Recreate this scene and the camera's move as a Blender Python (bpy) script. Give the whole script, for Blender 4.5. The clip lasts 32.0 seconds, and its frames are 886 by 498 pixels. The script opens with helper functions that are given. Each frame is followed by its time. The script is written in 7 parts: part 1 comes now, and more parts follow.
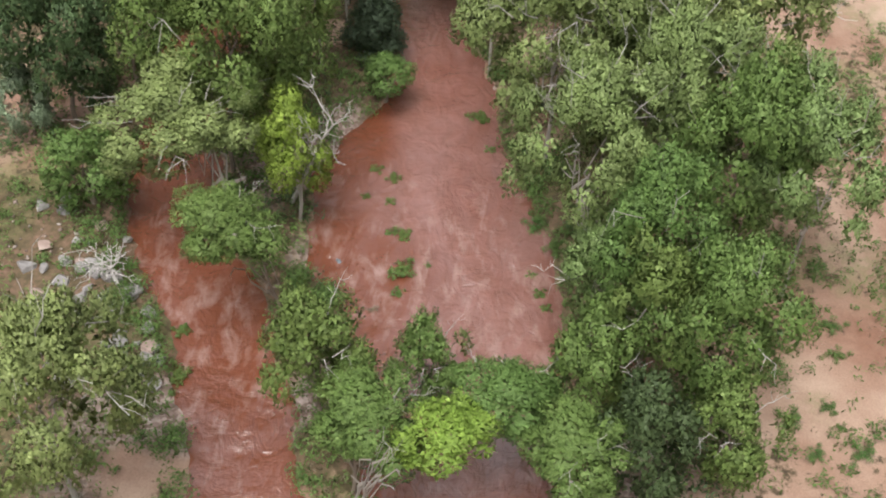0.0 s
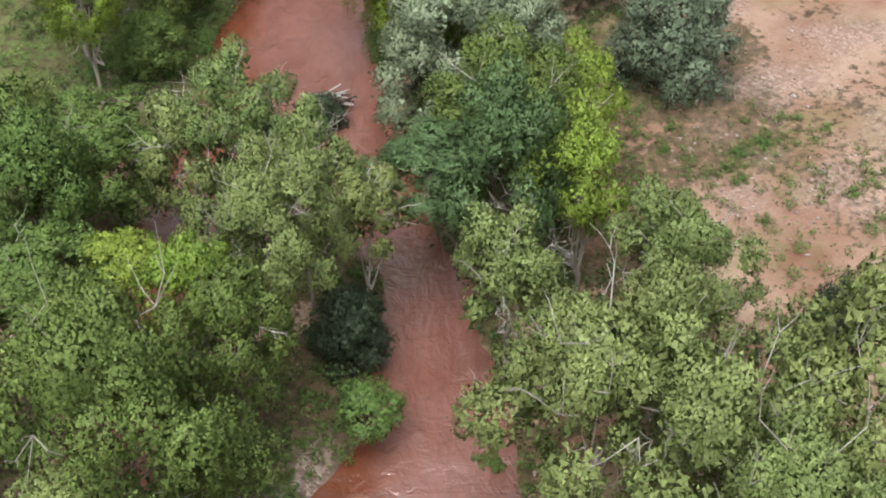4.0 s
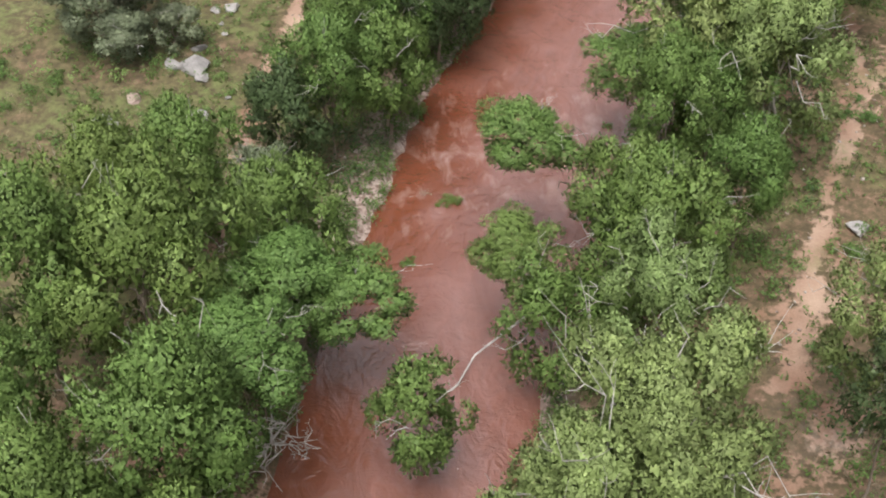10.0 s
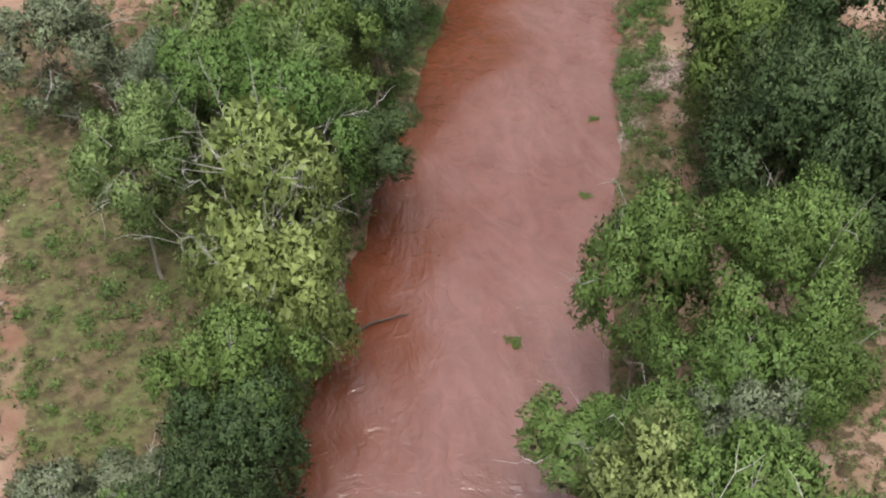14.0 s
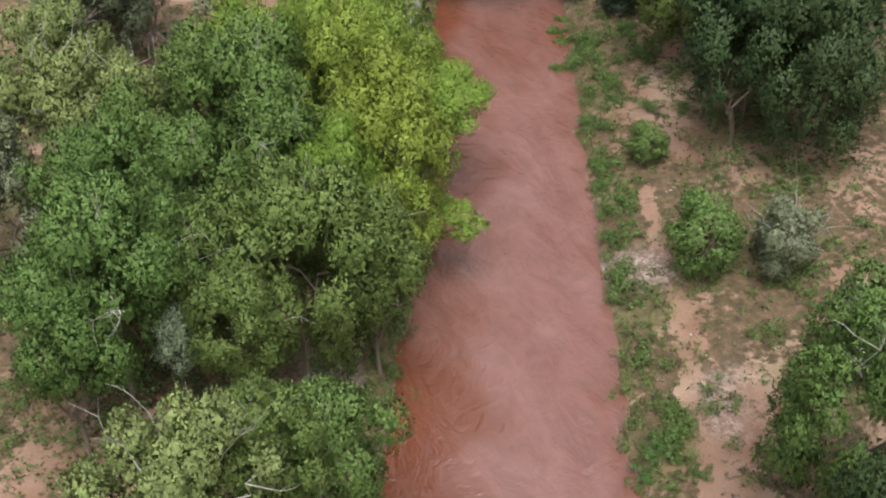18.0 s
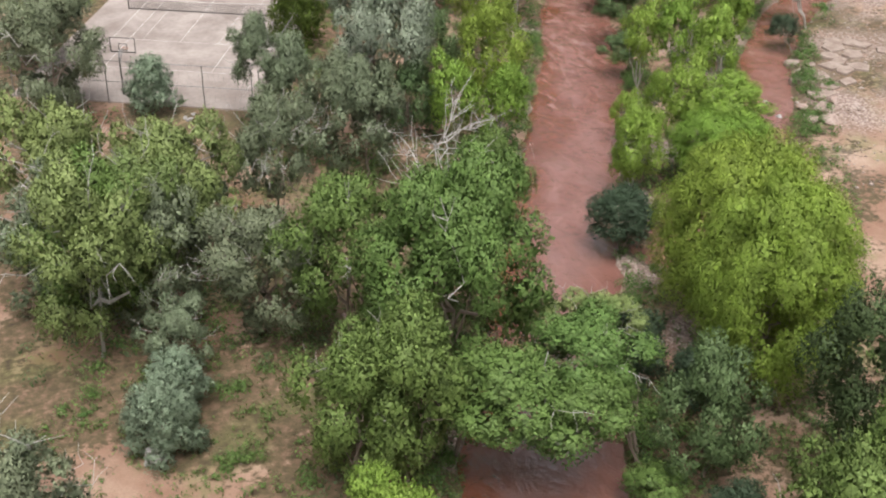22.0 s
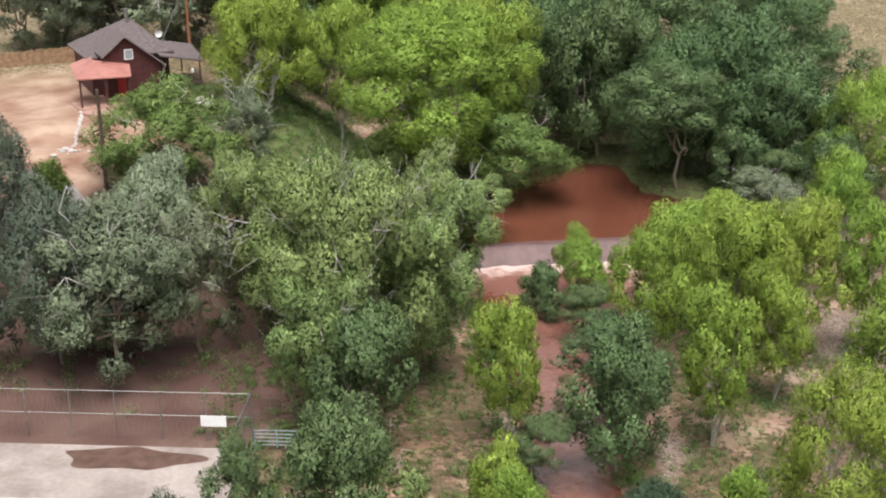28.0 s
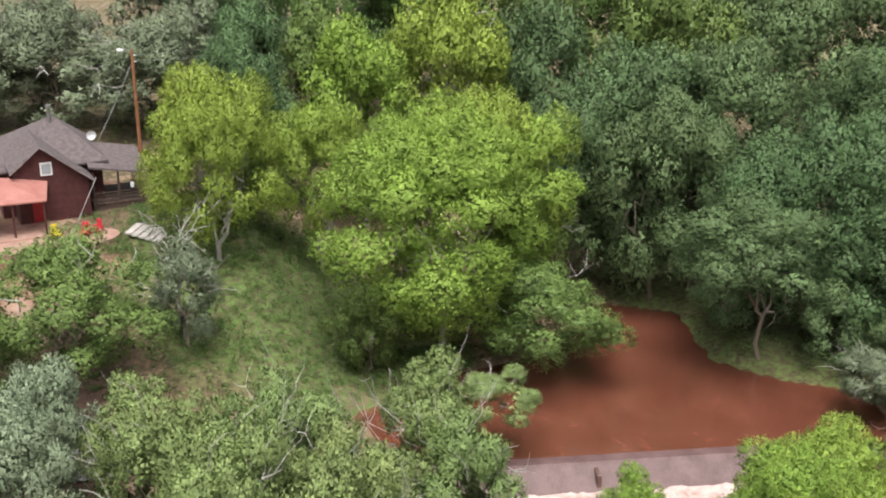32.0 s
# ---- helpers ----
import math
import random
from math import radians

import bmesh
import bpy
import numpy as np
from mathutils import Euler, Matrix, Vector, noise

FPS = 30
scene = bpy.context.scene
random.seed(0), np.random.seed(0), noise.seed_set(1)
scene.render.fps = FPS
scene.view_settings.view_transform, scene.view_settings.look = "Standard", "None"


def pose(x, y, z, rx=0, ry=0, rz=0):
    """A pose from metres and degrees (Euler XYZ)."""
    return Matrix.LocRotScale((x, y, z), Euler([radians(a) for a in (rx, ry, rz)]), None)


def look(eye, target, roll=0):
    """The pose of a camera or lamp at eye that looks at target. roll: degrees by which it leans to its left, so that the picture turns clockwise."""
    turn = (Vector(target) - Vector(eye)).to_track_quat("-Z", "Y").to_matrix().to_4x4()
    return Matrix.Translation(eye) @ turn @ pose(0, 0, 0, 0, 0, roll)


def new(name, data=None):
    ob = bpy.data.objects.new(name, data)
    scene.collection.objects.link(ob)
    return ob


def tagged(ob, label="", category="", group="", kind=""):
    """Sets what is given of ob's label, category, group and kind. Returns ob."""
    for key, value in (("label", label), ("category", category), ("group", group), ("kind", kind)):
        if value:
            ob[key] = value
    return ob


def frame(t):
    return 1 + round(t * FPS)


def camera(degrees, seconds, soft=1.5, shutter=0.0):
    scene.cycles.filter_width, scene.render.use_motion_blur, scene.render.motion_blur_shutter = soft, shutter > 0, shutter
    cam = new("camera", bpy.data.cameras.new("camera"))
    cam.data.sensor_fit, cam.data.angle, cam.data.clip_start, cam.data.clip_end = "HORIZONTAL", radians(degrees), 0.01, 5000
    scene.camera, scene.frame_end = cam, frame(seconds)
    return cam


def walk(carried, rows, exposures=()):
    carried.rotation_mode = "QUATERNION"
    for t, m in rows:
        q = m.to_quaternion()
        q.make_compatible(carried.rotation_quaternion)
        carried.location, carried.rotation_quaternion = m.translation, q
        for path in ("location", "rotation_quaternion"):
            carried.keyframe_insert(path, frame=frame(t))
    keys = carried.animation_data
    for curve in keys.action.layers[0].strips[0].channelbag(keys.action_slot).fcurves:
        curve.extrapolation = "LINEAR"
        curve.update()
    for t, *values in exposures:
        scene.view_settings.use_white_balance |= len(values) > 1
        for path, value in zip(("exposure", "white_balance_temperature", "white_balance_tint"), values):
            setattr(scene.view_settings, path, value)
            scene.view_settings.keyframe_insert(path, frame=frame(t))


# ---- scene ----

EXPOSURES = ((0.0, 0.6), (6.0, 0.6), (9.0, 0.76), (11.0, 0.62), (13.0, 0.46), (17.0, 0.44), (20.0, 0.6), (22.0, 0.64), (24.0, 0.4), (26.0, 0.5), (29.0, 0.86), (32.0, 0.86))
cam = camera(38.73, 32.0, 2.0)
# seconds, place, heading to the left of +y, tilt, lean
FLIGHT = [
    (0, 0.000, 0.000, 37.025, 0.984, -43.116, 0.584),
    (0.5, 0.080, 1.957, 36.807, 1.164, -43.246, 0.161),
    (1, 0.096, 4.067, 36.619, 1.207, -43.200, 0.013),
    (1.5, 0.030, 6.409, 36.498, 1.125, -43.121, -0.118),
    (2, -0.093, 8.986, 36.412, 0.953, -43.058, -0.065),
    (2.5, -0.200, 11.733, 36.342, 0.802, -42.990, -0.121),
    (4.5, -0.684, 24.554, 36.778, 0.594, -43.467, -0.053),
    (5, -0.772, 27.867, 36.893, 3.287, -43.400, -0.413),
    (5.5, -0.876, 31.247, 37.021, 4.728, -43.392, -0.514),
    (6, -1.090, 34.731, 37.123, 4.621, -43.368, -0.384),
    (6.5, -1.364, 38.174, 37.228, 4.487, -43.339, -0.274),
    (7, -1.586, 41.648, 37.308, 4.486, -43.383, -0.189),
    (7.5, -1.754, 45.132, 37.370, 4.316, -43.315, -0.188),
    (8, -1.887, 48.647, 37.357, 3.470, -43.113, -0.116),
    (8.5, -1.933, 52.209, 37.256, 2.177, -42.712, -0.050),
    (9, -2.038, 55.817, 37.179, 0.612, -42.291, 0.098),
    (9.5, -2.279, 59.589, 37.193, 0.394, -42.108, -0.029),
    (10, -2.538, 63.486, 37.227, -0.116, -42.116, -0.008),
    (10.5, -2.776, 67.297, 37.197, -2.643, -42.042, 0.133),
    (11, -2.935, 71.011, 37.089, -4.828, -41.867, 0.175),
    (11.5, -2.986, 74.647, 36.966, -4.643, -41.643, -0.141),
    (12, -2.940, 78.305, 36.900, -7.960, -41.501, -0.039),
    (12.5, -2.833, 82.085, 36.893, -11.673, -41.430, 0.200),
    (13, -2.677, 85.780, 36.925, -13.898, -41.291, 0.302),
    (13.5, -2.438, 89.462, 36.957, -13.866, -41.174, 0.206),
    (14, -2.095, 93.108, 36.984, -14.717, -40.987, 0.140),
    (14.5, -1.764, 96.648, 37.052, -20.403, -40.772, 0.719),
    (16.5, -0.577, 112.320, 37.704, -23.748, -40.139, -1.073),
    (17, 0.483, 116.102, 37.792, -23.893, -39.757, -0.777),
    (17.5, 1.652, 119.786, 37.903, -23.961, -39.346, -0.377),
    (18, 2.913, 123.413, 38.054, -24.062, -38.928, 0.082),
    (18.5, 4.245, 126.837, 38.239, -23.943, -38.403, 0.319),
    (19, 5.595, 130.273, 38.406, -23.806, -37.160, 0.126),
    (19.5, 6.954, 133.656, 38.512, -23.785, -37.098, 0.248),
    (20, 8.429, 137.175, 38.554, -23.757, -36.892, 0.349),
    (20.5, 9.993, 140.730, 38.606, -23.705, -36.142, 0.529),
    (21, 11.580, 144.305, 38.689, -23.635, -34.971, 0.666),
    (21.5, 13.089, 147.874, 38.762, -23.538, -33.183, 0.754),
    (22, 14.514, 151.401, 38.802, -23.411, -31.212, 0.505),
    (22.5, 15.889, 154.961, 38.791, -23.307, -28.616, 0.242),
    (23, 17.307, 158.685, 38.769, -23.201, -26.134, 0.079),
    (23.5, 18.655, 162.381, 38.754, -23.155, -25.157, 0.023),
    (24, 19.982, 166.058, 38.758, -23.190, -24.907, -0.056),
    (24.5, 21.294, 169.656, 38.754, -26.466, -24.709, -0.031),
    (25, 22.566, 173.190, 38.726, -27.853, -24.500, -0.062),
    (25.5, 23.938, 176.645, 38.645, -27.746, -23.729, -0.054),
    (26, 25.348, 180.035, 38.540, -27.579, -22.105, -0.120),
    (26.5, 26.778, 183.329, 38.448, -27.410, -20.420, -0.131),
    (28.5, 34.242, 197.802, 39.649, -26.752, -19.709, -0.328),
    (29, 36.268, 201.518, 40.057, -26.609, -19.745, -0.174),
    (29.5, 38.299, 205.236, 40.477, -26.462, -19.832, -0.212),
    (30, 40.358, 208.919, 40.890, -26.339, -19.968, -0.202),
    (30.5, 42.474, 212.566, 41.297, -26.173, -20.124, -0.266),
    (31, 44.596, 216.155, 41.698, -26.005, -20.266, -0.323),
    (31.5, 46.685, 219.741, 42.116, -25.849, -20.335, -0.290),
    (32, 48.750, 223.329, 42.548, -25.642, -19.855, -0.298),
]
rows = [(t, pose(x, y, z, 90 + tilt, 0, turn) @ pose(0, 0, 0, 0, 0, lean)) for t, x, y, z, turn, tilt, lean in FLIGHT]
walk(cam, rows, EXPOSURES)


# ---- world and sun: a bright, thinly overcast day ----
world = bpy.data.worlds.new("sky")
scene.world = world
world.use_nodes = True
wn = world.node_tree
wn.nodes.clear()
w_out, w_bg = wn.nodes.new("ShaderNodeOutputWorld"), wn.nodes.new("ShaderNodeBackground")
w_sky, w_hs = wn.nodes.new("ShaderNodeTexSky"), wn.nodes.new("ShaderNodeHueSaturation")
w_sky.sky_type, w_sky.sun_disc = "NISHITA", False
w_sky.sun_elevation, w_sky.sun_rotation = radians(69), radians(200)
w_sky.air_density, w_sky.dust_density = 1.0, 4.0
w_hs.inputs["Saturation"].default_value = 0.22
wn.links.new(w_sky.outputs["Color"], w_hs.inputs["Color"])
wn.links.new(w_hs.outputs["Color"], w_bg.inputs["Color"])
w_bg.inputs["Strength"].default_value = 0.115
wn.links.new(w_bg.outputs[0], w_out.inputs[0])

sun_data = bpy.data.lights.new("sun", "SUN")
sun_data.energy, sun_data.angle, sun_data.color = 2.3, radians(40), (1.0, 0.975, 0.94)
sun = new("sun", sun_data)
sun.matrix_world = look((0, 0, 0), (0.12, 0.34, -0.93))


# ---- materials ----
def mat(name):
    m = bpy.data.materials.new(name)
    m.use_nodes = True
    nt = m.node_tree
    return m, nt, nt.nodes["Principled BSDF"]


def noise_node(nt, scale, detail=4.0, rough=0.55, obj=True):
    co, tx = nt.nodes.new("ShaderNodeTexCoord"), nt.nodes.new("ShaderNodeTexNoise")
    tx.inputs["Scale"].default_value, tx.inputs["Detail"].default_value, tx.inputs["Roughness"].default_value = scale, detail, rough
    nt.links.new(co.outputs["Object" if obj else "Generated"], tx.inputs["Vector"])
    return tx


def ramp_node(nt, src, stops):
    r = nt.nodes.new("ShaderNodeValToRGB")
    while len(r.color_ramp.elements) < len(stops):
        r.color_ramp.elements.new(0.5)
    for el, (p, c) in zip(r.color_ramp.elements, stops):
        el.position, el.color = p, (*c, 1)
    nt.links.new(src, r.inputs["Fac"])
    return r


def mix_node(nt, fac, a, b, blend="MIX"):
    m = nt.nodes.new("ShaderNodeMix")
    m.data_type, m.blend_type = "RGBA", blend
    for sock, v in ((m.inputs[0], fac), (m.inputs[6], a), (m.inputs[7], b)):
        if isinstance(v, (int, float)):
            sock.default_value = v
        elif isinstance(v, tuple):
            sock.default_value = (*v, 1)
        else:
            nt.links.new(v, sock)
    return m.outputs[2]


def bump_node(nt, p, src, strength, distance):
    b = nt.nodes.new("ShaderNodeBump")
    b.inputs["Strength"].default_value, b.inputs["Distance"].default_value = strength, distance
    nt.links.new(src, b.inputs["Height"])
    nt.links.new(b.outputs[0], p.inputs["Normal"])
    return b


def plain(name, c1, c2, scale=3.0, rough=0.8, bump=0.2, dist=0.02, metal=0.0):
    """A surface of two near colours, mottled at two scales."""
    m, nt, p = mat(name)
    n1, n2 = noise_node(nt, scale), noise_node(nt, scale * 9, 3.0)
    r = ramp_node(nt, n1.outputs["Fac"], [(0.35, c1), (0.65, c2)])
    col = mix_node(nt, 0.25, r.outputs["Color"], n2.outputs["Fac"], "OVERLAY")
    nt.links.new(col, p.inputs["Base Color"])
    p.inputs["Roughness"].default_value, p.inputs["Metallic"].default_value = rough, metal
    bump_node(nt, p, n2.outputs["Fac"], bump, dist)
    return m


def leaf_mat(name, dark, mid, light, glow=0.12):
    """Leaves: tint varies from leaf to leaf, from clump to clump and from tree to tree."""
    dark, mid, light = [(1.07 * r, g, 1.26 * b) for r, g, b in (dark, mid, light)]
    m, nt, p = mat(name)
    geo, oi = nt.nodes.new("ShaderNodeNewGeometry"), nt.nodes.new("ShaderNodeObjectInfo")
    r = ramp_node(nt, geo.outputs["Random Per Island"], [(0.0, tuple(0.5 * a + 0.5 * b for a, b in zip(dark, mid))), (0.5, mid), (1.0, tuple(0.5 * a + 0.5 * b for a, b in zip(light, mid)))])
    n = noise_node(nt, 5.0, 2.0)
    hs = nt.nodes.new("ShaderNodeHueSaturation")
    ma = nt.nodes.new("ShaderNodeMapRange")
    ma.inputs["To Min"].default_value, ma.inputs["To Max"].default_value = 0.485, 0.515
    nt.links.new(oi.outputs["Random"], ma.inputs["Value"])
    nt.links.new(ma.outputs[0], hs.inputs["Hue"])
    mv = nt.nodes.new("ShaderNodeMapRange")
    mv.inputs["From Min"].default_value, mv.inputs["From Max"].default_value = 0.3, 0.7
    mv.inputs["To Min"].default_value, mv.inputs["To Max"].default_value = 0.68, 1.36
    nt.links.new(n.outputs["Fac"], mv.inputs["Value"])
    nt.links.new(mv.outputs[0], hs.inputs["Value"])
    nt.links.new(r.outputs["Color"], hs.inputs["Color"])
    nt.links.new(hs.outputs["Color"], p.inputs["Base Color"])
    p.inputs["Roughness"].default_value = 0.62
    p.inputs["Specular IOR Level"].default_value = 0.3
    tr, mx = nt.nodes.new("ShaderNodeBsdfTranslucent"), nt.nodes.new("ShaderNodeMixShader")
    nt.links.new(hs.outputs["Color"], tr.inputs["Color"])
    mx.inputs[0].default_value = glow
    out = nt.nodes["Material Output"]
    nt.links.new(p.outputs[0], mx.inputs[1]), nt.links.new(tr.outputs[0], mx.inputs[2])
    nt.links.new(mx.outputs[0], out.inputs[0])
    return m


LEAF = {
    "gd": leaf_mat("dark_grey_green_leaves", (0.06, 0.085, 0.046), (0.105, 0.14, 0.076), (0.165, 0.2, 0.118)),
    "sv": leaf_mat("bright_silver_leaves", (0.19, 0.25, 0.13), (0.31, 0.38, 0.22), (0.44, 0.5, 0.32)),
    "mg": leaf_mat("mid_green_leaves", (0.056, 0.105, 0.03), (0.105, 0.178, 0.055), (0.175, 0.255, 0.095)),
    "cw": leaf_mat("cottonwood_leaves", (0.07, 0.13, 0.024), (0.13, 0.215, 0.043), (0.21, 0.305, 0.08)),
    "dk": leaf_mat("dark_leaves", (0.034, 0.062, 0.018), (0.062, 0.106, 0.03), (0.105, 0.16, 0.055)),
    "gw": leaf_mat("yellow_green_leaves", (0.14, 0.23, 0.025), (0.235, 0.36, 0.048), (0.345, 0.465, 0.088), 0.2),
    "sy": leaf_mat("sycamore_leaves", (0.115, 0.17, 0.038), (0.198, 0.28, 0.076), (0.305, 0.39, 0.128)),
    "ol": leaf_mat("silver_leaves", (0.15, 0.215, 0.095), (0.24, 0.32, 0.155), (0.34, 0.42, 0.24)),
    "gr": leaf_mat("grey_green_leaves", (0.1, 0.138, 0.06), (0.178, 0.226, 0.105), (0.265, 0.31, 0.165)),
    "ju": leaf_mat("juniper_blue_leaves", (0.115, 0.175, 0.085), (0.2, 0.285, 0.148), (0.3, 0.385, 0.22), 0.15),
    "jd": leaf_mat("juniper_dark_leaves", (0.03, 0.055, 0.024), (0.06, 0.1, 0.044), (0.1, 0.15, 0.072), 0.25),
    "jy": leaf_mat("juniper_yellow_leaves", (0.055, 0.1, 0.014), (0.1, 0.16, 0.022), (0.15, 0.22, 0.04), 0.3),
    "gs": leaf_mat("low_green_leaves", (0.065, 0.115, 0.022), (0.11, 0.185, 0.036), (0.17, 0.25, 0.06)),
    "wl": leaf_mat("pale_willow_leaves", (0.12, 0.19, 0.04), (0.2, 0.29, 0.07), (0.3, 0.38, 0.13), 0.18),
    "wf": leaf_mat("drooping_willow_leaves", (0.115, 0.2, 0.022), (0.198, 0.312, 0.038), (0.29, 0.405, 0.075), 0.2),
    "we": leaf_mat("weed_leaves", (0.045, 0.095, 0.018), (0.09, 0.17, 0.034), (0.15, 0.25, 0.055)),
    "dg": leaf_mat("dry_grass_blades", (0.12, 0.11, 0.05), (0.2, 0.18, 0.09), (0.28, 0.26, 0.14)),
}
BARK = plain("grey_brown_bark", (0.16, 0.12, 0.09), (0.3, 0.25, 0.2), 4.0, 0.9, 0.6, 0.03)
PALE_BARK = plain("pale_bark", (0.26, 0.23, 0.2), (0.46, 0.43, 0.38), 2.5, 0.85, 0.4, 0.02)
DEAD_WOOD = plain("bleached_dead_wood", (0.34, 0.31, 0.29), (0.58, 0.55, 0.52), 3.0, 0.9, 0.4, 0.02)
GREY_TWIG = plain("grey_dead_twigs", (0.32, 0.29, 0.27), (0.54, 0.51, 0.48), 3.0, 0.9, 0.3, 0.02)
DARK_WOOD = plain("wet_dark_wood", (0.05, 0.03, 0.025), (0.12, 0.08, 0.06), 4.0, 0.7, 0.4, 0.02)


# ---- the lie of the land ----
def smooth(a):
    a = np.clip(a, 0.0, 1.0)
    return a * a * (3.0 - 2.0 * a)


COURT_O, COURT_U, COURT_V = (30.81, 252.69), (0.861, -0.510), (0.510, 0.861)


def court_xy(u, v):
    return (COURT_O[0] + u * COURT_U[0] + v * COURT_V[0], COURT_O[1] + u * COURT_U[1] + v * COURT_V[1])


main_left, main_right = [], []


def station(lx, ly, rx, ry):
    """One cross-section of the creek: where its left and right edges lie."""
    main_left.append((lx, ly)), main_right.append((rx, ry))


station(-3, -30, 4, -30)
station(-3.2, 25, 4, 25)
station(-3.5, 33, 4.2, 33)
station(-6.2, 39, 4.1, 38.5)
station(-6.8, 44, 2.6, 44)
station(-3.6, 50, 1.6, 48.5)
station(-3.2, 57, 0.9, 54)
station(-6.0, 65, -2.2, 64)
station(-12.4, 70, -4.3, 72)
station(-12.8, 75, -5.5, 77.5)
station(-11.8, 80.5, -4, 84)
station(-9.8, 87, -0.5, 90)
station(-8.0, 95, 1.5, 96)
station(-5.3, 107, 5, 107)
station(-3.0, 116.5, 9.5, 115)
station(0.2, 124.6, 13, 125)
station(7.5, 140, 19.5, 141)
station(14, 154, 23.9, 152.5)
station(23.4, 171, 32.5, 171.5)
station(33.6, 193, 41, 191)
station(50.5, 220.5, 55.5, 217)
station(58.6, 233.3, 64.5, 231)
station(68.2, 253, 73, 252)
station(74, 266, 80, 263)
station(77.5, 277, 91, 273)
station(80, 288.3, 99, 281.3)

POOL = [(76.5, 297.5), (78.5, 291), (81.5, 287), (98, 281), (108, 277.5), (112, 284), (108, 288.5), (105.2, 294), (108.5, 303), (104, 307.5), (98, 303.5), (92, 300.5), (84.5, 299.6)]


def to_polygon(X, Y, ring):
    """Signed distance to a ring of corners: below zero inside."""
    best, inside = np.full(X.shape, 1e9), np.zeros(X.shape, bool)
    for (ax, ay), (bx, by) in zip(ring, ring[1:] + ring[:1]):
        ex, ey = bx - ax, by - ay
        k = np.clip(((X - ax) * ex + (Y - ay) * ey) / (ex * ex + ey * ey + 1e-9), 0, 1)
        best = np.minimum(best, np.hypot(X - ax - k * ex, Y - ay - k * ey))
        cross = ((ay > Y) != (by > Y)) & (X < ex * (Y - ay) / (ey if abs(ey) > 1e-9 else 1e-9) + ax)
        inside ^= cross
    return np.where(inside, -best, best)


def to_line(X, Y, line):
    """Distance to an open line of corners."""
    best = np.full(X.shape, 1e9)
    for (ax, ay), (bx, by) in zip(line, line[1:]):
        ex, ey = bx - ax, by - ay
        k = np.clip(((X - ax) * ex + (Y - ay) * ey) / (ex * ex + ey * ey + 1e-9), 0, 1)
        best = np.minimum(best, np.hypot(X - ax - k * ex, Y - ay - k * ey))
    return best


SIDE_WEST = [(-6.5, 5), (-7.0, 25), (-9.2, 34), (-12.6, 41), (-13.6, 52), (-12.4, 63), (-11.4, 70)]
SIDE_EAST = [(52, 205), (60, 210), (69, 218), (74, 226), (83, 235), (97, 244), (108, 254), (120, 275)]
TRAILS = [[(-10.9, 140), (-9.6, 131), (-10.3, 124), (-11.5, 115), (-12, 108), (-13, 98)],
          [(11, 96), (13.5, 103.5), (16.5, 111), (18.7, 116), (19.5, 124), (19.9, 134), (22.3, 140.7), (25.7, 149.5), (29, 156), (33, 166)]]


def wobble(X, Y, scale, seed):
    """Cheap smooth noise in -1..1 out of a few turned waves."""
    out = np.zeros_like(X, dtype=float)
    for n in range(5):
        a, p = 2.4 * n + seed, 1.7 * n * n + seed * 3.1
        k = 6.283 / scale * (0.6 + 0.37 * n)
        out += np.sin((X * math.cos(a) + Y * math.sin(a)) * k + p + 1.3 * np.sin((Y * math.cos(a) - X * math.sin(a)) * k * 0.6 + p)) / (1.0 + 0.5 * n)
    return out / 3.0


def wet(X, Y):
    """Signed distance to the nearest running water."""
    d = to_polygon(X, Y, main_left + main_right[::-1])
    d = np.minimum(d, to_line(X, Y, SIDE_WEST) - 1.9)
    d = np.minimum(d, to_line(X, Y, SIDE_EAST) - 1.8)
    return d + 0.35 * wobble(X, Y, 4.0, 2.0) + 0.2 * wobble(X, Y, 1.7, 7.0)


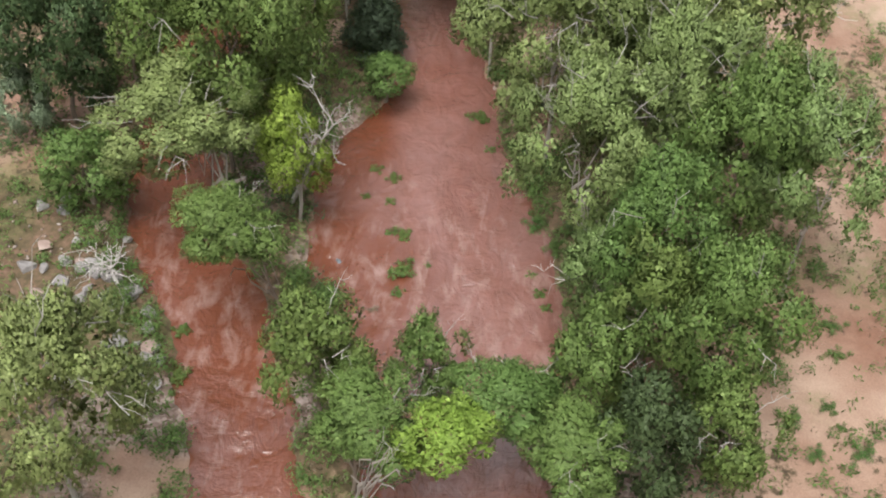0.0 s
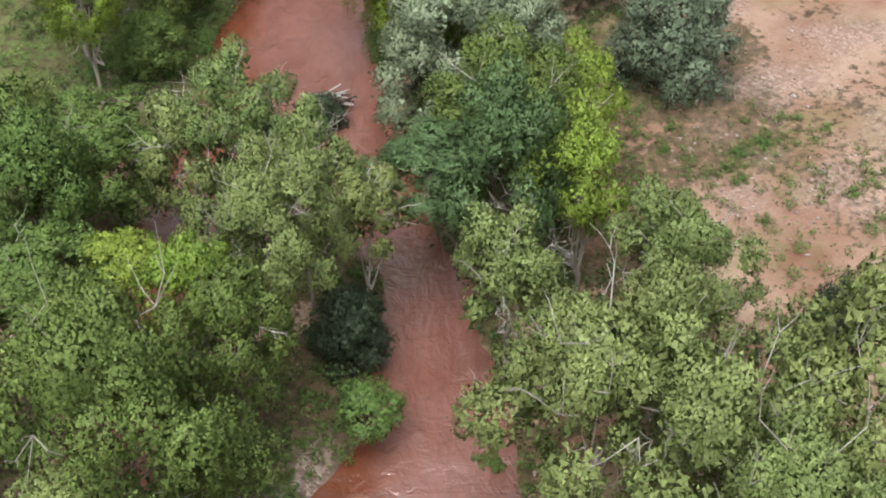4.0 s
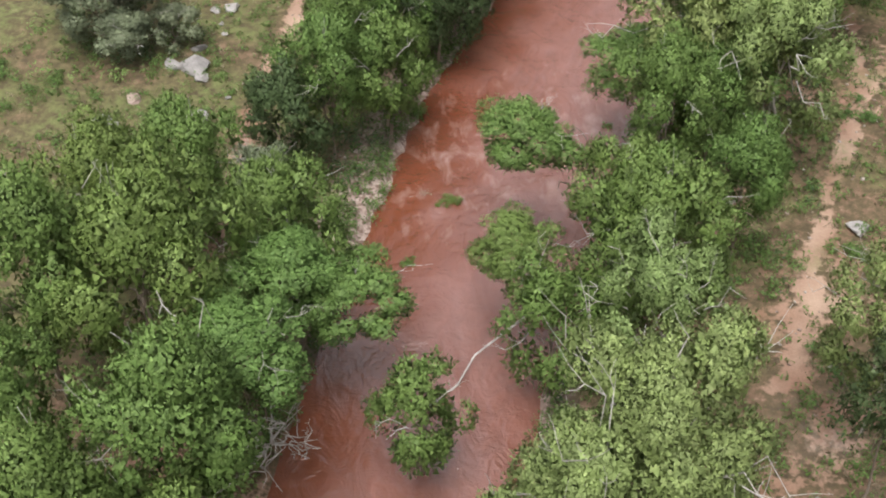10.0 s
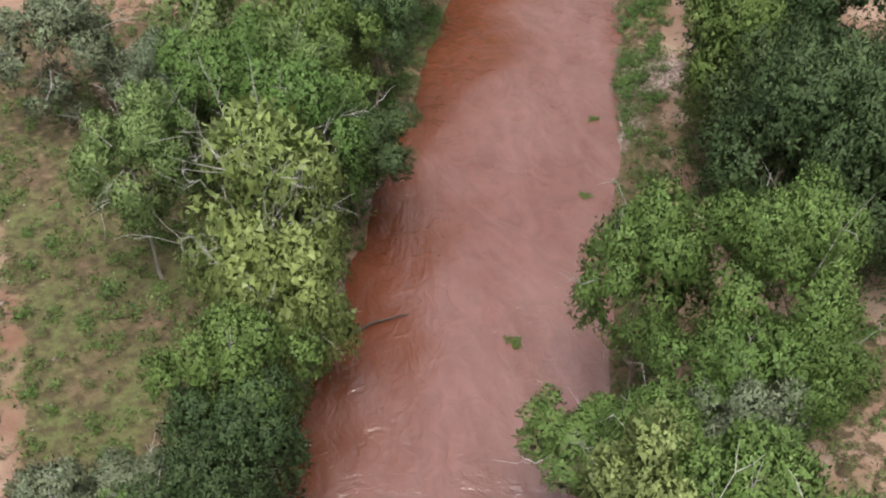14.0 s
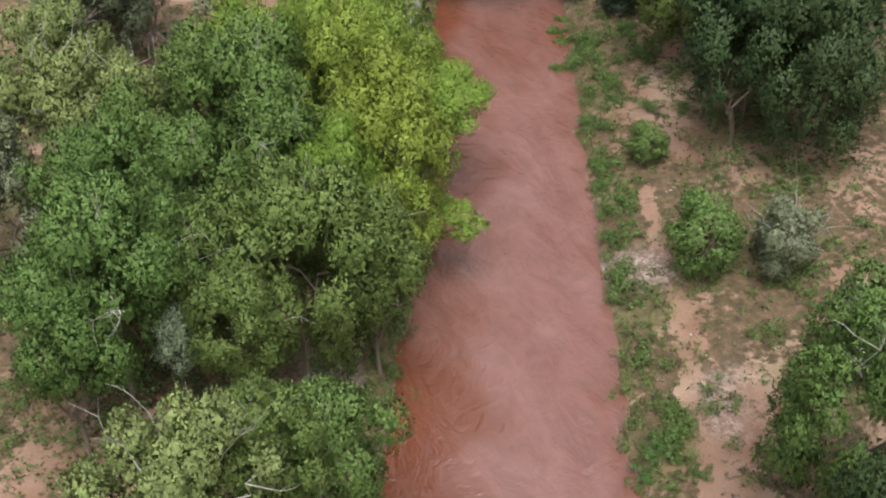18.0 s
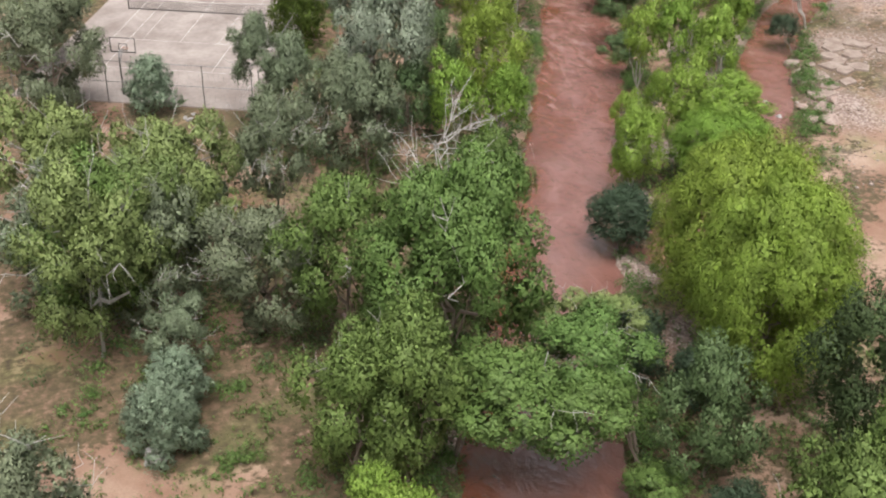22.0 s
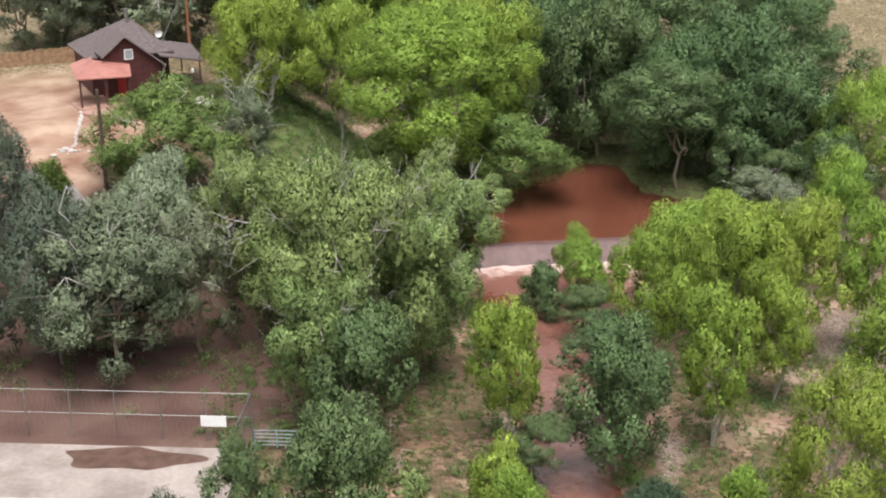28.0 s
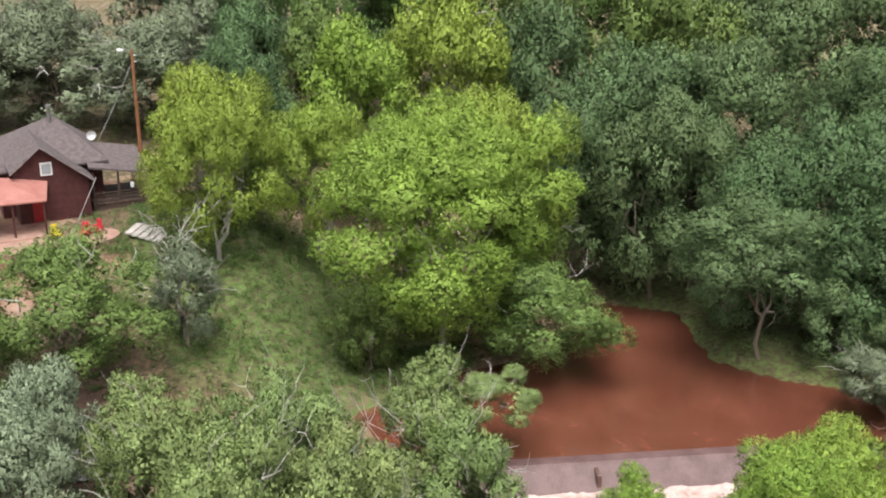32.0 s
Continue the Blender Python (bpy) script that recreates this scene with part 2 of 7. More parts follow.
def lie(X, Y):
    """Height of the ground at arrays of places."""
    X, Y = np.asarray(X, float), np.asarray(Y, float)
    d = wet(X, Y)
    out = np.clip(d, 0, None)
    z = np.where(d < 0, -0.15 - 0.25 * np.clip(-d, 0, 2.5), 0.75 * (1 - np.exp(-out / 0.9)) + 0.018 * np.clip(out, 0, 40) - 0.12)
    z = z + smooth(out / 3.0) * (0.14 * wobble(X, Y, 9.0, 1.0) + 0.05 * wobble(X, Y, 2.2, 4.0))
    # the garden slope to the north, and the wooded bank behind the pool
    left = 1.0 - smooth((X - 70.0 - 0.25 * (Y - 300)) / 14.0)
    z = z + 8.0 * smooth((Y - 268.0) / 58.0) * left + 5.0 * smooth((Y - 312.0) / 60.0) * (1.0 - left)
    # the pool behind the weir
    dp = to_polygon(X, Y, POOL) + 0.3 * wobble(X, Y, 5.0, 7.0)
    bank = 1.35 + 0.9 * (1 - np.exp(-np.clip(dp, 0, None) / 1.5))
    near = 1.0 - smooth((dp - 2.0) / 8.0)
    z = np.where(dp < 0, 0.4, np.where(Y > 284.9 - 0.351 * (X - 88.9), z + (np.maximum(z, bank) - z) * near, z))
    # the court stands on a level bench
    u = (X - COURT_O[0]) * COURT_U[0] + (Y - COURT_O[1]) * COURT_U[1]
    v = (X - COURT_O[0]) * COURT_V[0] + (Y - COURT_O[1]) * COURT_V[1]
    off = np.maximum(np.maximum(-5.5 - u, u - 16.0), np.maximum(-19.5 - v, v - 21.0))
    level = 1.0 - smooth(off / 5.0)
    z = z + (1.40 - z) * level
    hills = smooth((np.hypot(X - 30, Y - 170) - 230) / 700.0) * 35.0
    return z + hills


def ground_z(x, y):
    return float(lie(np.array([x]), np.array([y]))[0])


# ---- ground and water ----
def spaced(lo, hi, a, b, step):
    """Grid lines: even steps from a to b, ever wider steps out to lo and hi."""
    core = list(np.arange(a, b + step / 2, step))
    out, s = [b], step
    while out[-1] < hi:
        s *= 1.35
        out.append(out[-1] + s)
    inn, s = [a], step
    while inn[-1] > lo:
        s *= 1.35
        inn.append(inn[-1] - s)
    return np.array(inn[:0:-1] + core + out[1:])


def sheet(name, xs, ys, zf, material, keep=None):
    X, Y = np.meshgrid(xs, ys)
    Z = zf(X, Y)
    n, m = len(xs), len(ys)
    verts = np.stack([X.ravel(), Y.ravel(), Z.ravel()], -1)
    i = np.arange(n * m).reshape(m, n)
    faces = np.stack([i[:-1, :-1].ravel(), i[:-1, 1:].ravel(), i[1:, 1:].ravel(), i[1:, :-1].ravel()], -1)
    if keep is not None:
        k = keep(X, Y).ravel()
        faces = faces[k[faces].any(1)]
        used = np.unique(faces)
        back = np.full(n * m, -1)
        back[used] = np.arange(len(used))
        verts, faces = verts[used], back[faces]
    me = bpy.data.meshes.new(name)
    me.from_pydata(verts.tolist(), [], faces.tolist())
    me.polygons.foreach_set("use_smooth", [True] * len(faces))
    me.materials.append(material)
    me.update()
    return new(name, me)


def to_trails(X, Y):
    return np.minimum.reduce([to_line(X, Y, line) for line in TRAILS])


def bare(X, Y):
    """How bare of growth the ground is, 0 to 1."""
    b = 0.1 + 0.5 * wobble(X, Y, 13.0, 5.0) + 0.38 * wobble(X, Y, 4.5, 9.0)
    b = b - 0.45 * smooth((Y - 92) / 8) * (1 - smooth((Y - 140) / 10)) * (X < 0)
    b = b + 0.4 * (1 - smooth((np.hypot((X - 15.5) / 7.0, (Y - 190) / 11.0) - 0.6) / 0.5))
    b = np.maximum(b, 0.82 * (1.0 - smooth((to_trails(X, Y) + 0.3 * wobble(X, Y, 3.0, 2.0) + 0.22 * wobble(X, Y, 1.1, 6.0) - 0.08) / 0.55)))
    east = smooth((X - 9 - 0.25 * (Y - 60)) / 6.0)
    b = b + (0.16 + 0.16 * (Y < 98)) * east * (Y < 220)
    yard = smooth((Y - 262) / 8.0) * (1 - smooth((X - 56 - 0.15 * (Y - 300)) / 6.0))
    return np.clip(np.maximum(b, yard), 0, 1)


def ground_material():
    m, nt, p = mat("red_earth")
    at = nt.nodes.new("ShaderNodeAttribute")
    at.attribute_name = "bare"
    gr = nt.nodes.new("ShaderNodeAttribute")
    gr.attribute_name = "gravel"
    n1, n2, n3 = noise_node(nt, 0.25, 5.0), noise_node(nt, 2.2, 6.0, 0.65), noise_node(nt, 14.0, 3.0)
    earth = ramp_node(nt, n1.outputs["Fac"], [(0.3, (0.2, 0.098, 0.062)), (0.5, (0.3, 0.188, 0.134)), (0.68, (0.41, 0.29, 0.215))])
    litter = ramp_node(nt, n2.outputs["Fac"], [(0.3, (0.055, 0.036, 0.022)), (0.46, (0.1, 0.075, 0.038)), (0.6, (0.17, 0.105, 0.068)), (0.75, (0.27, 0.175, 0.125))])
    add = nt.nodes.new("ShaderNodeMath")
    add.operation = "MULTIPLY_ADD"
    nt.links.new(n2.outputs["Fac"], add.inputs[0])
    add.inputs[1].default_value = 1.3
    nt.links.new(at.outputs["Fac"], add.inputs[2])
    edge = ramp_node(nt, add.outputs[0], [(0.0, (0, 0, 0)), (1.0, (1, 1, 1))])
    edge.color_ramp.elements[0].position, edge.color_ramp.elements[1].position = 0.85, 1.0
    c = mix_node(nt, edge.outputs["Color"], litter.outputs["Color"], earth.outputs["Color"])
    vo = nt.nodes.new("ShaderNodeTexVoronoi")
    vo.inputs["Scale"].default_value = 6.5
    co = nt.nodes.new("ShaderNodeTexCoord")
    nt.links.new(co.outputs["Object"], vo.inputs["Vector"])
    grey = nt.nodes.new("ShaderNodeRGBToBW")
    nt.links.new(vo.outputs["Color"], grey.inputs[0])
    pr = ramp_node(nt, grey.outputs[0], [(0.2, (0.17, 0.115, 0.09)), (0.5, (0.27, 0.195, 0.165)), (0.8, (0.4, 0.32, 0.28))])
    peb = pr.outputs["Color"]
    lu = nt.nodes.new("ShaderNodeAttribute")
    lu.attribute_name = "lush"
    turf = ramp_node(nt, n2.outputs["Fac"], [(0.3, (0.06, 0.1, 0.022)), (0.7, (0.12, 0.19, 0.045))])
    mottle = ramp_node(nt, n2.outputs["Fac"], [(0.42, (0.15, 0.15, 0.15)), (0.56, (1, 1, 1))])
    lm = nt.nodes.new("ShaderNodeMath")
    lm.operation = "MULTIPLY"
    nt.links.new(lu.outputs["Fac"], lm.inputs[0])
    nt.links.new(mottle.outputs["Color"], lm.inputs[1])
    c = mix_node(nt, lm.outputs[0], c, turf.outputs["Color"])
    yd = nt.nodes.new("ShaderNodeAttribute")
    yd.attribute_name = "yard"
    # red yard soil, with the shade of its trees put into the colour
    shaded_soil = ramp_node(nt, n1.outputs["Fac"], [(0.35, (0.085, 0.042, 0.034)), (0.65, (0.135, 0.078, 0.062))])
    c = mix_node(nt, yd.outputs["Fac"], c, shaded_soil.outputs["Color"])
    c = mix_node(nt, gr.outputs["Fac"], c, peb)
    c = mix_node(nt, 0.3, c, n3.outputs["Fac"], "OVERLAY")
    nt.links.new(c, p.inputs["Base Color"])
    p.inputs["Roughness"].default_value = 0.95
    bump_node(nt, p, n2.outputs["Fac"], 0.5, 0.12)
    return m


def water_material(name, deep, silt, mirror_tint, rough, relief=1.0):
    """Muddy water: drawn-out swirls of silt, ripples at three sizes, a glossy skin, painted tree reflections."""
    m, nt, p = mat(name)
    n1 = noise_node(nt, 0.16, 5.0, 0.6)
    n1.inputs["Distortion"].default_value = 1.5
    n2 = noise_node(nt, 0.8, 5.0, 0.62)
    n2.inputs["Distortion"].default_value = 1.6
    n3 = noise_node(nt, 3.2, 4.0, 0.6)
    n3.inputs["Distortion"].default_value = 0.8
    n5 = noise_node(nt, 1.7, 5.0, 0.62)
    n5.inputs["Distortion"].default_value = 1.1
    r = ramp_node(nt, n1.outputs["Fac"], [(0.36, deep), (0.62, silt)])
    sw = ramp_node(nt, n2.outputs["Fac"], [(0.38, (0.44, 0.44, 0.44)), (0.64, (0.57, 0.56, 0.555))])
    col = mix_node(nt, 0.6, r.outputs["Color"], sw.outputs["Color"], "OVERLAY")
    at = nt.nodes.new("ShaderNodeAttribute")
    at.attribute_name = "broken"
    n4 = noise_node(nt, 1.0, 5.0, 0.62)
    n4.inputs["Distortion"].default_value = 0.35
    for tx, squeeze in ((n1, (1.25, 0.6, 1)), (n2, (1.1, 0.75, 1)), (n4, (1.25, 0.6, 1)), (n5, (0.65, 1.35, 1))):
        mp = nt.nodes.new("ShaderNodeMapping")
        mp.inputs["Rotation"].default_value = (0, 0, radians(22))
        mp.inputs["Scale"].default_value = squeeze
        nt.links.new(tx.inputs["Vector"].links[0].from_socket, mp.inputs["Vector"])
        nt.links.new(mp.outputs[0], tx.inputs["Vector"])
    mu = nt.nodes.new("ShaderNodeMath")
    mu.operation = "MULTIPLY"
    nt.links.new(n4.outputs["Fac"], mu.inputs[0])
    nt.links.new(at.outputs["Fac"], mu.inputs[1])
    # dark orange painted in where bank trees would mirror instead of pale sky
    sl = nt.nodes.new("ShaderNodeAttribute")
    sl.attribute_name = "tree_mirror"
    col = mix_node(nt, sl.outputs["Fac"], col, mirror_tint)
    fl = ramp_node(nt, mu.outputs[0], [(0.56, (0, 0, 0)), (0.82, (0.8, 0.8, 0.8))])
    col = mix_node(nt, fl.outputs["Color"], col, (0.36, 0.225, 0.19))
    nt.links.new(col, p.inputs["Base Color"])
    p.inputs["Roughness"].default_value = rough
    p.inputs["IOR"].default_value = 1.8
    p.inputs["Specular IOR Level"].default_value = 1.0
    # long swells lie under short ripples drawn out across the current
    last = None
    for tx, strength, distance in ((n1, 0.35, 0.45), (n2, 0.5, 0.22), (n5, 0.4, 0.11), (n3, 0.2, 0.03)):
        b = nt.nodes.new("ShaderNodeBump")
        b.inputs["Strength"].default_value, b.inputs["Distance"].default_value = strength * relief, distance
        nt.links.new(tx.outputs["Fac"], b.inputs["Height"])
        if last:
            nt.links.new(last.outputs[0], b.inputs["Normal"])
        last = b
    nt.links.new(last.outputs[0], p.inputs["Normal"])
    return m


ground = sheet("ground", spaced(-1500, 1700, -36, 122, 0.75), spaced(-1400, 1900, 12, 340, 0.75), lie, ground_material())
tagged(ground, "red sandy creek bottom with gravel, litter and thin grass", "ground", kind="structure")
gm = ground.data
gx = np.empty(len(gm.vertices) * 3)
gm.vertices.foreach_get("co", gx)
gx = gx.reshape(-1, 3)
near = 1 - smooth((np.hypot(np.clip(np.abs(gx[:, 0] - 43) - 70, 0, None), np.clip(np.abs(gx[:, 1] - 176) - 150, 0, None))) / 25.0)
gm.attributes.new("bare", "FLOAT", "POINT").data.foreach_set("value", (0.25 + (bare(gx[:, 0], gx[:, 1]) - 0.25) * near).astype(np.float32))
lush = 1 - smooth((np.hypot((gx[:, 0] - 77.5) / 13.0, (gx[:, 1] - 311) / 19.0) + 0.15 * wobble(gx[:, 0], gx[:, 1], 5.0, 3.0) - 0.75) / 0.35)
lush = np.maximum(lush, 1 - smooth((np.hypot(gx[:, 0] - 172, gx[:, 1] - 374) - 16) / 6))
lush = np.maximum(lush, 0.8 * (1 - smooth((np.hypot((gx[:, 0] - 114) / 12.0, (gx[:, 1] - 298) / 16.0) - 0.8) / 0.3)))
lush = np.maximum(lush, 1 - smooth((np.hypot((gx[:, 0] - 24.5) / 5.0, (gx[:, 1] - 261.0) / 7.0) - 0.85) / 0.2))
west_bank = np.hypot((gx[:, 0] + 19) / 7.0, (gx[:, 1] - 76) / 10.0)
lush = np.maximum(lush, 0.8 * (1 - smooth((west_bank - 0.7) / 0.5)))
lush = np.maximum(lush, 0.35 * smooth((wobble(gx[:, 0], gx[:, 1], 7.0, 21.0) + 0.4 * wobble(gx[:, 0], gx[:, 1], 2.1, 5.0) - 0.15) / 0.35) * (gx[:, 1] < 262))
lush = np.maximum(lush, 0.6 * smooth((gx[:, 1] - 94) / 8) * (1 - smooth((gx[:, 1] - 142) / 8)) * (gx[:, 0] < 0) * smooth(wobble(gx[:, 0], gx[:, 1], 4.0, 11.0) + 0.6) * smooth((to_trails(gx[:, 0], gx[:, 1]) - 0.5) / 0.6))
# part of the yard that takes the darker, shaded soil colour
yard_shade = smooth((gx[:, 1] - 258) / 8) * (1 - smooth((gx[:, 1] - 300) / 8)) * (1 - smooth((gx[:, 0] - 58) / 6))
gm.attributes.new("yard", "FLOAT", "POINT").data.foreach_set("value", yard_shade.astype(np.float32))
gm.attributes.new("lush", "FLOAT", "POINT").data.foreach_set("value", (0.3 + (lush - 0.3) * near).astype(np.float32))
shore = wet(gx[:, 0], gx[:, 1])
creek_left = np.interp(gx[:, 1], [p[1] for p in main_left], [p[0] for p in main_left])
strip = (1 - smooth((shore - 1.6) / 1.2)) * (gx[:, 0] < creek_left + 1) * smooth((gx[:, 1] - 97) / 4) * (1 - smooth((gx[:, 1] - 126) / 4))
east_stones = smooth((gx[:, 0] - 9) / 3) * smooth((gx[:, 1] - 58) / 6) * (1 - smooth((gx[:, 1] - 92) / 6)) * smooth(wobble(gx[:, 0], gx[:, 1], 5.0, 8.0) + 0.35) * 0.6
gravel = strip + east_stones + np.clip(smooth((wobble(gx[:, 0], gx[:, 1], 11.0, 3.0) - 0.25) / 0.2) * (1 - smooth((shore - 3) / 3)) + smooth((gx[:, 0] - 74 - 0.5 * (gx[:, 1] - 225)) / 4) * smooth((gx[:, 1] - 205) / 8) * (1 - smooth((gx[:, 1] - 262) / 10)) * smooth(wobble(gx[:, 0], gx[:, 1], 8.0, 4.0) + 0.6) * 0.7, 0, 1)
gm.attributes.new("gravel", "FLOAT", "POINT").data.foreach_set("value", (np.clip(gravel, 0, 1) * near).astype(np.float32))

CREEK = water_material("muddy_red_water", (0.2, 0.08, 0.058), (0.255, 0.122, 0.1), (0.17, 0.047, 0.019), 0.09)


def rapids(X, Y):
    """How broken the water runs, 0 to 1."""
    k = smooth((X * 0 + 1) - np.abs(Y - 36) / 22.0) + smooth(1 - np.abs(Y - 112) / 14.0) + smooth(1 - np.abs(Y - 240) / 40.0)
    return np.clip(k, 0, 1)


def creek_z(X, Y):
    r = 0.25 + rapids(X, Y)
    return 0.06 * r * wobble(X, Y, 1.6, 3.0) * (1 + wobble(X, Y, 5.0, 6.0)) + 0.06 * r * wobble(X, Y, 3.7, 8.0)


water = sheet("water", np.arange(-18, 126, 0.4), np.arange(15, 290, 0.4), creek_z, CREEK, lambda X, Y: wet(X, Y) < 0.9)
wx = np.empty(len(water.data.vertices) * 3)
water.data.vertices.foreach_get("co", wx)
wx = wx.reshape(-1, 3)
water.data.attributes.new("broken", "FLOAT", "POINT").data.foreach_set("value", (0.66 + 0.5 * rapids(wx[:, 0], wx[:, 1])).astype(np.float32))
depth = -wet(wx[:, 0], wx[:, 1])
toward_left = np.interp(wx[:, 1], [p[1] for p in main_right], [p[0] for p in main_right]) - wx[:, 0]
across = toward_left / np.maximum(np.interp(wx[:, 1], [p[1] for p in main_right], [p[0] for p in main_right]) - np.interp(wx[:, 1], [p[1] for p in main_left], [p[0] for p in main_left]), 1.0)
patch = wobble(wx[:, 0], wx[:, 1], 16.0, 4.0) + 0.5 * wobble(wx[:, 0], wx[:, 1], 5.0, 2.0)
# mask of the painted tree reflection: left band and patches near the banks
tree_mirror = np.clip(0.8 * smooth((across - 0.62 + 0.35 * patch) / 0.3) + 0.6 * smooth((1.8 - depth) / 1.8) * smooth(patch + 0.4), 0, 0.85)
water.data.attributes.new("tree_mirror", "FLOAT", "POINT").data.foreach_set("value", tree_mirror.astype(np.float32))
tagged(water, "silty red-brown creek in flood with riffles", "water", kind="structure")
pool = sheet("water", np.arange(66, 120, 0.6), np.arange(270, 312, 0.6), lambda X, Y: 1.42 + 0.006 * wobble(X, Y, 2.4, 3.0), water_material("still_red_water", (0.13, 0.042, 0.026), (0.165, 0.058, 0.036), (0.13, 0.042, 0.026), 0.05, 0.22), lambda X, Y: (to_polygon(X, Y, POOL) < 1.2) & (Y > 285.6 - 0.351 * (X - 88.9)))
tagged(pool, "still red-brown pool held behind the weir", "water", kind="structure")


# ---- helpers for things ----
def part(name, bm, material, parent=None, label=""):
    me = bpy.data.meshes.new(name)
    if isinstance(bm, tuple):
        me.from_pydata(bm[0], [], bm[1])
    else:
        bm.to_mesh(me)
        bm.free()
    me.materials.append(material)
    ob = new(name, me)
    ob.parent = parent
    if label:
        ob["label"] = label
    return ob


def tube(points, radii, sides=6):
    """A tapered, bent rod as plain lists of corners and faces."""
    vs, fs = [], []
    prev = None
    for k, (p, r) in enumerate(zip(points, radii)):
        p, r = Vector(p), float(r)
        q = Vector(points[min(k + 1, len(points) - 1)]) - Vector(points[max(k - 1, 0)])
        q = q.normalized() if q.length > 1e-6 else Vector((0, 0, 1))
        a = q.orthogonal().normalized() if prev is None else (prev - q * prev.dot(q)).normalized()
        prev = a
        b = q.cross(a)
        for s in range(sides):
            w = 2 * math.pi * s / sides
            vs.append(tuple(p + r * (math.cos(w) * a + math.sin(w) * b)))
        if k:
            o = (k - 1) * sides
            fs += [(o + s, o + (s + 1) % sides, o + sides + (s + 1) % sides, o + sides + s) for s in range(sides)]
    n = len(vs)
    fs.append(tuple(range(sides))[::-1])
    fs.append(tuple(range(n - sides, n)))
    return vs, fs


def join(pieces):
    vs, fs = [], []
    for v, f in pieces:
        o = len(vs)
        vs += v
        fs += [tuple(i + o for i in face) for face in f]
    return vs, fs


def bent(rng, a, b, n, jitter):
    a, b = np.array(a, float), np.array(b, float)
    pts = [a + (b - a) * k / (n - 1) for k in range(n)]
    for k in range(1, n - 1):
        pts[k] = pts[k] + rng.normal(0, jitter, 3)
    pts[-1] = pts[-1] + rng.normal(0, jitter * 0.5, 3)
    return [tuple(p) for p in pts]


def woody(rng, spread, low, top, thick, limbs, twigs=3, stems=1):
    """Trunk, limbs and twigs of a tree that is one unit in crown radius."""
    trunks, boughs = [], []
    for s in range(stems):
        lean = rng.normal(0, 0.16 + 0.12 * (stems > 1), 2)
        tr = bent(rng, (0.1 * lean[0], 0.1 * lean[1], -0.05), (lean[0], lean[1], top * 0.8), 6, 0.04)
        trunks.append(tube(tr, [thick * (1.25 - 0.2 * k) for k in range(6)], 6))
        for i in range(limbs):
            k = rng.uniform(0.35, 0.98)
            j = min(int(k * 5), 4)
            base = np.array(tr[j]) + (np.array(tr[j + 1]) - np.array(tr[j])) * (k * 5 - j)
            a = 2.4 * i + rng.uniform(-0.4, 0.4) + s
            rr = spread * rng.uniform(0.5, 0.95)
            tip = (base[0] + rr * math.cos(a), base[1] + rr * math.sin(a), low + (top - low) * rng.uniform(0.25, 0.95))
            lb = bent(rng, base, tip, 5, 0.06)
            t0 = thick * (0.75 - 0.35 * k)
            limb = [tube(lb, [t0 * (1 - 0.2 * q) for q in range(5)], 4)]
            for _ in range(twigs):
                q = rng.integers(2, 5)
                d = rng.normal(0, 0.13, 3) + np.array([0, 0, 0.04])
                limb.append(tube(bent(rng, lb[q], np.array(lb[q]) + d, 3, 0.02), [t0 * 0.3, t0 * 0.2, t0 * 0.08], 4))
            boughs.append(join(limb))
    return trunks, boughs


def leaves(rng, centres, sizes, count, leaf, stretch=1.4, droop=0.0, upright=0.0, inner=0.55):
    """Small bent leaf blades thrown about clump centres: one mesh of many pieces."""
    centres, sizes = np.array(centres), np.array(sizes)
    pick = rng.choice(len(centres), count, p=sizes**2 / (sizes**2).sum())
    d = rng.normal(0, 1, (count, 3))
    d /= np.linalg.norm(d, axis=1)[:, None]
    d[:, 2] = np.where(d[:, 2] < -0.2, -d[:, 2], d[:, 2])
    rad = sizes[pick] * (inner + (1.08 - inner) * rng.random(count) ** 0.6)
    p = centres[pick] + d * rad[:, None] * np.array([1, 1, 0.85])
    if droop:
        p[:, 2] -= droop * rng.random(count) ** 2
    nrm = d * 1.2 + rng.normal(0, 0.6, (count, 3)) + np.array([0, 0, 0.55])
    nrm /= np.linalg.norm(nrm, axis=1)[:, None]
    t = rng.normal(0, 1, (count, 3)) + np.array([0, 0, upright - 1.2 * (droop > 0)])
    t -= nrm * (t * nrm).sum(1)[:, None]
    t /= np.linalg.norm(t, axis=1)[:, None]
    b = np.cross(nrm, t)
    L = (leaf * (0.65 + 0.6 * rng.random(count)))[:, None]
    w = L / (1.4 * stretch)
    v = np.stack([p + t * L * 0.6 - nrm * L * 0.12, p - t * L * 0.4 + b * w * 0.55, p - t * L * 0.4 - b * w * 0.55], 1).reshape(-1, 3)
    soft = d + 0.35 * (p - centres.mean(0)) / (np.abs(p - centres.mean(0)).max() + 1e-6) + rng.normal(0, 0.3, (count, 3)) + np.array([0, 0, 0.12])
    soft /= np.linalg.norm(soft, axis=1)[:, None]
    BLADE_NORMALS.append(np.repeat(soft, 3, 0))
    return v, np.arange(count * 3).reshape(-1, 3)


BLADE_NORMALS = []


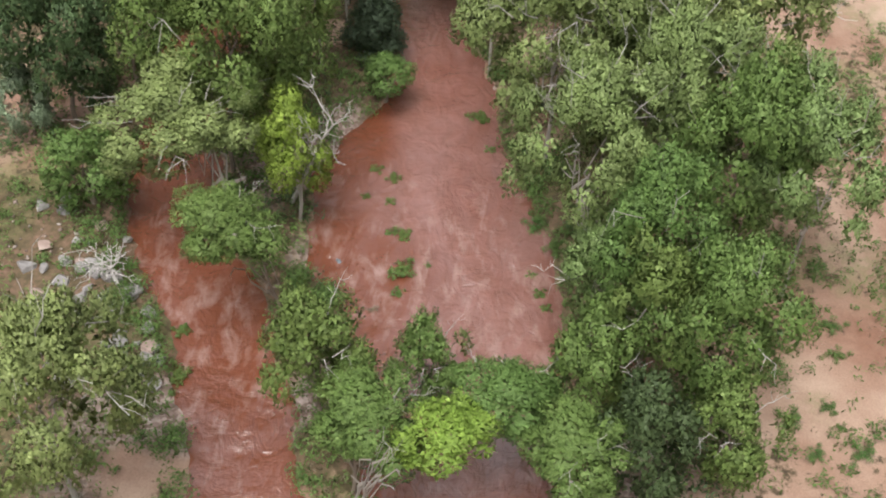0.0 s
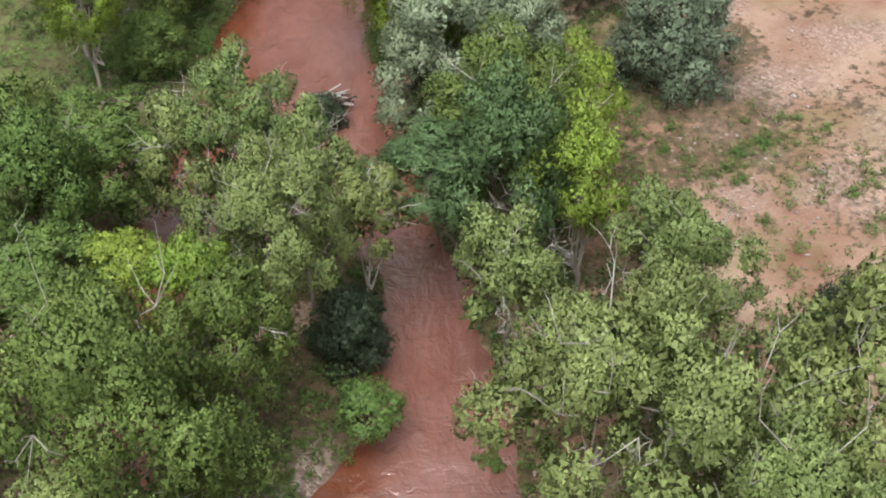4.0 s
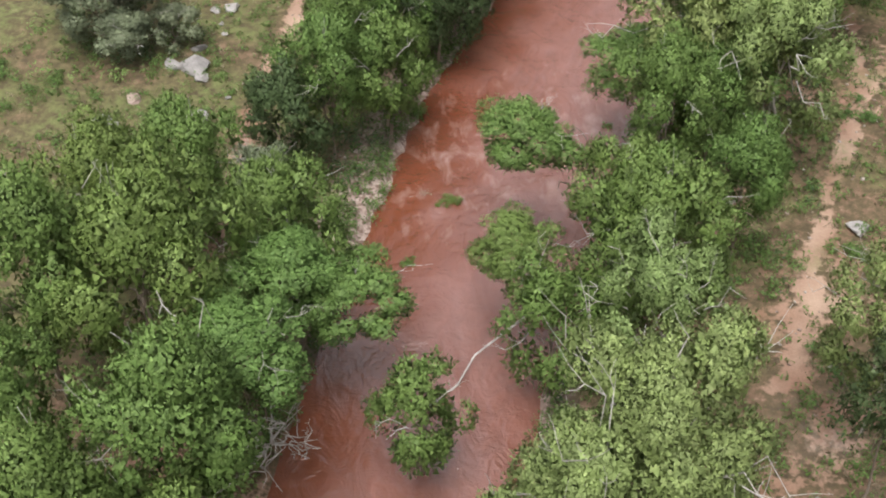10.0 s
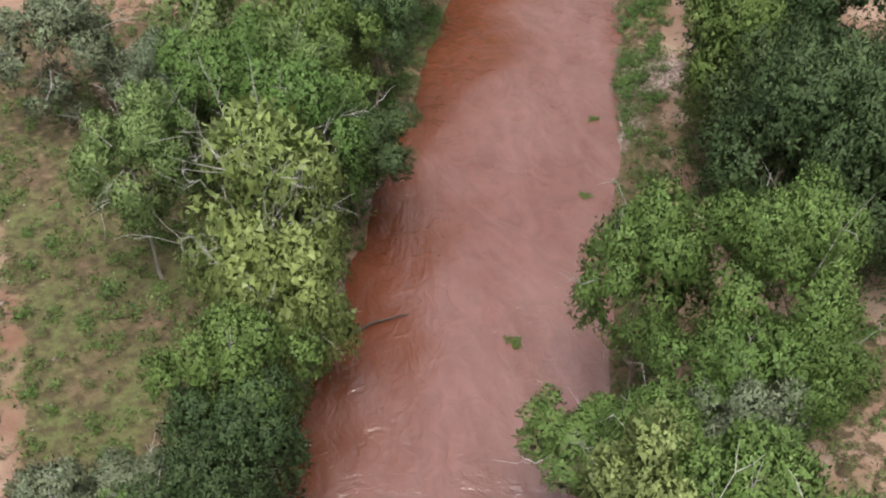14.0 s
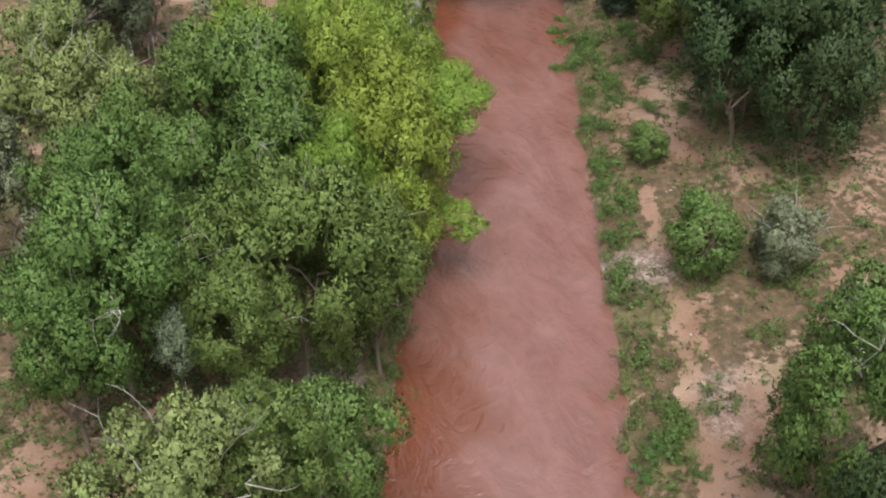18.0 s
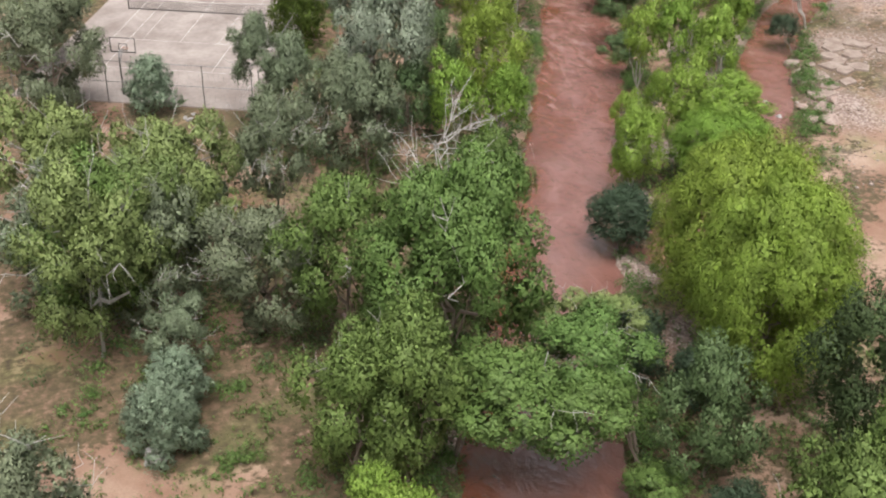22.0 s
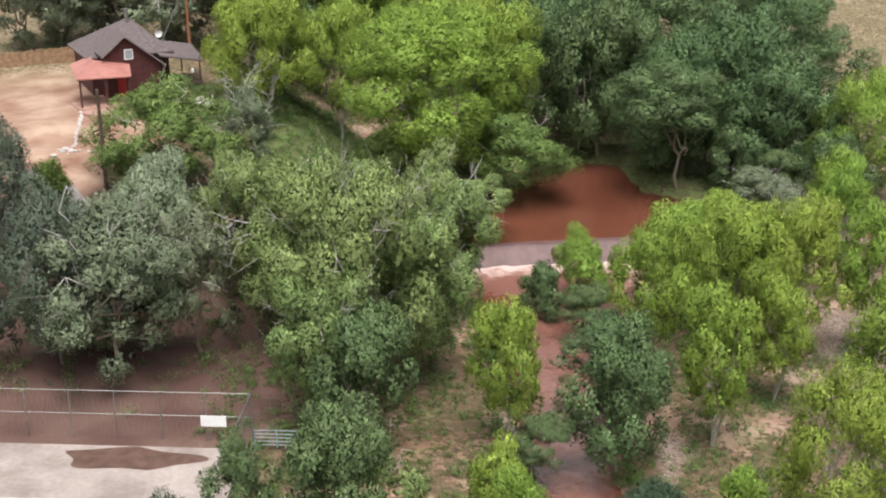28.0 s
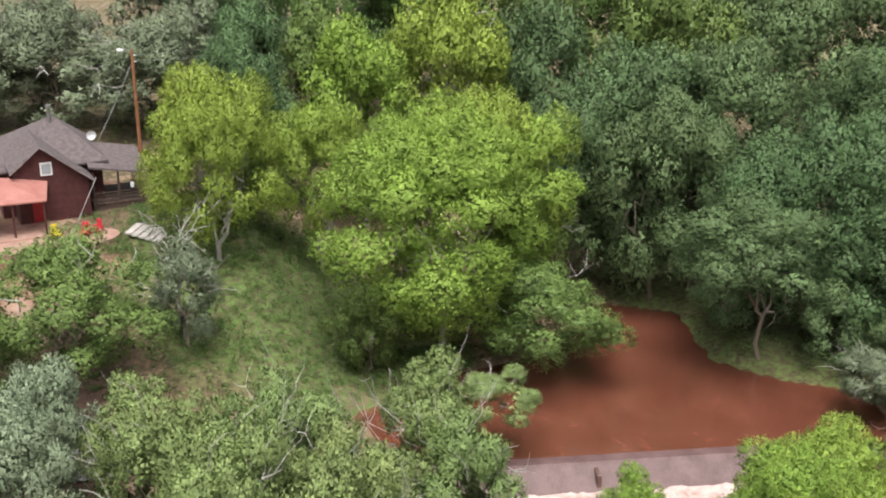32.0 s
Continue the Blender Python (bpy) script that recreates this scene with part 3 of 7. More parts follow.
def leaf_mesh(name, v, f, material):
    me = bpy.data.meshes.new(name)
    me.vertices.add(len(v)), me.loops.add(f.size), me.polygons.add(len(f))
    me.vertices.foreach_set("co", v.astype(np.float32).ravel())
    me.loops.foreach_set("vertex_index", f.astype(np.int32).ravel())
    me.polygons.foreach_set("loop_start", (np.arange(len(f)) * f.shape[1]).astype(np.int32))
    me.materials.append(material)
    me.update(calc_edges=True)
    if BLADE_NORMALS:
        soft = np.concatenate(BLADE_NORMALS)
        BLADE_NORMALS.clear()
        me.polygons.foreach_set("use_smooth", [True] * len(f))
        me.normals_split_custom_set_from_vertices(soft.tolist())
    return me


def crown_boughs(rng, form, size):
    """Round masses of leaves that make up a crown of radius one."""
    boughs = []
    if form == "cone":
        many = (16, 30, 44, 60)[size]
        for i in range(many):
            h = -0.85 + 1.75 * ((i + 0.5) / many) ** 0.9
            wide = 0.8 * max(0.0, 1 - ((h + 1) / 2) ** 2.2) ** 0.6
            a, r = 2.4 * i + rng.uniform(-0.4, 0.4), rng.uniform(0.2, 0.3) * (30 / many) ** 0.3
            q = wide * rng.uniform(0.75, 1.0)
            boughs.append((q * math.cos(a), q * math.sin(a), h, r))
        boughs += [(0, 0, -0.35, 0.62), (0, 0, 0.25, 0.5)]
        return np.array(boughs)
    many, low, high = {"lump": ((13, 23, 36, 66)[size], 0.16, 0.36), "dome": ((16, 24, 34, 56)[size], 0.24, 0.38), "open": ((12, 20, 30, 48)[size], 0.13, 0.3)}[form]
    boughs.append((0.0, 0.0, 0.5, 0.36))
    for i in range(many):
        h = 0.94 - 1.8 * (i + 0.5) / many + rng.uniform(-0.1, 0.1)
        a = 2.4 * i + rng.uniform(-0.5, 0.5)
        r = rng.uniform(low, high) * (13.0 / many) ** 0.3
        q = math.sqrt(max(0.04, 1 - min(1, h * h))) * (rng.uniform(0.45, 1.06) if form != "dome" else rng.uniform(0.66, 0.8))
        boughs.append((q * math.cos(a), q * math.sin(a), h * 0.84 + (rng.uniform(-0.12, 0.16) if form != "dome" else 0.0), r))
    boughs = np.array(boughs)
    if form != "dome":
        # lopsided, as trees that reach for light are
        boughs[:, :2] *= rng.uniform(0.82, 1.1, 2)
        boughs[:, :2] += boughs[:, 2:3] * rng.uniform(-0.22, 0.22, 2)
    return boughs


def crown_leaves(rng, boughs, count, leaf, stretch, hang, lift):
    """Leaf blades over the outside of the masses, in small tufts."""
    ps, ds = [], []
    have = 0
    tufts = rng.normal(0, 1, (len(boughs), 14, 3))
    tufts /= np.linalg.norm(tufts, axis=2)[:, :, None]
    share = boughs[:, 3] ** 2 / (boughs[:, 3] ** 2).sum()
    while have < count // 5 + 1:
        m = count
        k = rng.choice(len(boughs), m, p=share)
        d = rng.normal(0, 1, (m, 3))
        d /= np.linalg.norm(d, axis=1)[:, None]
        near = np.einsum("nij,nj->ni", tufts[k], d).max(1)
        swell = 0.78 + 0.34 * np.clip((near - 0.72) / 0.28, 0, 1) + rng.normal(0, 0.07, m)
        rad = boughs[k, 3] * swell
        p = boughs[k, :3] + d * rad[:, None]
        keep = (d[:, 2] > -0.35) | (rng.random(m) < 0.3)
        keep &= (d * p).sum(1) > -0.12
        keep &= rng.random(m) < 0.35 + np.clip((near - 0.6) / 0.3, 0, 0.65)
        for c in boughs:
            keep &= ((p - c[:3]) ** 2).sum(1) > (0.72 * c[3]) ** 2
        ps.append(p[keep]), ds.append(d[keep])
        have += int(keep.sum())
    # each place carries a spray: a few blades strung along a short twig
    each = 5
    sprays = -(-count // each)
    p, d = np.concatenate(ps)[:sprays], np.concatenate(ds)[:sprays]
    out = p / (np.linalg.norm(p, axis=1)[:, None] + 1e-6)
    twig = 0.8 * d + 0.3 * out + rng.normal(0, 0.35, (sprays, 3)) + np.array([0, 0, -2.4 if hang else lift])
    twig /= np.linalg.norm(twig, axis=1)[:, None]
    p, d, out, twig = (np.repeat(a, each, 0)[:count] for a in (p, d, out, twig))
    step = rng.random(count)
    p = p + twig * (step * leaf * (5.0 if hang else 2.6))[:, None] + rng.normal(0, 0.55 * leaf, (count, 3))
    t = twig + rng.normal(0, 0.6, (count, 3))
    t /= np.linalg.norm(t, axis=1)[:, None]
    nrm = 0.9 * d + rng.normal(0, 0.45, (count, 3)) + np.array([0, 0, 0.7])
    nrm -= t * (t * nrm).sum(1)[:, None]
    nrm /= np.linalg.norm(nrm, axis=1)[:, None]
    b = np.cross(nrm, t)
    L = (leaf * (0.65 + 0.7 * rng.random(count)))[:, None]
    w = L / (1.1 * stretch)
    v = np.stack([p + t * L * 0.6 - nrm * L * 0.12, p - t * L * 0.4 + b * w * 0.55, p - t * L * 0.4 - b * w * 0.55], 1).reshape(-1, 3)
    soft = d + 0.35 * out + rng.normal(0, 0.2, (count, 3)) + np.array([0, 0, 0.1])
    soft /= np.linalg.norm(soft, axis=1)[:, None]
    BLADE_NORMALS.append(np.repeat(soft, 3, 0))
    return v, np.arange(count * 3).reshape(-1, 3)


STYLE = {"gd": ("lump", 1.7, 0.0, "gd"), "sv": ("lump", 1.25, 0.0, "sv"), "mg": ("lump", 1.35, 0.0, "mg"), "cw": ("lump", 1.35, 0.0, "cw"), "dk": ("lump", 1.35, 0.0, "dk"), "sy": ("lump", 1.3, 0.0, "sy"), "gw": ("lump", 1.6, 0.0, "gw"),
         "wi": ("dome", 2.6, 0.07, "wf"), "wg": ("lump", 2.2, 0.02, "wl"), "ol": ("lump", 1.25, 0.0, "ol"), "gr": ("lump", 1.7, 0.0, "gr"),
         "gs": ("lump", 2.2, 0.0, "gr"), "ju": ("cone", 2.2, 0.0, "ju"), "jd": ("cone", 2.2, 0.0, "jd"), "jy": ("cone", 2.0, 0.0, "jy"),
         "sp": ("cone", 2.0, 0.0, "ol"), "sh": ("dome", 2.0, 0.0, "cw")}
WORDS = {"gd": ("dark grey-green tree shading the yard", "tree"), "sv": ("dense bright silver-green tree beside the court", "tree"), "mg": ("tall mid-green broadleaf tree by the pool", "tree"), "cw": ("leafy green cottonwood on the creek bank", "tree"), "dk": ("dense dark green tree in deep shade", "tree"),
         "sy": ("grey-green sycamore with pale bare limbs", "tree"), "gw": ("bright yellow-green young cottonwood", "tree"),
         "wi": ("round yellow-green willow with fine drooping leaves", "willow"), "wg": ("wispy yellow-green willow with bare grey twigs", "willow"),
         "ol": ("silvery grey-green leafy tree", "tree"), "gr": ("grey-green tree with sparse small leaves", "tree"),
         "gs": ("dry grey shrub with thin foliage", "shrub"), "ju": ("rounded blue-green juniper on bare red earth", "juniper"),
         "jd": ("small dark green juniper bush", "juniper"), "jy": ("dense rounded olive-green juniper tree", "juniper"),
         "sp": ("narrow silver-blue conifer among cottonwoods", "conifer"), "sh": ("low dense green shrub", "shrub")}
TEMPLATE = {}


def template(kind, size, variant):
    """Meshes of trunk and crown for one kind and size of tree."""
    key = (kind, size, variant)
    if key not in TEMPLATE:
        rng = np.random.default_rng(17 * variant + 101 * size + sum(map(ord, kind)))
        form, stretch, droop, leafy = STYLE[kind]
        if kind in ("sy", "gr", "gs", "wg"):
            form = "open"
        boughs = crown_boughs(rng, form, size)
        count = int((7000, 16000, 29000, 76000)[size] * (1.25 if form == "cone" or leafy in ("ol", "sv", "ju") else 1.0))
        leaf = (0.054, 0.036, 0.027, 0.017)[size] * (1.35 if droop else 1.1 if form == "cone" else 1.0)
        v, f = crown_leaves(rng, boughs, count, leaf, stretch, droop, 1.6 if form == "cone" else 0.6)
        inside = boughs * np.array([0.86, 0.86, 0.86, 0.6])
        v2, f2 = crown_leaves(rng, inside, int(count * 0.26), leaf * 1.75, 1.0, 0.0, 0.0)
        crown = leaf_mesh("crown", np.concatenate([v, v2]), np.concatenate([f, f2 + len(v)]), LEAF[leafy])
        bark = PALE_BARK if kind in ("sy", "gw", "wg") else BARK
        trunks, limbs = woody(rng, 0.5, 0.25, 0.74, (0.042, 0.032, 0.026, 0.02)[size], (4, 5, 7, 10)[size], 1, 1 if kind not in ("gw", "wi", "wg", "sh") else 2)
        wood = []
        for word, (tv, tf) in [("trunk", t) for t in trunks] + [("limb", b) for b in limbs]:
            me = bpy.data.meshes.new(word)
            me.from_pydata(tv, [], tf)
            me.materials.append(bark)
            wood.append((word, me))
        twigs = None
        if kind in ("sy", "wg", "gs", "gr", "cw"):
            bits = []
            for _ in range({"sy": 12, "wg": 22, "gs": 20, "gr": 9, "cw": 3}[kind]):
                d = rng.normal(0, 1, 3)
                d[2] = abs(d[2])
                d /= np.linalg.norm(d)
                p0, p1 = d * 0.55, d * rng.uniform(1.0, 1.2) + rng.normal(0, 0.1, 3)
                lb = bent(rng, p0, p1, 4, 0.065)
                w = (0.0068 if size else 0.01) * (0.6 if kind == "wg" else 0.9)
                bits.append(tube(lb, [w * 1.4, w, w * 0.8, w * 0.5], 4))
                for _ in range(4):
                    q = rng.integers(1, 4)
                    bits.append(tube(bent(rng, lb[q], np.array(lb[q]) + (d + rng.normal(0, 0.7, 3)) * 0.16, 3, 0.015), [w * 0.6, w * 0.45, w * 0.25], 3))
            tv, tf = join(bits)
            twigs = bpy.data.meshes.new("dead_branch")
            twigs.from_pydata(tv, [], tf)
            twigs.materials.append(GREY_TWIG)
        TEMPLATE[key] = (crown, wood, twigs)
    return TEMPLATE[key]


tree_count = 0
BASES = []


def tree(kind, x, y, zc, r, label="", tall=None):
    """One tree: crown of radius r round a middle zc above the ground."""
    global tree_count
    tree_count += 1
    words, cat = WORDS[kind]
    base = ground_z(x, y)
    size = 3 if kind == "wi" and r > 3.2 else 0 if r < 1.9 else (1 if r < 3.4 or y > 330 else (2 if r < 8.8 else 3))
    crown_me, wood, twig_me = template(kind, size, tree_count % 2)
    form = STYLE[kind][0]
    r = r * (0.98 if kind == "gw" else 1.08 if r < 3.5 else 1.04)
    hz = tall or min(max(zc * 0.95, 0.6), r * 1.35)
    # a crown that hangs over the water springs from the nearest dry bank
    bx, by = x, y
    if cat != "juniper" or r > 1.0:
        ring = [(x + q * r * math.cos(w), y + q * r * math.sin(w)) for q in (0.0, 0.3, 0.6, 0.9, 1.2, 1.6, 2.0) for w in np.linspace(0, 6.283, 13)[:-1]]
        near = np.array(ring)
        dry = np.minimum(wet(near[:, 0], near[:, 1]), to_polygon(near[:, 0], near[:, 1], POOL)) > 0.35
        if dry.any() and not dry[0]:
            bx, by = ring[int(np.argmax(dry))]
            hz = min(hz, 0.62 * r)
            zc = max(zc, hz + 0.9)
            base = ground_z(bx, by)
    turn = random.uniform(0, 360)
    root = new("juniper" if cat == "juniper" else cat, None)
    root.empty_display_size = 0.3
    root.matrix_world = pose(bx, by, base, 0, 0, 0)
    tagged(root, label or words, cat)
    crown = new("crown", crown_me)
    crown.parent = root
    place = Matrix.LocRotScale((x - bx, y - by, zc), Euler((0, 0, radians(turn))), (r, r, hz))
    crown.matrix_local = place
    if twig_me:
        bare_ob = new("dead_branch", twig_me)
        bare_ob.parent = root
        bare_ob.matrix_local = place
        tagged(bare_ob, "bleached bare branches", kind="stuff")
    slant = Matrix.Identity(4)
    slant[0][2], slant[1][2] = (x - bx) / zc, (y - by) / zc
    stand = slant @ Matrix.LocRotScale(None, Euler((0, 0, radians(turn))), (r, r, (zc + 0.42 * hz) / 0.8))
    for word, me in wood:
        piece = new(word, me)
        piece.parent = root
        piece.matrix_local = stand
    BASES.append((bx, by, base, r, kind))
    return root


# ---- trees, from downstream up ----
tree("gw", -0.3, 25.2, 5.0, 1.7)
tree("sy", -12.8, 25.3, 6.0, 2.8)
tree("cw", 3.8, 25.4, 4.0, 1.9)
tree("dk", 6.5, 26.3, 3.0, 1.7)
tree("cw", -2.9, 26.6, 4.0, 2.1)
tree("cw", 9.2, 26.9, 3.0, 1.6)
tree("cw", 1.8, 27.6, 4.0, 2.0)
tree("cw", 9.0, 29.3, 6.0, 2.3)
tree("cw", 4.9, 29.4, 4.0, 1.6)
tree("cw", -4.9, 29.5, 4.0, 1.7)
tree("cw", 7.1, 30.1, 6.0, 1.7)
tree("cw", -1.0, 31.1, 3.0, 1.3)
tree("cw", 6.8, 32.1, 7.0, 2.2)
tree("sy", 5.2, 33.5, 4.0, 1.6)
tree("cw", -8.8, 34.7, 5.0, 2.1)
tree("sy", 13.0, 36.3, 7.0, 2.4)
tree("cw", 10.8, 36.9, 7.0, 2.8)
tree("sy", 5.0, 37.5, 7.0, 2.6)
tree("sy", -11.5, 40.0, 6.0, 2.8)
tree("sy", 8.5, 40.7, 7.0, 2.7)
tree("gw", -7.0, 41.0, 4.0, 1.7)
tree("sh", -16.0, 41.3, 2.0, 1.8)
tree("sy", 6.7, 43.0, 7.0, 3.1)
tree("cw", -10.4, 44.4, 7.0, 3.7)
tree("sy", 11.3, 44.7, 7.0, 3.2)
tree("sy", 3.8, 44.9, 7.0, 3.1)
tree("ol", -19.9, 45.9, 2.0, 1.2)
tree("dk", -18.1, 46.9, 5.0, 2.9)
tree("cw", -12.1, 48.9, 6.0, 1.9)
tree("cw", -7.8, 49.2, 6.0, 2.0)
tree("sh", -3.5, 49.8, 1.4, 1.2)
tree("gw", -9.3, 50.0, 7.0, 1.5)
tree("sy", 6.6, 50.1, 4.0, 2.2)
tree("cw", -14.5, 50.2, 7.0, 2.5)
tree("gw", -11.7, 51.8, 7.0, 1.6)
tree("sy", -7.0, 52.0, 7.0, 2.1)
tree("sy", 1.4, 52.4, 6.0, 1.8)
tree("sy", 7.6, 53.1, 5.0, 2.1)
tree("jd", 13.6, 53.3, 2.0, 1.2)
tree("jd", -4.4, 53.5, 1.6, 1.5)
tree("sy", -3.9, 55.0, 6.0, 1.4)
tree("sy", -6.1, 55.6, 6.0, 1.9)
tree("cw", -15.6, 56.4, 6.0, 2.3)
tree("gw", 4.3, 57.0, 6.0, 1.8)
tree("mg", 1.0, 57.7, 6.0, 2.5)
tree("sy", -6.1, 57.8, 6.0, 1.6)
tree("mg", -1.7, 58.1, 6.0, 2.2)
tree("cw", -18.7, 58.6, 4.6, 3.0)
tree("sy", -10.5, 58.2, 6.0, 1.8)
tree("cw", -14.8, 60.4, 4.6, 2.9)
tree("sy", -8.8, 58.8, 7.0, 1.9)
tree("sh", 8.0, 58.8, 1.5, 1.3)
tree("cw", 1.8, 61.2, 4.4, 3.7)
tree("gw", 5.0, 63.5, 5.0, 1.5)
tree("ol", -2.2, 66.6, 3.2, 1.8)
tree("ol", 0.8, 68.6, 4.0, 3.7, "", 4.0)
tree("gw", -17.2, 69.3, 6.0, 2.2)
tree("ju", 9.7, 71.0, 3.0, 2.9, "", 3.4)
tree("sh", -15.4, 71.9, 1.5, 2.0)
tree("gw", -18.4, 72.4, 7.0, 2.6)
tree("wi", -2.3, 74.2, 7.0, 4.7)
tree("gw", -19.6, 75.0, 7.0, 3.2)
tree("cw", -14.9, 75.5, 3.4, 1.7)
tree("mg", 6.0, 77.0, 4.0, 2.0)
tree("cw", -15.0, 77.9, 3.0, 1.6)
tree("cw", -16.9, 78.5, 5.2, 2.2)
tree("gw", -11.8, 79.1, 3.5, 1.2)
tree("sy", 4.8, 79.5, 5.4, 2.9)
tree("cw", -10.9, 82.0, 4.6, 1.8)
tree("sy", 5.1, 81.5, 6.0, 2.6)
tree("cw", -18.5, 81.6, 5.0, 2.4)
tree("cw", -13.4, 82.2, 5.0, 2.1)
tree("ju", 13.9, 83.6, 2.0, 1.6, "", 2.4)
tree("cw", -19.3, 83.6, 4.0, 2.5)
tree("cw", -16.7, 84.0, 7.0, 2.3)
tree("sy", 1.9, 84.7, 7.0, 2.6)
tree("cw", -13.8, 85.1, 6.4, 2.6)
tree("cw", -10.5, 85.9, 5.0, 1.8)
tree("sy", 3.6, 86.6, 7.0, 3.4)
tree("cw", -15.8, 87.8, 7.0, 2.4)
tree("cw", -10.5, 88.1, 7.0, 2.9)
tree("dk", 11.5, 89.2, 7.0, 1.3)
tree("cw", -9.0, 91.7, 7.0, 2.2)
tree("cw", -3.3, 92.3, 4.0, 1.6)
tree("sy", 13.0, 93.6, 6.0, 2.2)
tree("sy", 5.1, 93.8, 6.0, 2.2)
tree("cw", -16.3, 94.8, 7.0, 3.0)
tree("cw", -12.4, 94.9, 7.0, 3.1)
tree("cw", 1.6, 96.0, 4.0, 1.8)
tree("cw", -5.8, 96.3, 5.0, 2.0)
tree("cw", -8.1, 96.6, 6.0, 2.3)
tree("cw", 5.2, 97.6, 6.0, 2.6)
tree("cw", 0.3, 99.0, 4.5, 2.0)
tree("cw", -8.8, 99.4, 5.0, 2.4)
tree("cw", 5.4, 100.0, 5.0, 2.1)
tree("cw", -15.6, 101.6, 5.0, 2.4)
tree("cw", 9.8, 102.6, 5.0, 1.9)
tree("cw", 5.2, 103.0, 4.0, 2.0)
tree("cw", 0.9, 104.4, 6.0, 2.2)
tree("cw", -13.2, 104.5, 4.0, 2.3)
tree("gr", -10.2, 104.8, 2.6, 1.5)
tree("cw", 7.1, 106.9, 6.0, 2.1)
tree("dk", -9.3, 108.5, 3.6, 1.7)
tree("cw", 9.6, 108.5, 5.0, 2.0)
tree("sy", 11.9, 109.2, 6.0, 2.7)
tree("cw", -7.7, 110.1, 5.2, 2.0)
tree("sy", 8.8, 110.8, 7.0, 3.1)
tree("cw", -5.0, 111.6, 4.4, 1.7)
tree("cw", 6.5, 111.5, 5.0, 2.6)
tree("cw", 11.4, 111.9, 7.0, 2.7)
tree("cw", -4.3, 113.9, 3.6, 1.4)
tree("cw", -7.3, 113.7, 5.0, 1.4)
tree("cw", 10.5, 114.7, 6.0, 2.0)
tree("gr", 13.3, 115.0, 5.0, 2.3)
tree("cw", 10.6, 116.2, 6.0, 2.0)
tree("cw", 13.9, 117.2, 6.0, 2.3)
tree("cw", 16.6, 117.4, 6.0, 2.1)
tree("cw", 9.1, 117.9, 5.0, 1.9)
tree("cw", 10.5, 117.9, 5.0, 1.5)
tree("cw", -4.9, 118.3, 3.0, 1.7)
tree("dk", -2.7, 118.8, 4.0, 2.1)
tree("gr", -20.0, 119.6, 3.0, 3.5)
tree("cw", 16.7, 120.4, 7.0, 3.4)
tree("dk", -1.7, 121.0, 4.0, 2.2)
tree("gr", -5.6, 121.3, 2.0, 2.0)
tree("gr", -7.8, 121.6, 2.0, 1.6)
tree("cw", 13.0, 122.9, 7.0, 2.5)
tree("cw", -1.5, 123.2, 5.0, 2.4)
tree("dk", 23.1, 125.0, 7.0, 2.7)
tree("dk", 26.4, 125.4, 4.0, 1.8)
tree("dk", 24.1, 127.0, 4.0, 1.8)
tree("wg", 0.2, 127.4, 5.0, 2.7)
tree("dk", 21.1, 127.8, 7.0, 3.0)
tree("mg", 23.7, 128.9, 6.0, 2.6)
tree("dk", 27.0, 129.6, 6.0, 2.7)
tree("wg", 0.8, 130.4, 6.0, 3.3)
tree("dk", 22.3, 131.1, 6.0, 2.8)
tree("dk", -15.4, 133.6, 3.0, 2.4)
tree("sy", -3.5, 134.5, 6.0, 2.3)
tree("dk", 28.4, 135.0, 7.0, 3.6)
tree("cw", 22.2, 135.0, 6.0, 3.0)
tree("cw", 2.8, 135.1, 6.0, 2.6)
tree("dk", 5.4, 135.6, 5.0, 2.3)
tree("cw", -0.3, 137.4, 6.0, 2.6)
tree("dk", 24.5, 137.9, 7.0, 3.3)
tree("cw", 5.7, 138.1, 4.0, 1.8)
tree("sy", 3.5, 139.8, 6.0, 1.9)
tree("cw", 1.7, 140.2, 6.0, 2.0)
tree("gr", -2.2, 141.2, 5.0, 2.2)
tree("cw", 4.7, 141.4, 6.0, 2.3)
tree("sy", -0.2, 142.4, 6.0, 2.3)
tree("mg", 7.8, 144.0, 5.0, 2.2)
tree("cw", 28.7, 144.5, 6.0, 3.6)
tree("sy", 2.9, 145.7, 6.0, 2.7)
tree("cw", 7.7, 145.9, 5.0, 2.3)
tree("gr", -6.8, 147.2, 4.0, 3.1)
tree("sy", 5.9, 149.3, 7.0, 2.8)
tree("cw", 8.5, 150.5, 7.0, 2.0)
tree("ol", 34.4, 151.2, 2.0, 1.6)
tree("cw", 11.0, 151.5, 5.0, 2.3)
tree("gs", 35.2, 157.8, 2.0, 1.6)
tree("cw", 10.1, 158.0, 6.0, 1.9)
tree("cw", 3.9, 159.0, 6.0, 2.3)
tree("cw", 13.0, 159.3, 7.0, 3.1)
tree("sp", 8.0, 159.4, 4.5, 0.9)
tree("sh", 31.9, 159.4, 2.0, 1.7)
tree("cw", 16.2, 159.5, 6.0, 2.3)
tree("cw", 5.8, 161.4, 7.0, 3.0)
tree("cw", 8.0, 162.4, 6.0, 2.0)
tree("cw", 10.0, 162.7, 5.0, 2.3)
tree("gw", 18.4, 162.7, 5.0, 1.9)
tree("cw", 5.7, 164.3, 5.0, 2.5)
tree("gw", 16.3, 164.3, 6.0, 2.1)
tree("gw", 21.8, 164.6, 3.0, 1.4)
tree("gw", 19.4, 165.4, 7.0, 2.8)
tree("dk", 41.0, 165.4, 6.0, 3.4)
tree("dk", 43.7, 166.4, 6.0, 3.3)
tree("cw", 10.5, 166.8, 6.0, 2.4)
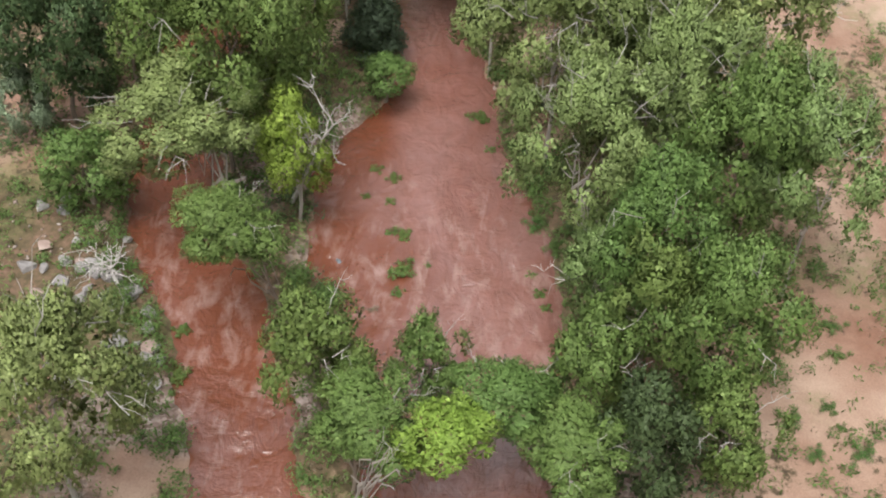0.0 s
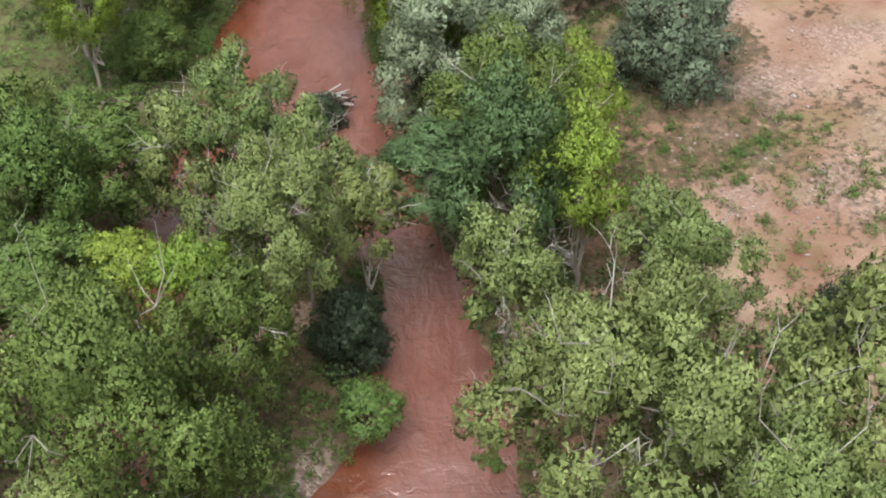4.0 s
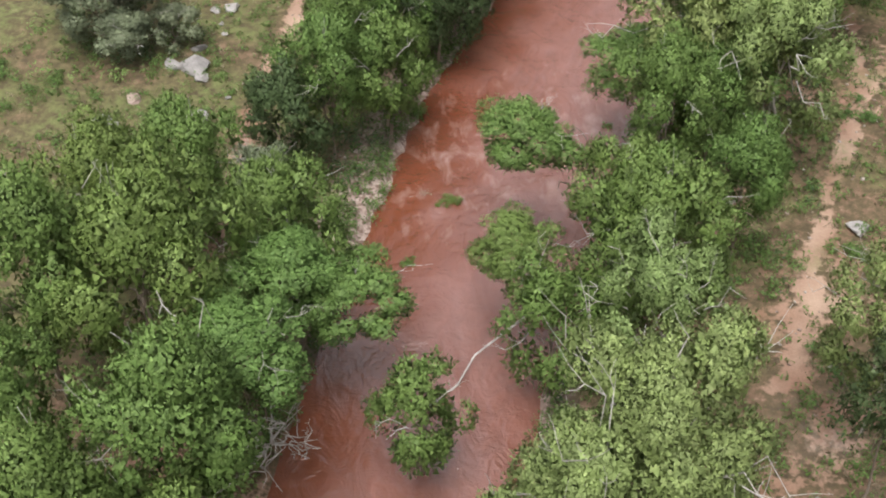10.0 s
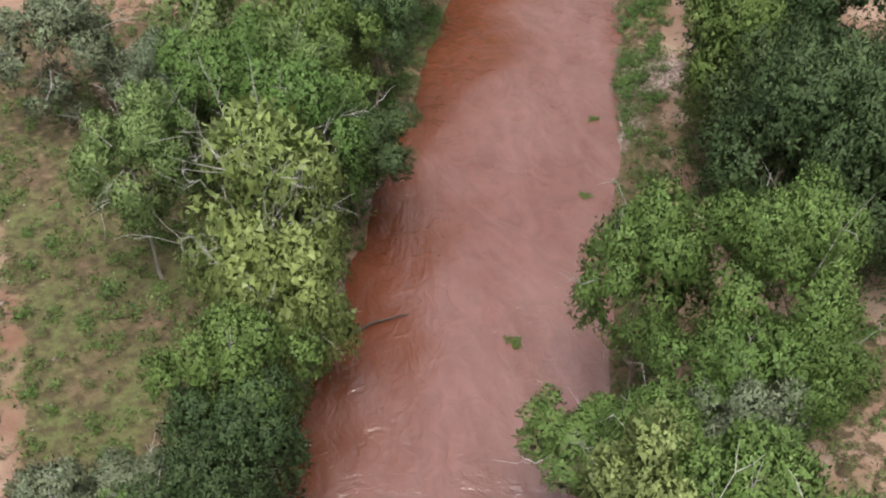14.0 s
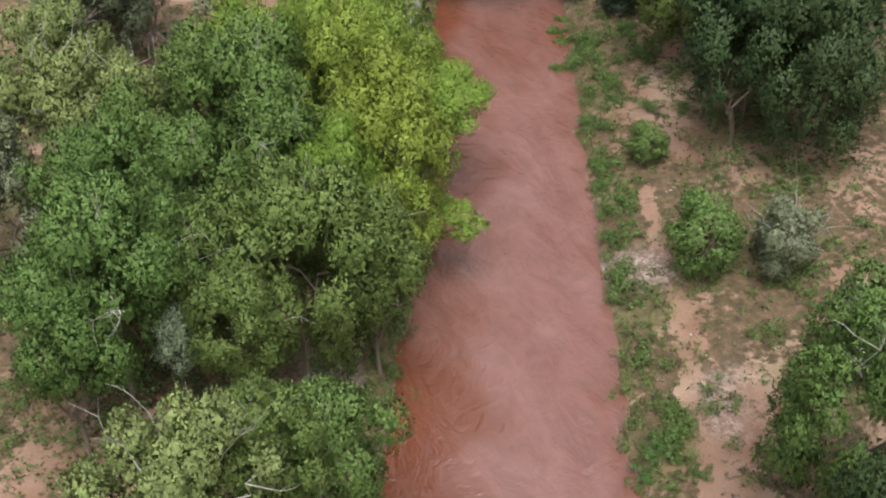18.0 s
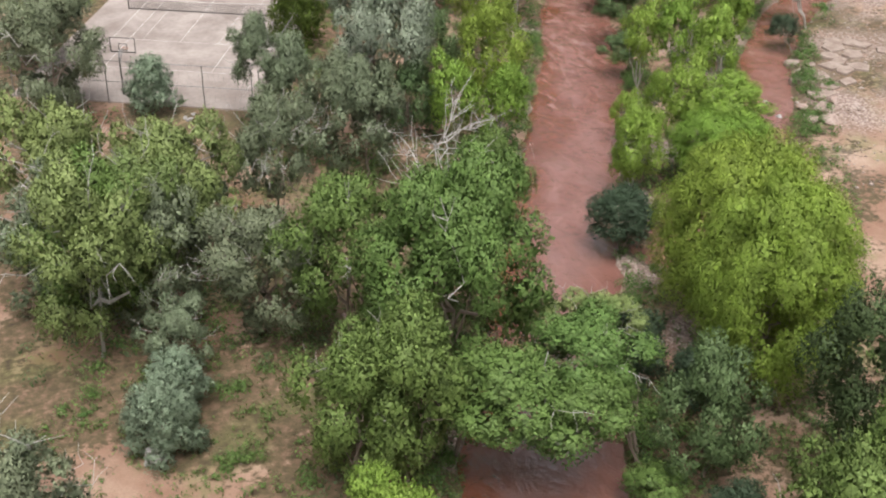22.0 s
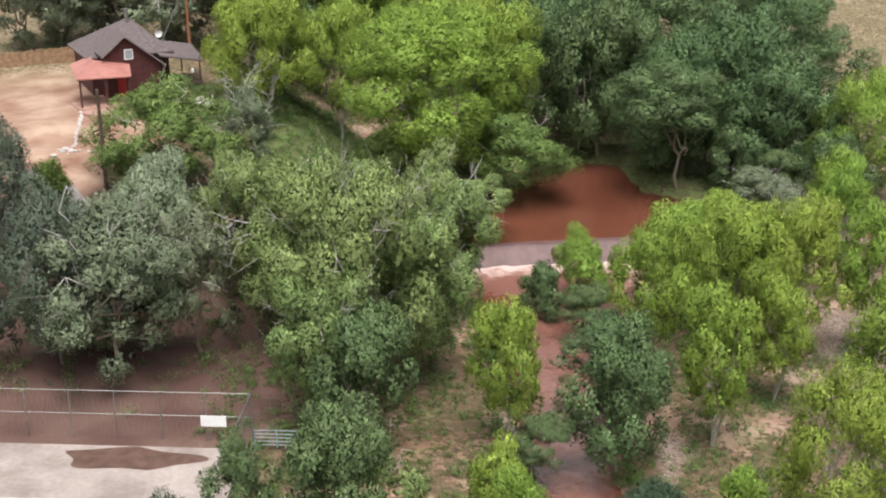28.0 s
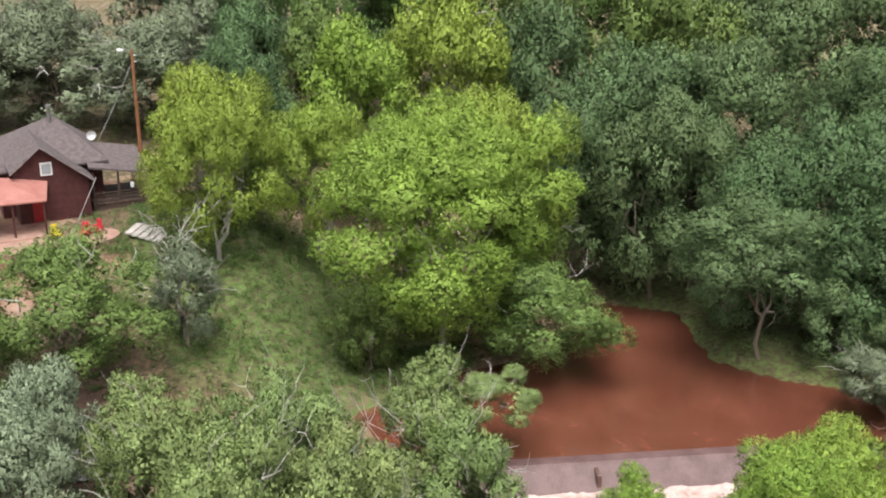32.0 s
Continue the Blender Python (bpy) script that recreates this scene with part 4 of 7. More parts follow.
tree("cw", 14.6, 167.2, 6.0, 2.7)
tree("dk", 38.9, 167.3, 6.0, 3.2)
tree("gw", 21.9, 167.5, 7.0, 2.4)
tree("cw", 6.9, 167.6, 6.0, 2.4)
tree("gw", 18.3, 168.0, 8.0, 2.7)
tree("sh", 34.4, 168.2, 1.0, 1.1)
tree("cw", 40.9, 169.1, 4.0, 2.2)
tree("gr", 2.9, 169.3, 5.0, 2.6)
tree("cw", 8.8, 169.8, 6.0, 2.3)
tree("cw", 14.8, 170.6, 7.0, 3.0)
tree("gw", 24.5, 171.3, 5.0, 2.4)
tree("gw", 20.3, 171.7, 7.0, 3.5)
tree("mg", 47.1, 172.5, 7.0, 3.3)
tree("sy", 9.6, 172.7, 6.0, 2.6)
tree("cw", 12.8, 173.1, 6.0, 2.6)
tree("sy", 6.3, 173.2, 6.0, 2.9)
tree("gw", 15.5, 174.5, 7.0, 2.5)
tree("cw", 41.2, 175.3, 6.0, 3.2)
tree("cw", 44.8, 175.6, 6.0, 4.3)
tree("gw", 19.6, 176.3, 6.0, 2.1)
tree("gw", 25.4, 179.6, 7.0, 2.6)
tree("dk", 48.1, 181.5, 6.0, 3.5)
tree("gw", 25.6, 182.3, 6.0, 2.2)
tree("jd", 41.4, 182.4, 1.5, 1.5)
tree("sy", 7.8, 182.7, 4.0, 2.5)
tree("sh", 40.0, 186.3, 0.8, 1.4)
tree("mg", 42.4, 186.5, 3.6, 2.2)
tree("gr", 11.1, 186.9, 5.0, 3.5)
tree("cw", 37.3, 187.9, 5.0, 2.5)
tree("gr", 14.0, 189.2, 4.0, 3.0)
tree("cw", 34.3, 189.3, 5.0, 3.3)
tree("cw", 38.2, 190.2, 6.0, 2.7)
tree("wi", 48.9, 191.0, 6.0, 4.3)
tree("jd", 44.9, 191.1, 1.6, 1.3)
tree("cw", 30.2, 191.2, 5.0, 3.0)
tree("cw", 28.4, 192.4, 4.0, 2.7)
tree("sy", 40.4, 193.3, 5.0, 2.2)
tree("gr", 11.3, 193.7, 4.0, 4.0)
tree("jd", 43.6, 194.4, 2.0, 1.6)
tree("wi", 50.2, 195.1, 6.0, 4.9)
tree("cw", 34.5, 196.3, 7.0, 4.3)
tree("ju", 20.7, 197.4, 1.9, 1.9, "", 2.1)
tree("ju", 21.9, 199.8, 1.7, 1.5)
tree("cw", 36.8, 201.7, 6.0, 2.6)
tree("gr", 22.6, 202.4, 2.2, 1.9)
tree("cw", 31.0, 202.2, 6.0, 2.8)
tree("gr", 27.8, 204.6, 4.0, 3.2)
tree("jd", 49.6, 206.0, 2.3, 2.2, "", 2.5)
tree("sy", 19.2, 205.8, 6.0, 3.1)
tree("gr", 22.8, 207.1, 4.0, 2.7)
tree("cw", 19.8, 208.1, 5.0, 3.2)
tree("wi", 58.4, 209.0, 4.0, 3.5)
tree("cw", 42.9, 209.6, 4.0, 2.1)
tree("sy", 22.3, 209.8, 5.0, 2.7)
tree("gr", 18.2, 210.3, 4.0, 3.3)
tree("sy", 24.4, 210.3, 6.0, 2.9)
tree("gw", 60.0, 210.9, 5.3, 2.7, "", 4.0)
tree("gw", 53.4, 211.4, 3.3, 2.0, "", 2.8)
tree("gr", 26.4, 211.9, 4.0, 1.7)
tree("gw", 57.8, 212.5, 5.3, 1.6, "", 2.4)
tree("gs", 30.7, 213.2, 6.0, 2.4)
tree("sy", 19.8, 216.2, 5.0, 3.3)
tree("gw", 47.6, 218.2, 4.3, 1.7, "", 2.6)
tree("gw", 56.9, 218.4, 2.3, 0.9, "", 1.4)
tree("gw", 64.1, 218.7, 5.3, 1.7, "", 2.6)
tree("gr", 38.1, 218.9, 4.0, 2.5)
tree("gw", 60.0, 219.3, 2.3, 1.1, "", 1.6)
tree("gw", 45.0, 220.2, 4.3, 1.6, "", 2.4)
tree("gw", 48.3, 221.5, 6.3, 2.4, "", 3.7)
tree("gr", 37.2, 221.5, 4.0, 2.3)
tree("gw", 63.1, 222.1, 5.3, 1.7, "", 2.6)
tree("gw", 60.8, 222.9, 5.3, 1.4, "", 2.1)
tree("mg", 43.0, 223.0, 3.0, 1.8)
tree("gr", -19.4, 126.3, 1.6, 1.8)
tree("gr", -16.4, 119.5, 1.2, 1.3)
tree("gr", -18.3, 118.0, 1.4, 1.6)
tree("gs", -17.0, 127.3, 1.6, 1.5)
tree("cw", -7.5, 117.0, 3.2, 1.6)
tree("mg", 35.2, 275.2, 3.6, 1.7)
tree("gr", 35.4, 223.8, 4.0, 2.5)
tree("gw", 68.6, 223.9, 5.3, 1.7, "", 2.6)
tree("gr", 33.9, 226.6, 5.0, 2.1)
tree("gw", 68.1, 227.7, 5.3, 1.5, "", 2.3)
tree("mg", 62.4, 228.4, 2.5, 1.4)
tree("sv", 41.6, 225.2, 6.8, 3.5, "", 6.6)
tree("mg", 48.1, 230.6, 3.0, 2.0)
tree("ju", 27.6, 232.3, 2.0, 1.7)
tree("gw", 81.0, 232.8, 5.3, 2.3, "", 3.4)
tree("gr", 21.6, 233.9, 5.0, 4.0)
tree("mg", 65.3, 234.1, 3.5, 2.0)
tree("gw", 52.4, 234.4, 5.3, 2.0, "", 3.0)
tree("gw", 77.2, 236.0, 6.3, 3.5, "", 5.3)
tree("gw", 71.0, 237.5, 4.3, 1.5, "", 2.3)
tree("jy", 40.6, 240.6, 3.0, 2.2, "", 3.3)
tree("gw", 59.2, 239.8, 5.3, 1.9, "", 2.9)
tree("jd", 68.6, 241.0, 3.0, 2.3)
tree("gw", 60.1, 242.6, 5.3, 1.8, "", 2.8)
tree("gw", 91.5, 243.2, 5.3, 2.7, "", 4.1)
tree("gw", 87.9, 243.3, 6.3, 3.2, "", 4.8)
tree("mg", 52.2, 244.3, 6.0, 3.0)
tree("gr", 21.6, 244.3, 4.0, 3.7)
tree("sy", 53.9, 246.3, 5.0, 2.7)
tree("jd", 44.1, 247.1, 4.0, 1.5)
tree("gw", 79.0, 249.2, 6.3, 3.0, "", 4.5)
tree("mg", 72.4, 249.7, 5.0, 3.2)
tree("mg", 67.5, 250.8, 3.0, 2.0)
tree("mg", 49.0, 251.6, 3.0, 1.9)
tree("gw", 86.2, 252.0, 5.3, 2.4, "", 3.7)
tree("gw", 97.7, 254.2, 6.3, 2.8, "", 4.3)
tree("gw", 67.3, 254.3, 6.3, 2.8, "", 4.3)
tree("mg", 74.9, 254.9, 5.0, 3.0)
tree("mg", 58.7, 257.5, 5.0, 3.1)
tree("gw", 93.0, 257.9, 6.3, 4.0, "", 5.7)
tree("gw", 89.5, 259.9, 6.3, 3.6, "", 5.4)
tree("gw", 81.7, 260.1, 6.3, 3.1, "", 4.7)
tree("gw", 110.0, 261.1, 5.3, 2.4, "", 3.7)
tree("sy", 58.4, 261.8, 6.0, 3.6)
tree("dk", 115.3, 261.9, 5.0, 4.9)
tree("mg", 80.4, 262.7, 3.0, 1.7)
tree("gw", 97.4, 263.0, 5.3, 2.1, "", 3.1)
tree("sy", 61.8, 264.1, 9.0, 5.3)
tree("gw", 94.7, 264.7, 5.3, 2.4, "", 3.6)
tree("gw", 104.3, 265.2, 6.3, 2.8, "", 4.3)
tree("gw", 89.0, 265.4, 4.3, 2.5, "", 3.8)
tree("sy", 66.9, 267.2, 6.0, 4.2)
tree("mg", 81.9, 267.4, 2.0, 2.2)
tree("gw", 75.3, 267.5, 3.0, 1.4)
tree("gd", 117.1, 268.4, 4.0, 3.8)
tree("gw", 76.7, 269.1, 2.0, 1.3)
tree("mg", 31.2, 267.6, 3.7, 2.0)
tree("gw", 92.0, 268.2, 4.5, 4.6)
tree("gd", 25.6, 272.2, 4.0, 3.7)
tree("gw", 95.8, 270.8, 4.2, 4.3)
tree("gr", 106.1, 273.4, 3.0, 2.7)
tree("sy", 60.9, 273.5, 8.0, 4.6)
tree("gw", 85.6, 273.6, 3.0, 1.8)
tree("mg", 81.6, 273.8, 2.5, 1.7)
tree("gr", 48.3, 274.8, 6.6, 6.3)
tree("sy", 67.5, 274.3, 6.5, 4.2)
tree("gd", 29.9, 274.8, 4.0, 2.7)
tree("gw", 86.1, 275.8, 4.0, 2.0)
tree("gr", 54.5, 276.2, 6.0, 3.2)
tree("jd", 83.5, 276.9, 2.0, 1.2)
tree("sy", 75.2, 277.2, 6.0, 3.2)
tree("sy", 62.5, 277.8, 6.0, 4.3)
tree("gd", 45.0, 278.2, 7.0, 4.2)
tree("gd", 39.9, 278.4, 4.0, 2.3)
tree("gr", 48.3, 279.3, 5.0, 4.6)
tree("sy", 66.5, 280.3, 6.5, 3.9)
tree("sy", 75.8, 280.9, 6.0, 3.9)
tree("gs", 109.0, 280.9, 3.0, 2.9)
tree("gw", 124.2, 282.2, 7.0, 5.4)
tree("sy", 60.3, 282.4, 6.0, 4.1)
tree("ol", 53.4, 286.0, 5.0, 3.0)
tree("gd", 38.1, 286.4, 6.0, 4.6)
tree("sy", 83.3, 288.2, 5.0, 2.6)
tree("mg", 118.5, 288.6, 7.0, 5.7)
tree("ol", 55.5, 290.4, 5.0, 2.8)
tree("mg", 106.4, 291.6, 9.0, 5.9)
tree("gd", 43.7, 293.9, 6.0, 3.9)
tree("mg", 119.0, 295.4, 9.0, 7.0)
tree("cw", 92.6, 298.2, 4.4, 5.6)
tree("jy", 49.0, 301.4, 2.0, 1.7)
tree("mg", 119.5, 301.5, 8.0, 7.9)
tree("gs", 67.8, 303.7, 4.0, 2.9)
tree("mg", 108.0, 305.8, 9.0, 6.6)
tree("gw", 94.0, 308.4, 11.0, 6.3)
tree("mg", 138.1, 310.2, 9.0, 9.0)
tree("gw", 72.9, 314.2, 7.0, 4.6)
tree("mg", 122.6, 315.7, 10.0, 8.0)
tree("gw", 83.0, 318.5, 9.0, 4.6)
tree("mg", 113.7, 319.5, 10.0, 7.9)
tree("gw", 74.2, 319.9, 7.0, 5.1)
tree("mg", 144.3, 331.1, 10.0, 8.0)
tree("mg", 113.4, 332.2, 11.0, 6.5)
tree("gw", 92.5, 332.3, 11.0, 6.7)
tree("mg", 84.7, 334.0, 5.0, 4.3)
tree("cw", 129.7, 335.7, 12.0, 7.8)
tree("gw", 103.2, 336.2, 12.0, 7.1)
tree("mg", 158.6, 340.6, 9.0, 8.1)
tree("cw", 132.2, 348.1, 12.0, 8.2)
tree("gr", 77.9, 348.2, 6.0, 7.2)
tree("cw", 94.1, 351.6, 8.0, 5.6)
tree("cw", 119.9, 356.4, 12.0, 7.5)
tree("gr", 74.1, 356.5, 5.0, 6.2)
tree("gr", 67.4, 358.0, 6.0, 7.6)
tree("cw", 160.3, 360.2, 8.0, 5.6)
tree("cw", 104.6, 361.4, 12.0, 8.1)
tree("gr", 62.9, 362.2, 5.0, 6.7)
tree("mg", 88.2, 366.1, 8.0, 6.7)
tree("gr", 69.1, 375.2, 6.0, 7.0)
tree("cw", 59.2, 302.0, 4.8, 6.1, "round bushy green tree below the yard")
tree("gr", 57.5, 360.0, 6.0, 5.5)
tree("gr", 69.0, 367.0, 6.5, 5.5)
tree("gr", 80.5, 352.5, 7.0, 4.8)
tree("mg", 84.5, 345.0, 7.5, 4.6)
tree("mg", 109.8, 296.5, 3.0, 3.0)
tree("mg", 114.5, 284.5, 2.4, 2.5)
tree("mg", 117.5, 280.0, 4.0, 3.8)
tree("gs", 111.5, 281.0, 2.0, 2.2)
tree("gw", 115.0, 276.5, 3.5, 3.0)
tree("mg", 98.0, 376.0, 8.0, 7.0)
tree("mg", 113.0, 372.0, 9.0, 7.0)
tree("cw", 128.0, 370.0, 9.0, 7.0)
tree("mg", 143.0, 352.0, 9.0, 7.0)
tree("gr", 84.0, 380.0, 7.0, 6.5)
tree("mg", 112.5, 288.5, 3.0, 3.0)
tree("mg", 107.5, 309.0, 3.5, 3.2)
tree("mg", 112.5, 297.0, 7.5, 5.5)
tree("mg", 112.0, 306.0, 9.0, 5.5)
tree("mg", 104.5, 313.0, 9.0, 5.5)
tree("mg", 118.5, 291.0, 6.5, 4.6)
tree("cw", 97.0, 308.0, 6.0, 4.2)
tree("cw", 80.5, 302.5, 3.5, 2.6)
tree("cw", 77.0, 322.0, 6.0, 3.6)
tree("mg", 79.5, 329.0, 8.0, 4.4)
tree("gw", 87.6, 303.8, 9.8, 11.2, "huge bright green cottonwood with several trunks beside the pool")


# ---- the court on its bench ----
CONCRETE = plain("stained_pink_concrete", (0.225, 0.182, 0.163), (0.37, 0.315, 0.288), 0.3, 0.85, 0.15, 0.01)
LINE_PAINT = plain("worn_white_line_paint", (0.42, 0.37, 0.345), (0.68, 0.64, 0.62), 1.6, 0.7, 0.1, 0.005)
MUD = plain("wet_red_mud", (0.085, 0.048, 0.038), (0.15, 0.09, 0.072), 1.2, 0.4, 0.2, 0.01)
STEEL = plain("weathered_galvanised_steel", (0.2, 0.19, 0.185), (0.32, 0.31, 0.3), 5.0, 0.5, 0.1, 0.005, 0.6)
DARK_STEEL = plain("dark_painted_steel", (0.04, 0.035, 0.033), (0.08, 0.07, 0.065), 5.0, 0.5, 0.1, 0.005, 0.3)
WHITE_PAINT = plain("white_paint", (0.7, 0.7, 0.69), (0.8, 0.8, 0.79), 2.0, 0.5, 0.1, 0.005)
NET_CORD = plain("black_net_cord", (0.03, 0.03, 0.03), (0.06, 0.06, 0.06), 8.0, 0.9, 0.1, 0.005)


def box(cx, cy, cz, sx, sy, sz, bevel=0.0):
    """A block of the given size round a middle, its edges taken off."""
    bm = bmesh.new()
    bmesh.ops.create_cube(bm, size=1.0, matrix=Matrix.LocRotScale((cx, cy, cz), None, (sx, sy, sz)))
    if bevel:
        bmesh.ops.bevel(bm, geom=bm.edges[:], offset=bevel, segments=1, affect="EDGES")
    return bm


def rod(points, radius, sides=6):
    return tube(points, [radius] * len(points), sides)


def thing(name, x, y, z, turn, label, category, group="", kind=""):
    root = new(name, None)
    root.empty_display_size = 0.3
    root.matrix_world = pose(x, y, z, 0, 0, turn)
    return tagged(root, label, category, group, kind)


COURT_TURN = math.degrees(math.atan2(COURT_U[1], COURT_U[0]))
COURT_Z = 1.50


def at_court(name, u, v, label, category, group="", kind=""):
    x, y = court_xy(u, v)
    return thing(name, x, y, COURT_Z, COURT_TURN, label, category, group, kind)


court = at_court("tennis_court", 0, 0, "cracked pinkish concrete tennis court with worn white lines", "tennis court")
bm = box(5.6, 0.25, -0.06, 17.8, 36.1, 0.12, 0.02)
part("slab", bm, CONCRETE, court)


def court_line(u0, v0, u1, v1, w=0.04):
    bm = box((u0 + u1) / 2, (v0 + v1) / 2, 0.003, abs(u1 - u0) + w, abs(v1 - v0) + w, 0.006)
    part("line", bm, LINE_PAINT, court)


for u in (0.0, 1.37, 9.6, 10.97):
    court_line(u, -11.885, u, 11.885)
for v in (-11.885, 11.885):
    court_line(0.06, v, 10.91, v)
for v in (-6.4, 6.4):
    court_line(1.43, v, 9.54, v)
court_line(5.485, -6.34, 5.485, 6.34)
for u in (2.435, 8.535):
    court_line(u, -6.34, u, 2.0, 0.03)

# a film of washed-in mud at the far end
rng = np.random.default_rng(3)
ring = [(7.4 + (4.2 + 0.9 * math.sin(3 * a + 1)) * math.cos(a), 16.7 + (1.35 + 0.2 * math.sin(5 * a)) * math.sin(a), 0.006) for a in np.linspace(0, 6.283, 40)[:-1]]
mud = at_court("mud_puddle", 0, 0, "wet red mud washed onto the court's far end", "mud")
part("mud_film", (ring, [tuple(range(len(ring)))]), MUD, mud)

net = at_court("tennis_net", 0, 0, "sagging black tennis net with a pale top band", "net")


def net_top(u):
    return 1.07 - 0.2 * (1 - abs((u - 5.485) / 6.4) ** 1.3)


cords = []
us = np.linspace(-0.91, 11.88, 54)
for u in us:
    cords.append(rod([(u, 0, 0.08), (u, 0, net_top(u))], 0.008, 3))
for k in range(1, 8):
    cords.append(rod([(u, 0, 0.08 + (net_top(u) - 0.08) * k / 8) for u in us[::6]], 0.008, 3))
part("net_mesh", join(cords), NET_CORD, net)
part("top_band", join([rod([(u, 0, net_top(u)) for u in us[::3]], 0.035, 4)]), LINE_PAINT, net, "pale canvas top band")
part("bottom_cord", rod([(-0.91, 0, 0.06), (11.88, 0, 0.06)], 0.03, 4), NET_CORD, net)
for u in (-0.91, 11.88):
    part("net_post", rod([(u, 0, 0), (u, 0, 1.12)], 0.045, 8), DARK_STEEL, net)


def chain_fence(name, a, b, height, posts, label, rails=(1.0, 0.5)):
    """A fence of steel posts, rails and thin wire between two court places."""
    f = at_court(name, 0, 0, label, "fence")
    for k in range(posts):
        u, v = a[0] + (b[0] - a[0]) * k / (posts - 1), a[1] + (b[1] - a[1]) * k / (posts - 1)
        part("post", rod([(u, v, -0.15), (u, v, height)], 0.04, 7), STEEL, f)
    for r in rails:
        part("rail", rod([(*a, height * r), (*b, height * r)], 0.03, 6), STEEL, f)
    wires, n = [], int(math.dist(a, b) / 0.35)
    for k in range(n):
        for s in (0, 1):
            q0, q1 = k / n, min(1, max(0, (k + (2 if s else -2)) / n))
            p0 = (a[0] + (b[0] - a[0]) * q0, a[1] + (b[1] - a[1]) * q0, 0.05)
            p1 = (a[0] + (b[0] - a[0]) * q1, a[1] + (b[1] - a[1]) * q1, height)
            wires.append(rod([p0, p1], 0.004, 3))
    part("wire_mesh", join(wires), STEEL, f)
    return f


chain_fence("fence", (-3.0, -17.85), (14.4, -17.85), 3.1, 6, "tall chain-link fence along the court's near end")
chain_fence("fence", (-2.6, 19.4), (14.6, 19.4), 3.2, 7, "tall chain-link fence behind the court's far end")
chain_fence("fence", (14.6, 19.3), (14.6, 14.8), 3.2, 3, "short return of the chain-link fence", (1.0,))
chain_fence("fence", (-4.2, -8), (-3.4, 21), 1.3, 9, "low sagging wire fence beside the court", (1.0,))
chain_fence("fence", (14.9, -17.8), (14.9, -6.0), 3.1, 4, "chain-link fence half hidden by junipers", (1.0,))

sign = at_court("sign", 12.2, 19.3, "blank white sign board wired to the fence", "sign")
part("board", box(0, -0.06, 1.35, 1.6, 0.03, 0.75, 0.005), WHITE_PAINT, sign)
for du in (-0.7, 0.7):
    part("tie", rod([(du, -0.08, 1.6), (du, 0.12, 1.6)], 0.012, 4), STEEL, sign)

hoop = at_court("basketball_hoop", 4.6, -16.6, "steel pole basketball hoop with a see-through framed backboard", "basketball hoop")
part("pole", rod([(0, 0, 0), (0, 0, 2.9), (0, 0.35, 3.3)], 0.07, 8), STEEL, hoop)
part("arm", rod([(0, 0.1, 2.4), (0, 0.85, 3.2)], 0.04, 6), STEEL, hoop)
frame_bits = [rod([(-0.9, 0.9, 2.9), (0.9, 0.9, 2.9), (0.9, 0.9, 3.95), (-0.9, 0.9, 3.95), (-0.9, 0.9, 2.9)], 0.05, 4)]
part("backboard_frame", join(frame_bits), DARK_STEEL, hoop)
part("target_square", rod([(-0.3, 0.9, 3.05), (0.3, 0.9, 3.05), (0.3, 0.9, 3.5), (-0.3, 0.9, 3.5), (-0.3, 0.9, 3.05)], 0.035, 4), DARK_STEEL, hoop)
ringpts = [(0.225 * math.cos(a), 1.18 + 0.225 * math.sin(a), 3.05) for a in np.linspace(0, 6.283, 17)]
part("rim", rod(ringpts, 0.02, 5), plain("rusty_orange_rim", (0.3, 0.1, 0.04), (0.4, 0.15, 0.06)), hoop)

BLUE_STEEL = plain("faded_blue_grey_steel", (0.16, 0.21, 0.24), (0.24, 0.3, 0.33), 4.0, 0.5)
gate = at_court("gate", 16.3, 18.4, "faded blue five-bar metal gate", "gate")
for z in (0.25, 0.5, 0.75, 1.0, 1.25):
    part("bar", rod([(-1.4, 0, z), (1.4, 0, z)], 0.035, 6), BLUE_STEEL, gate)
for du in (-1.4, 0, 1.4):
    part("upright", rod([(du, 0, 0), (du, 0, 1.3)], 0.045, 6), BLUE_STEEL, gate)

picnic = at_court("picnic_table", -6.4, 10.5, "pale blue picnic table under a small pine", "table")
PALE_BLUE = plain("pale_blue_paint", (0.4, 0.47, 0.5), (0.55, 0.6, 0.62), 3.0, 0.6)
for k in range(4):
    part("board", box(-0.36 + 0.24 * k, 0, 0.75, 0.2, 1.8, 0.04, 0.008), PALE_BLUE, picnic)
for du in (-0.8, 0.8):
    part("bench_board", box(du, 0, 0.45, 0.26, 1.8, 0.04, 0.008), PALE_BLUE, picnic)
for dv in (-0.65, 0.65):
    for s in (-1, 1):
        part("leg", rod([(0.75 * s, dv, -0.12), (0.25 * s, dv, 0.73)], 0.035, 5), PALE_BLUE, picnic)
    part("cross_bar", rod([(-0.85, dv, 0.42), (0.85, dv, 0.42)], 0.03, 5), PALE_BLUE, picnic)


# ---- the house on the slope ----
RED_WALL = plain("dark_red_board_wall", (0.055, 0.014, 0.014), (0.085, 0.024, 0.022), 2.0, 0.75, 0.2, 0.01)
ROOF = plain("brown_grey_shingles", (0.09, 0.07, 0.07), (0.14, 0.112, 0.112), 3.0, 0.9, 0.4, 0.02)
SALMON = plain("salmon_metal_roof", (0.32, 0.13, 0.105), (0.4, 0.18, 0.15), 1.0, 0.45, 0.1, 0.01)
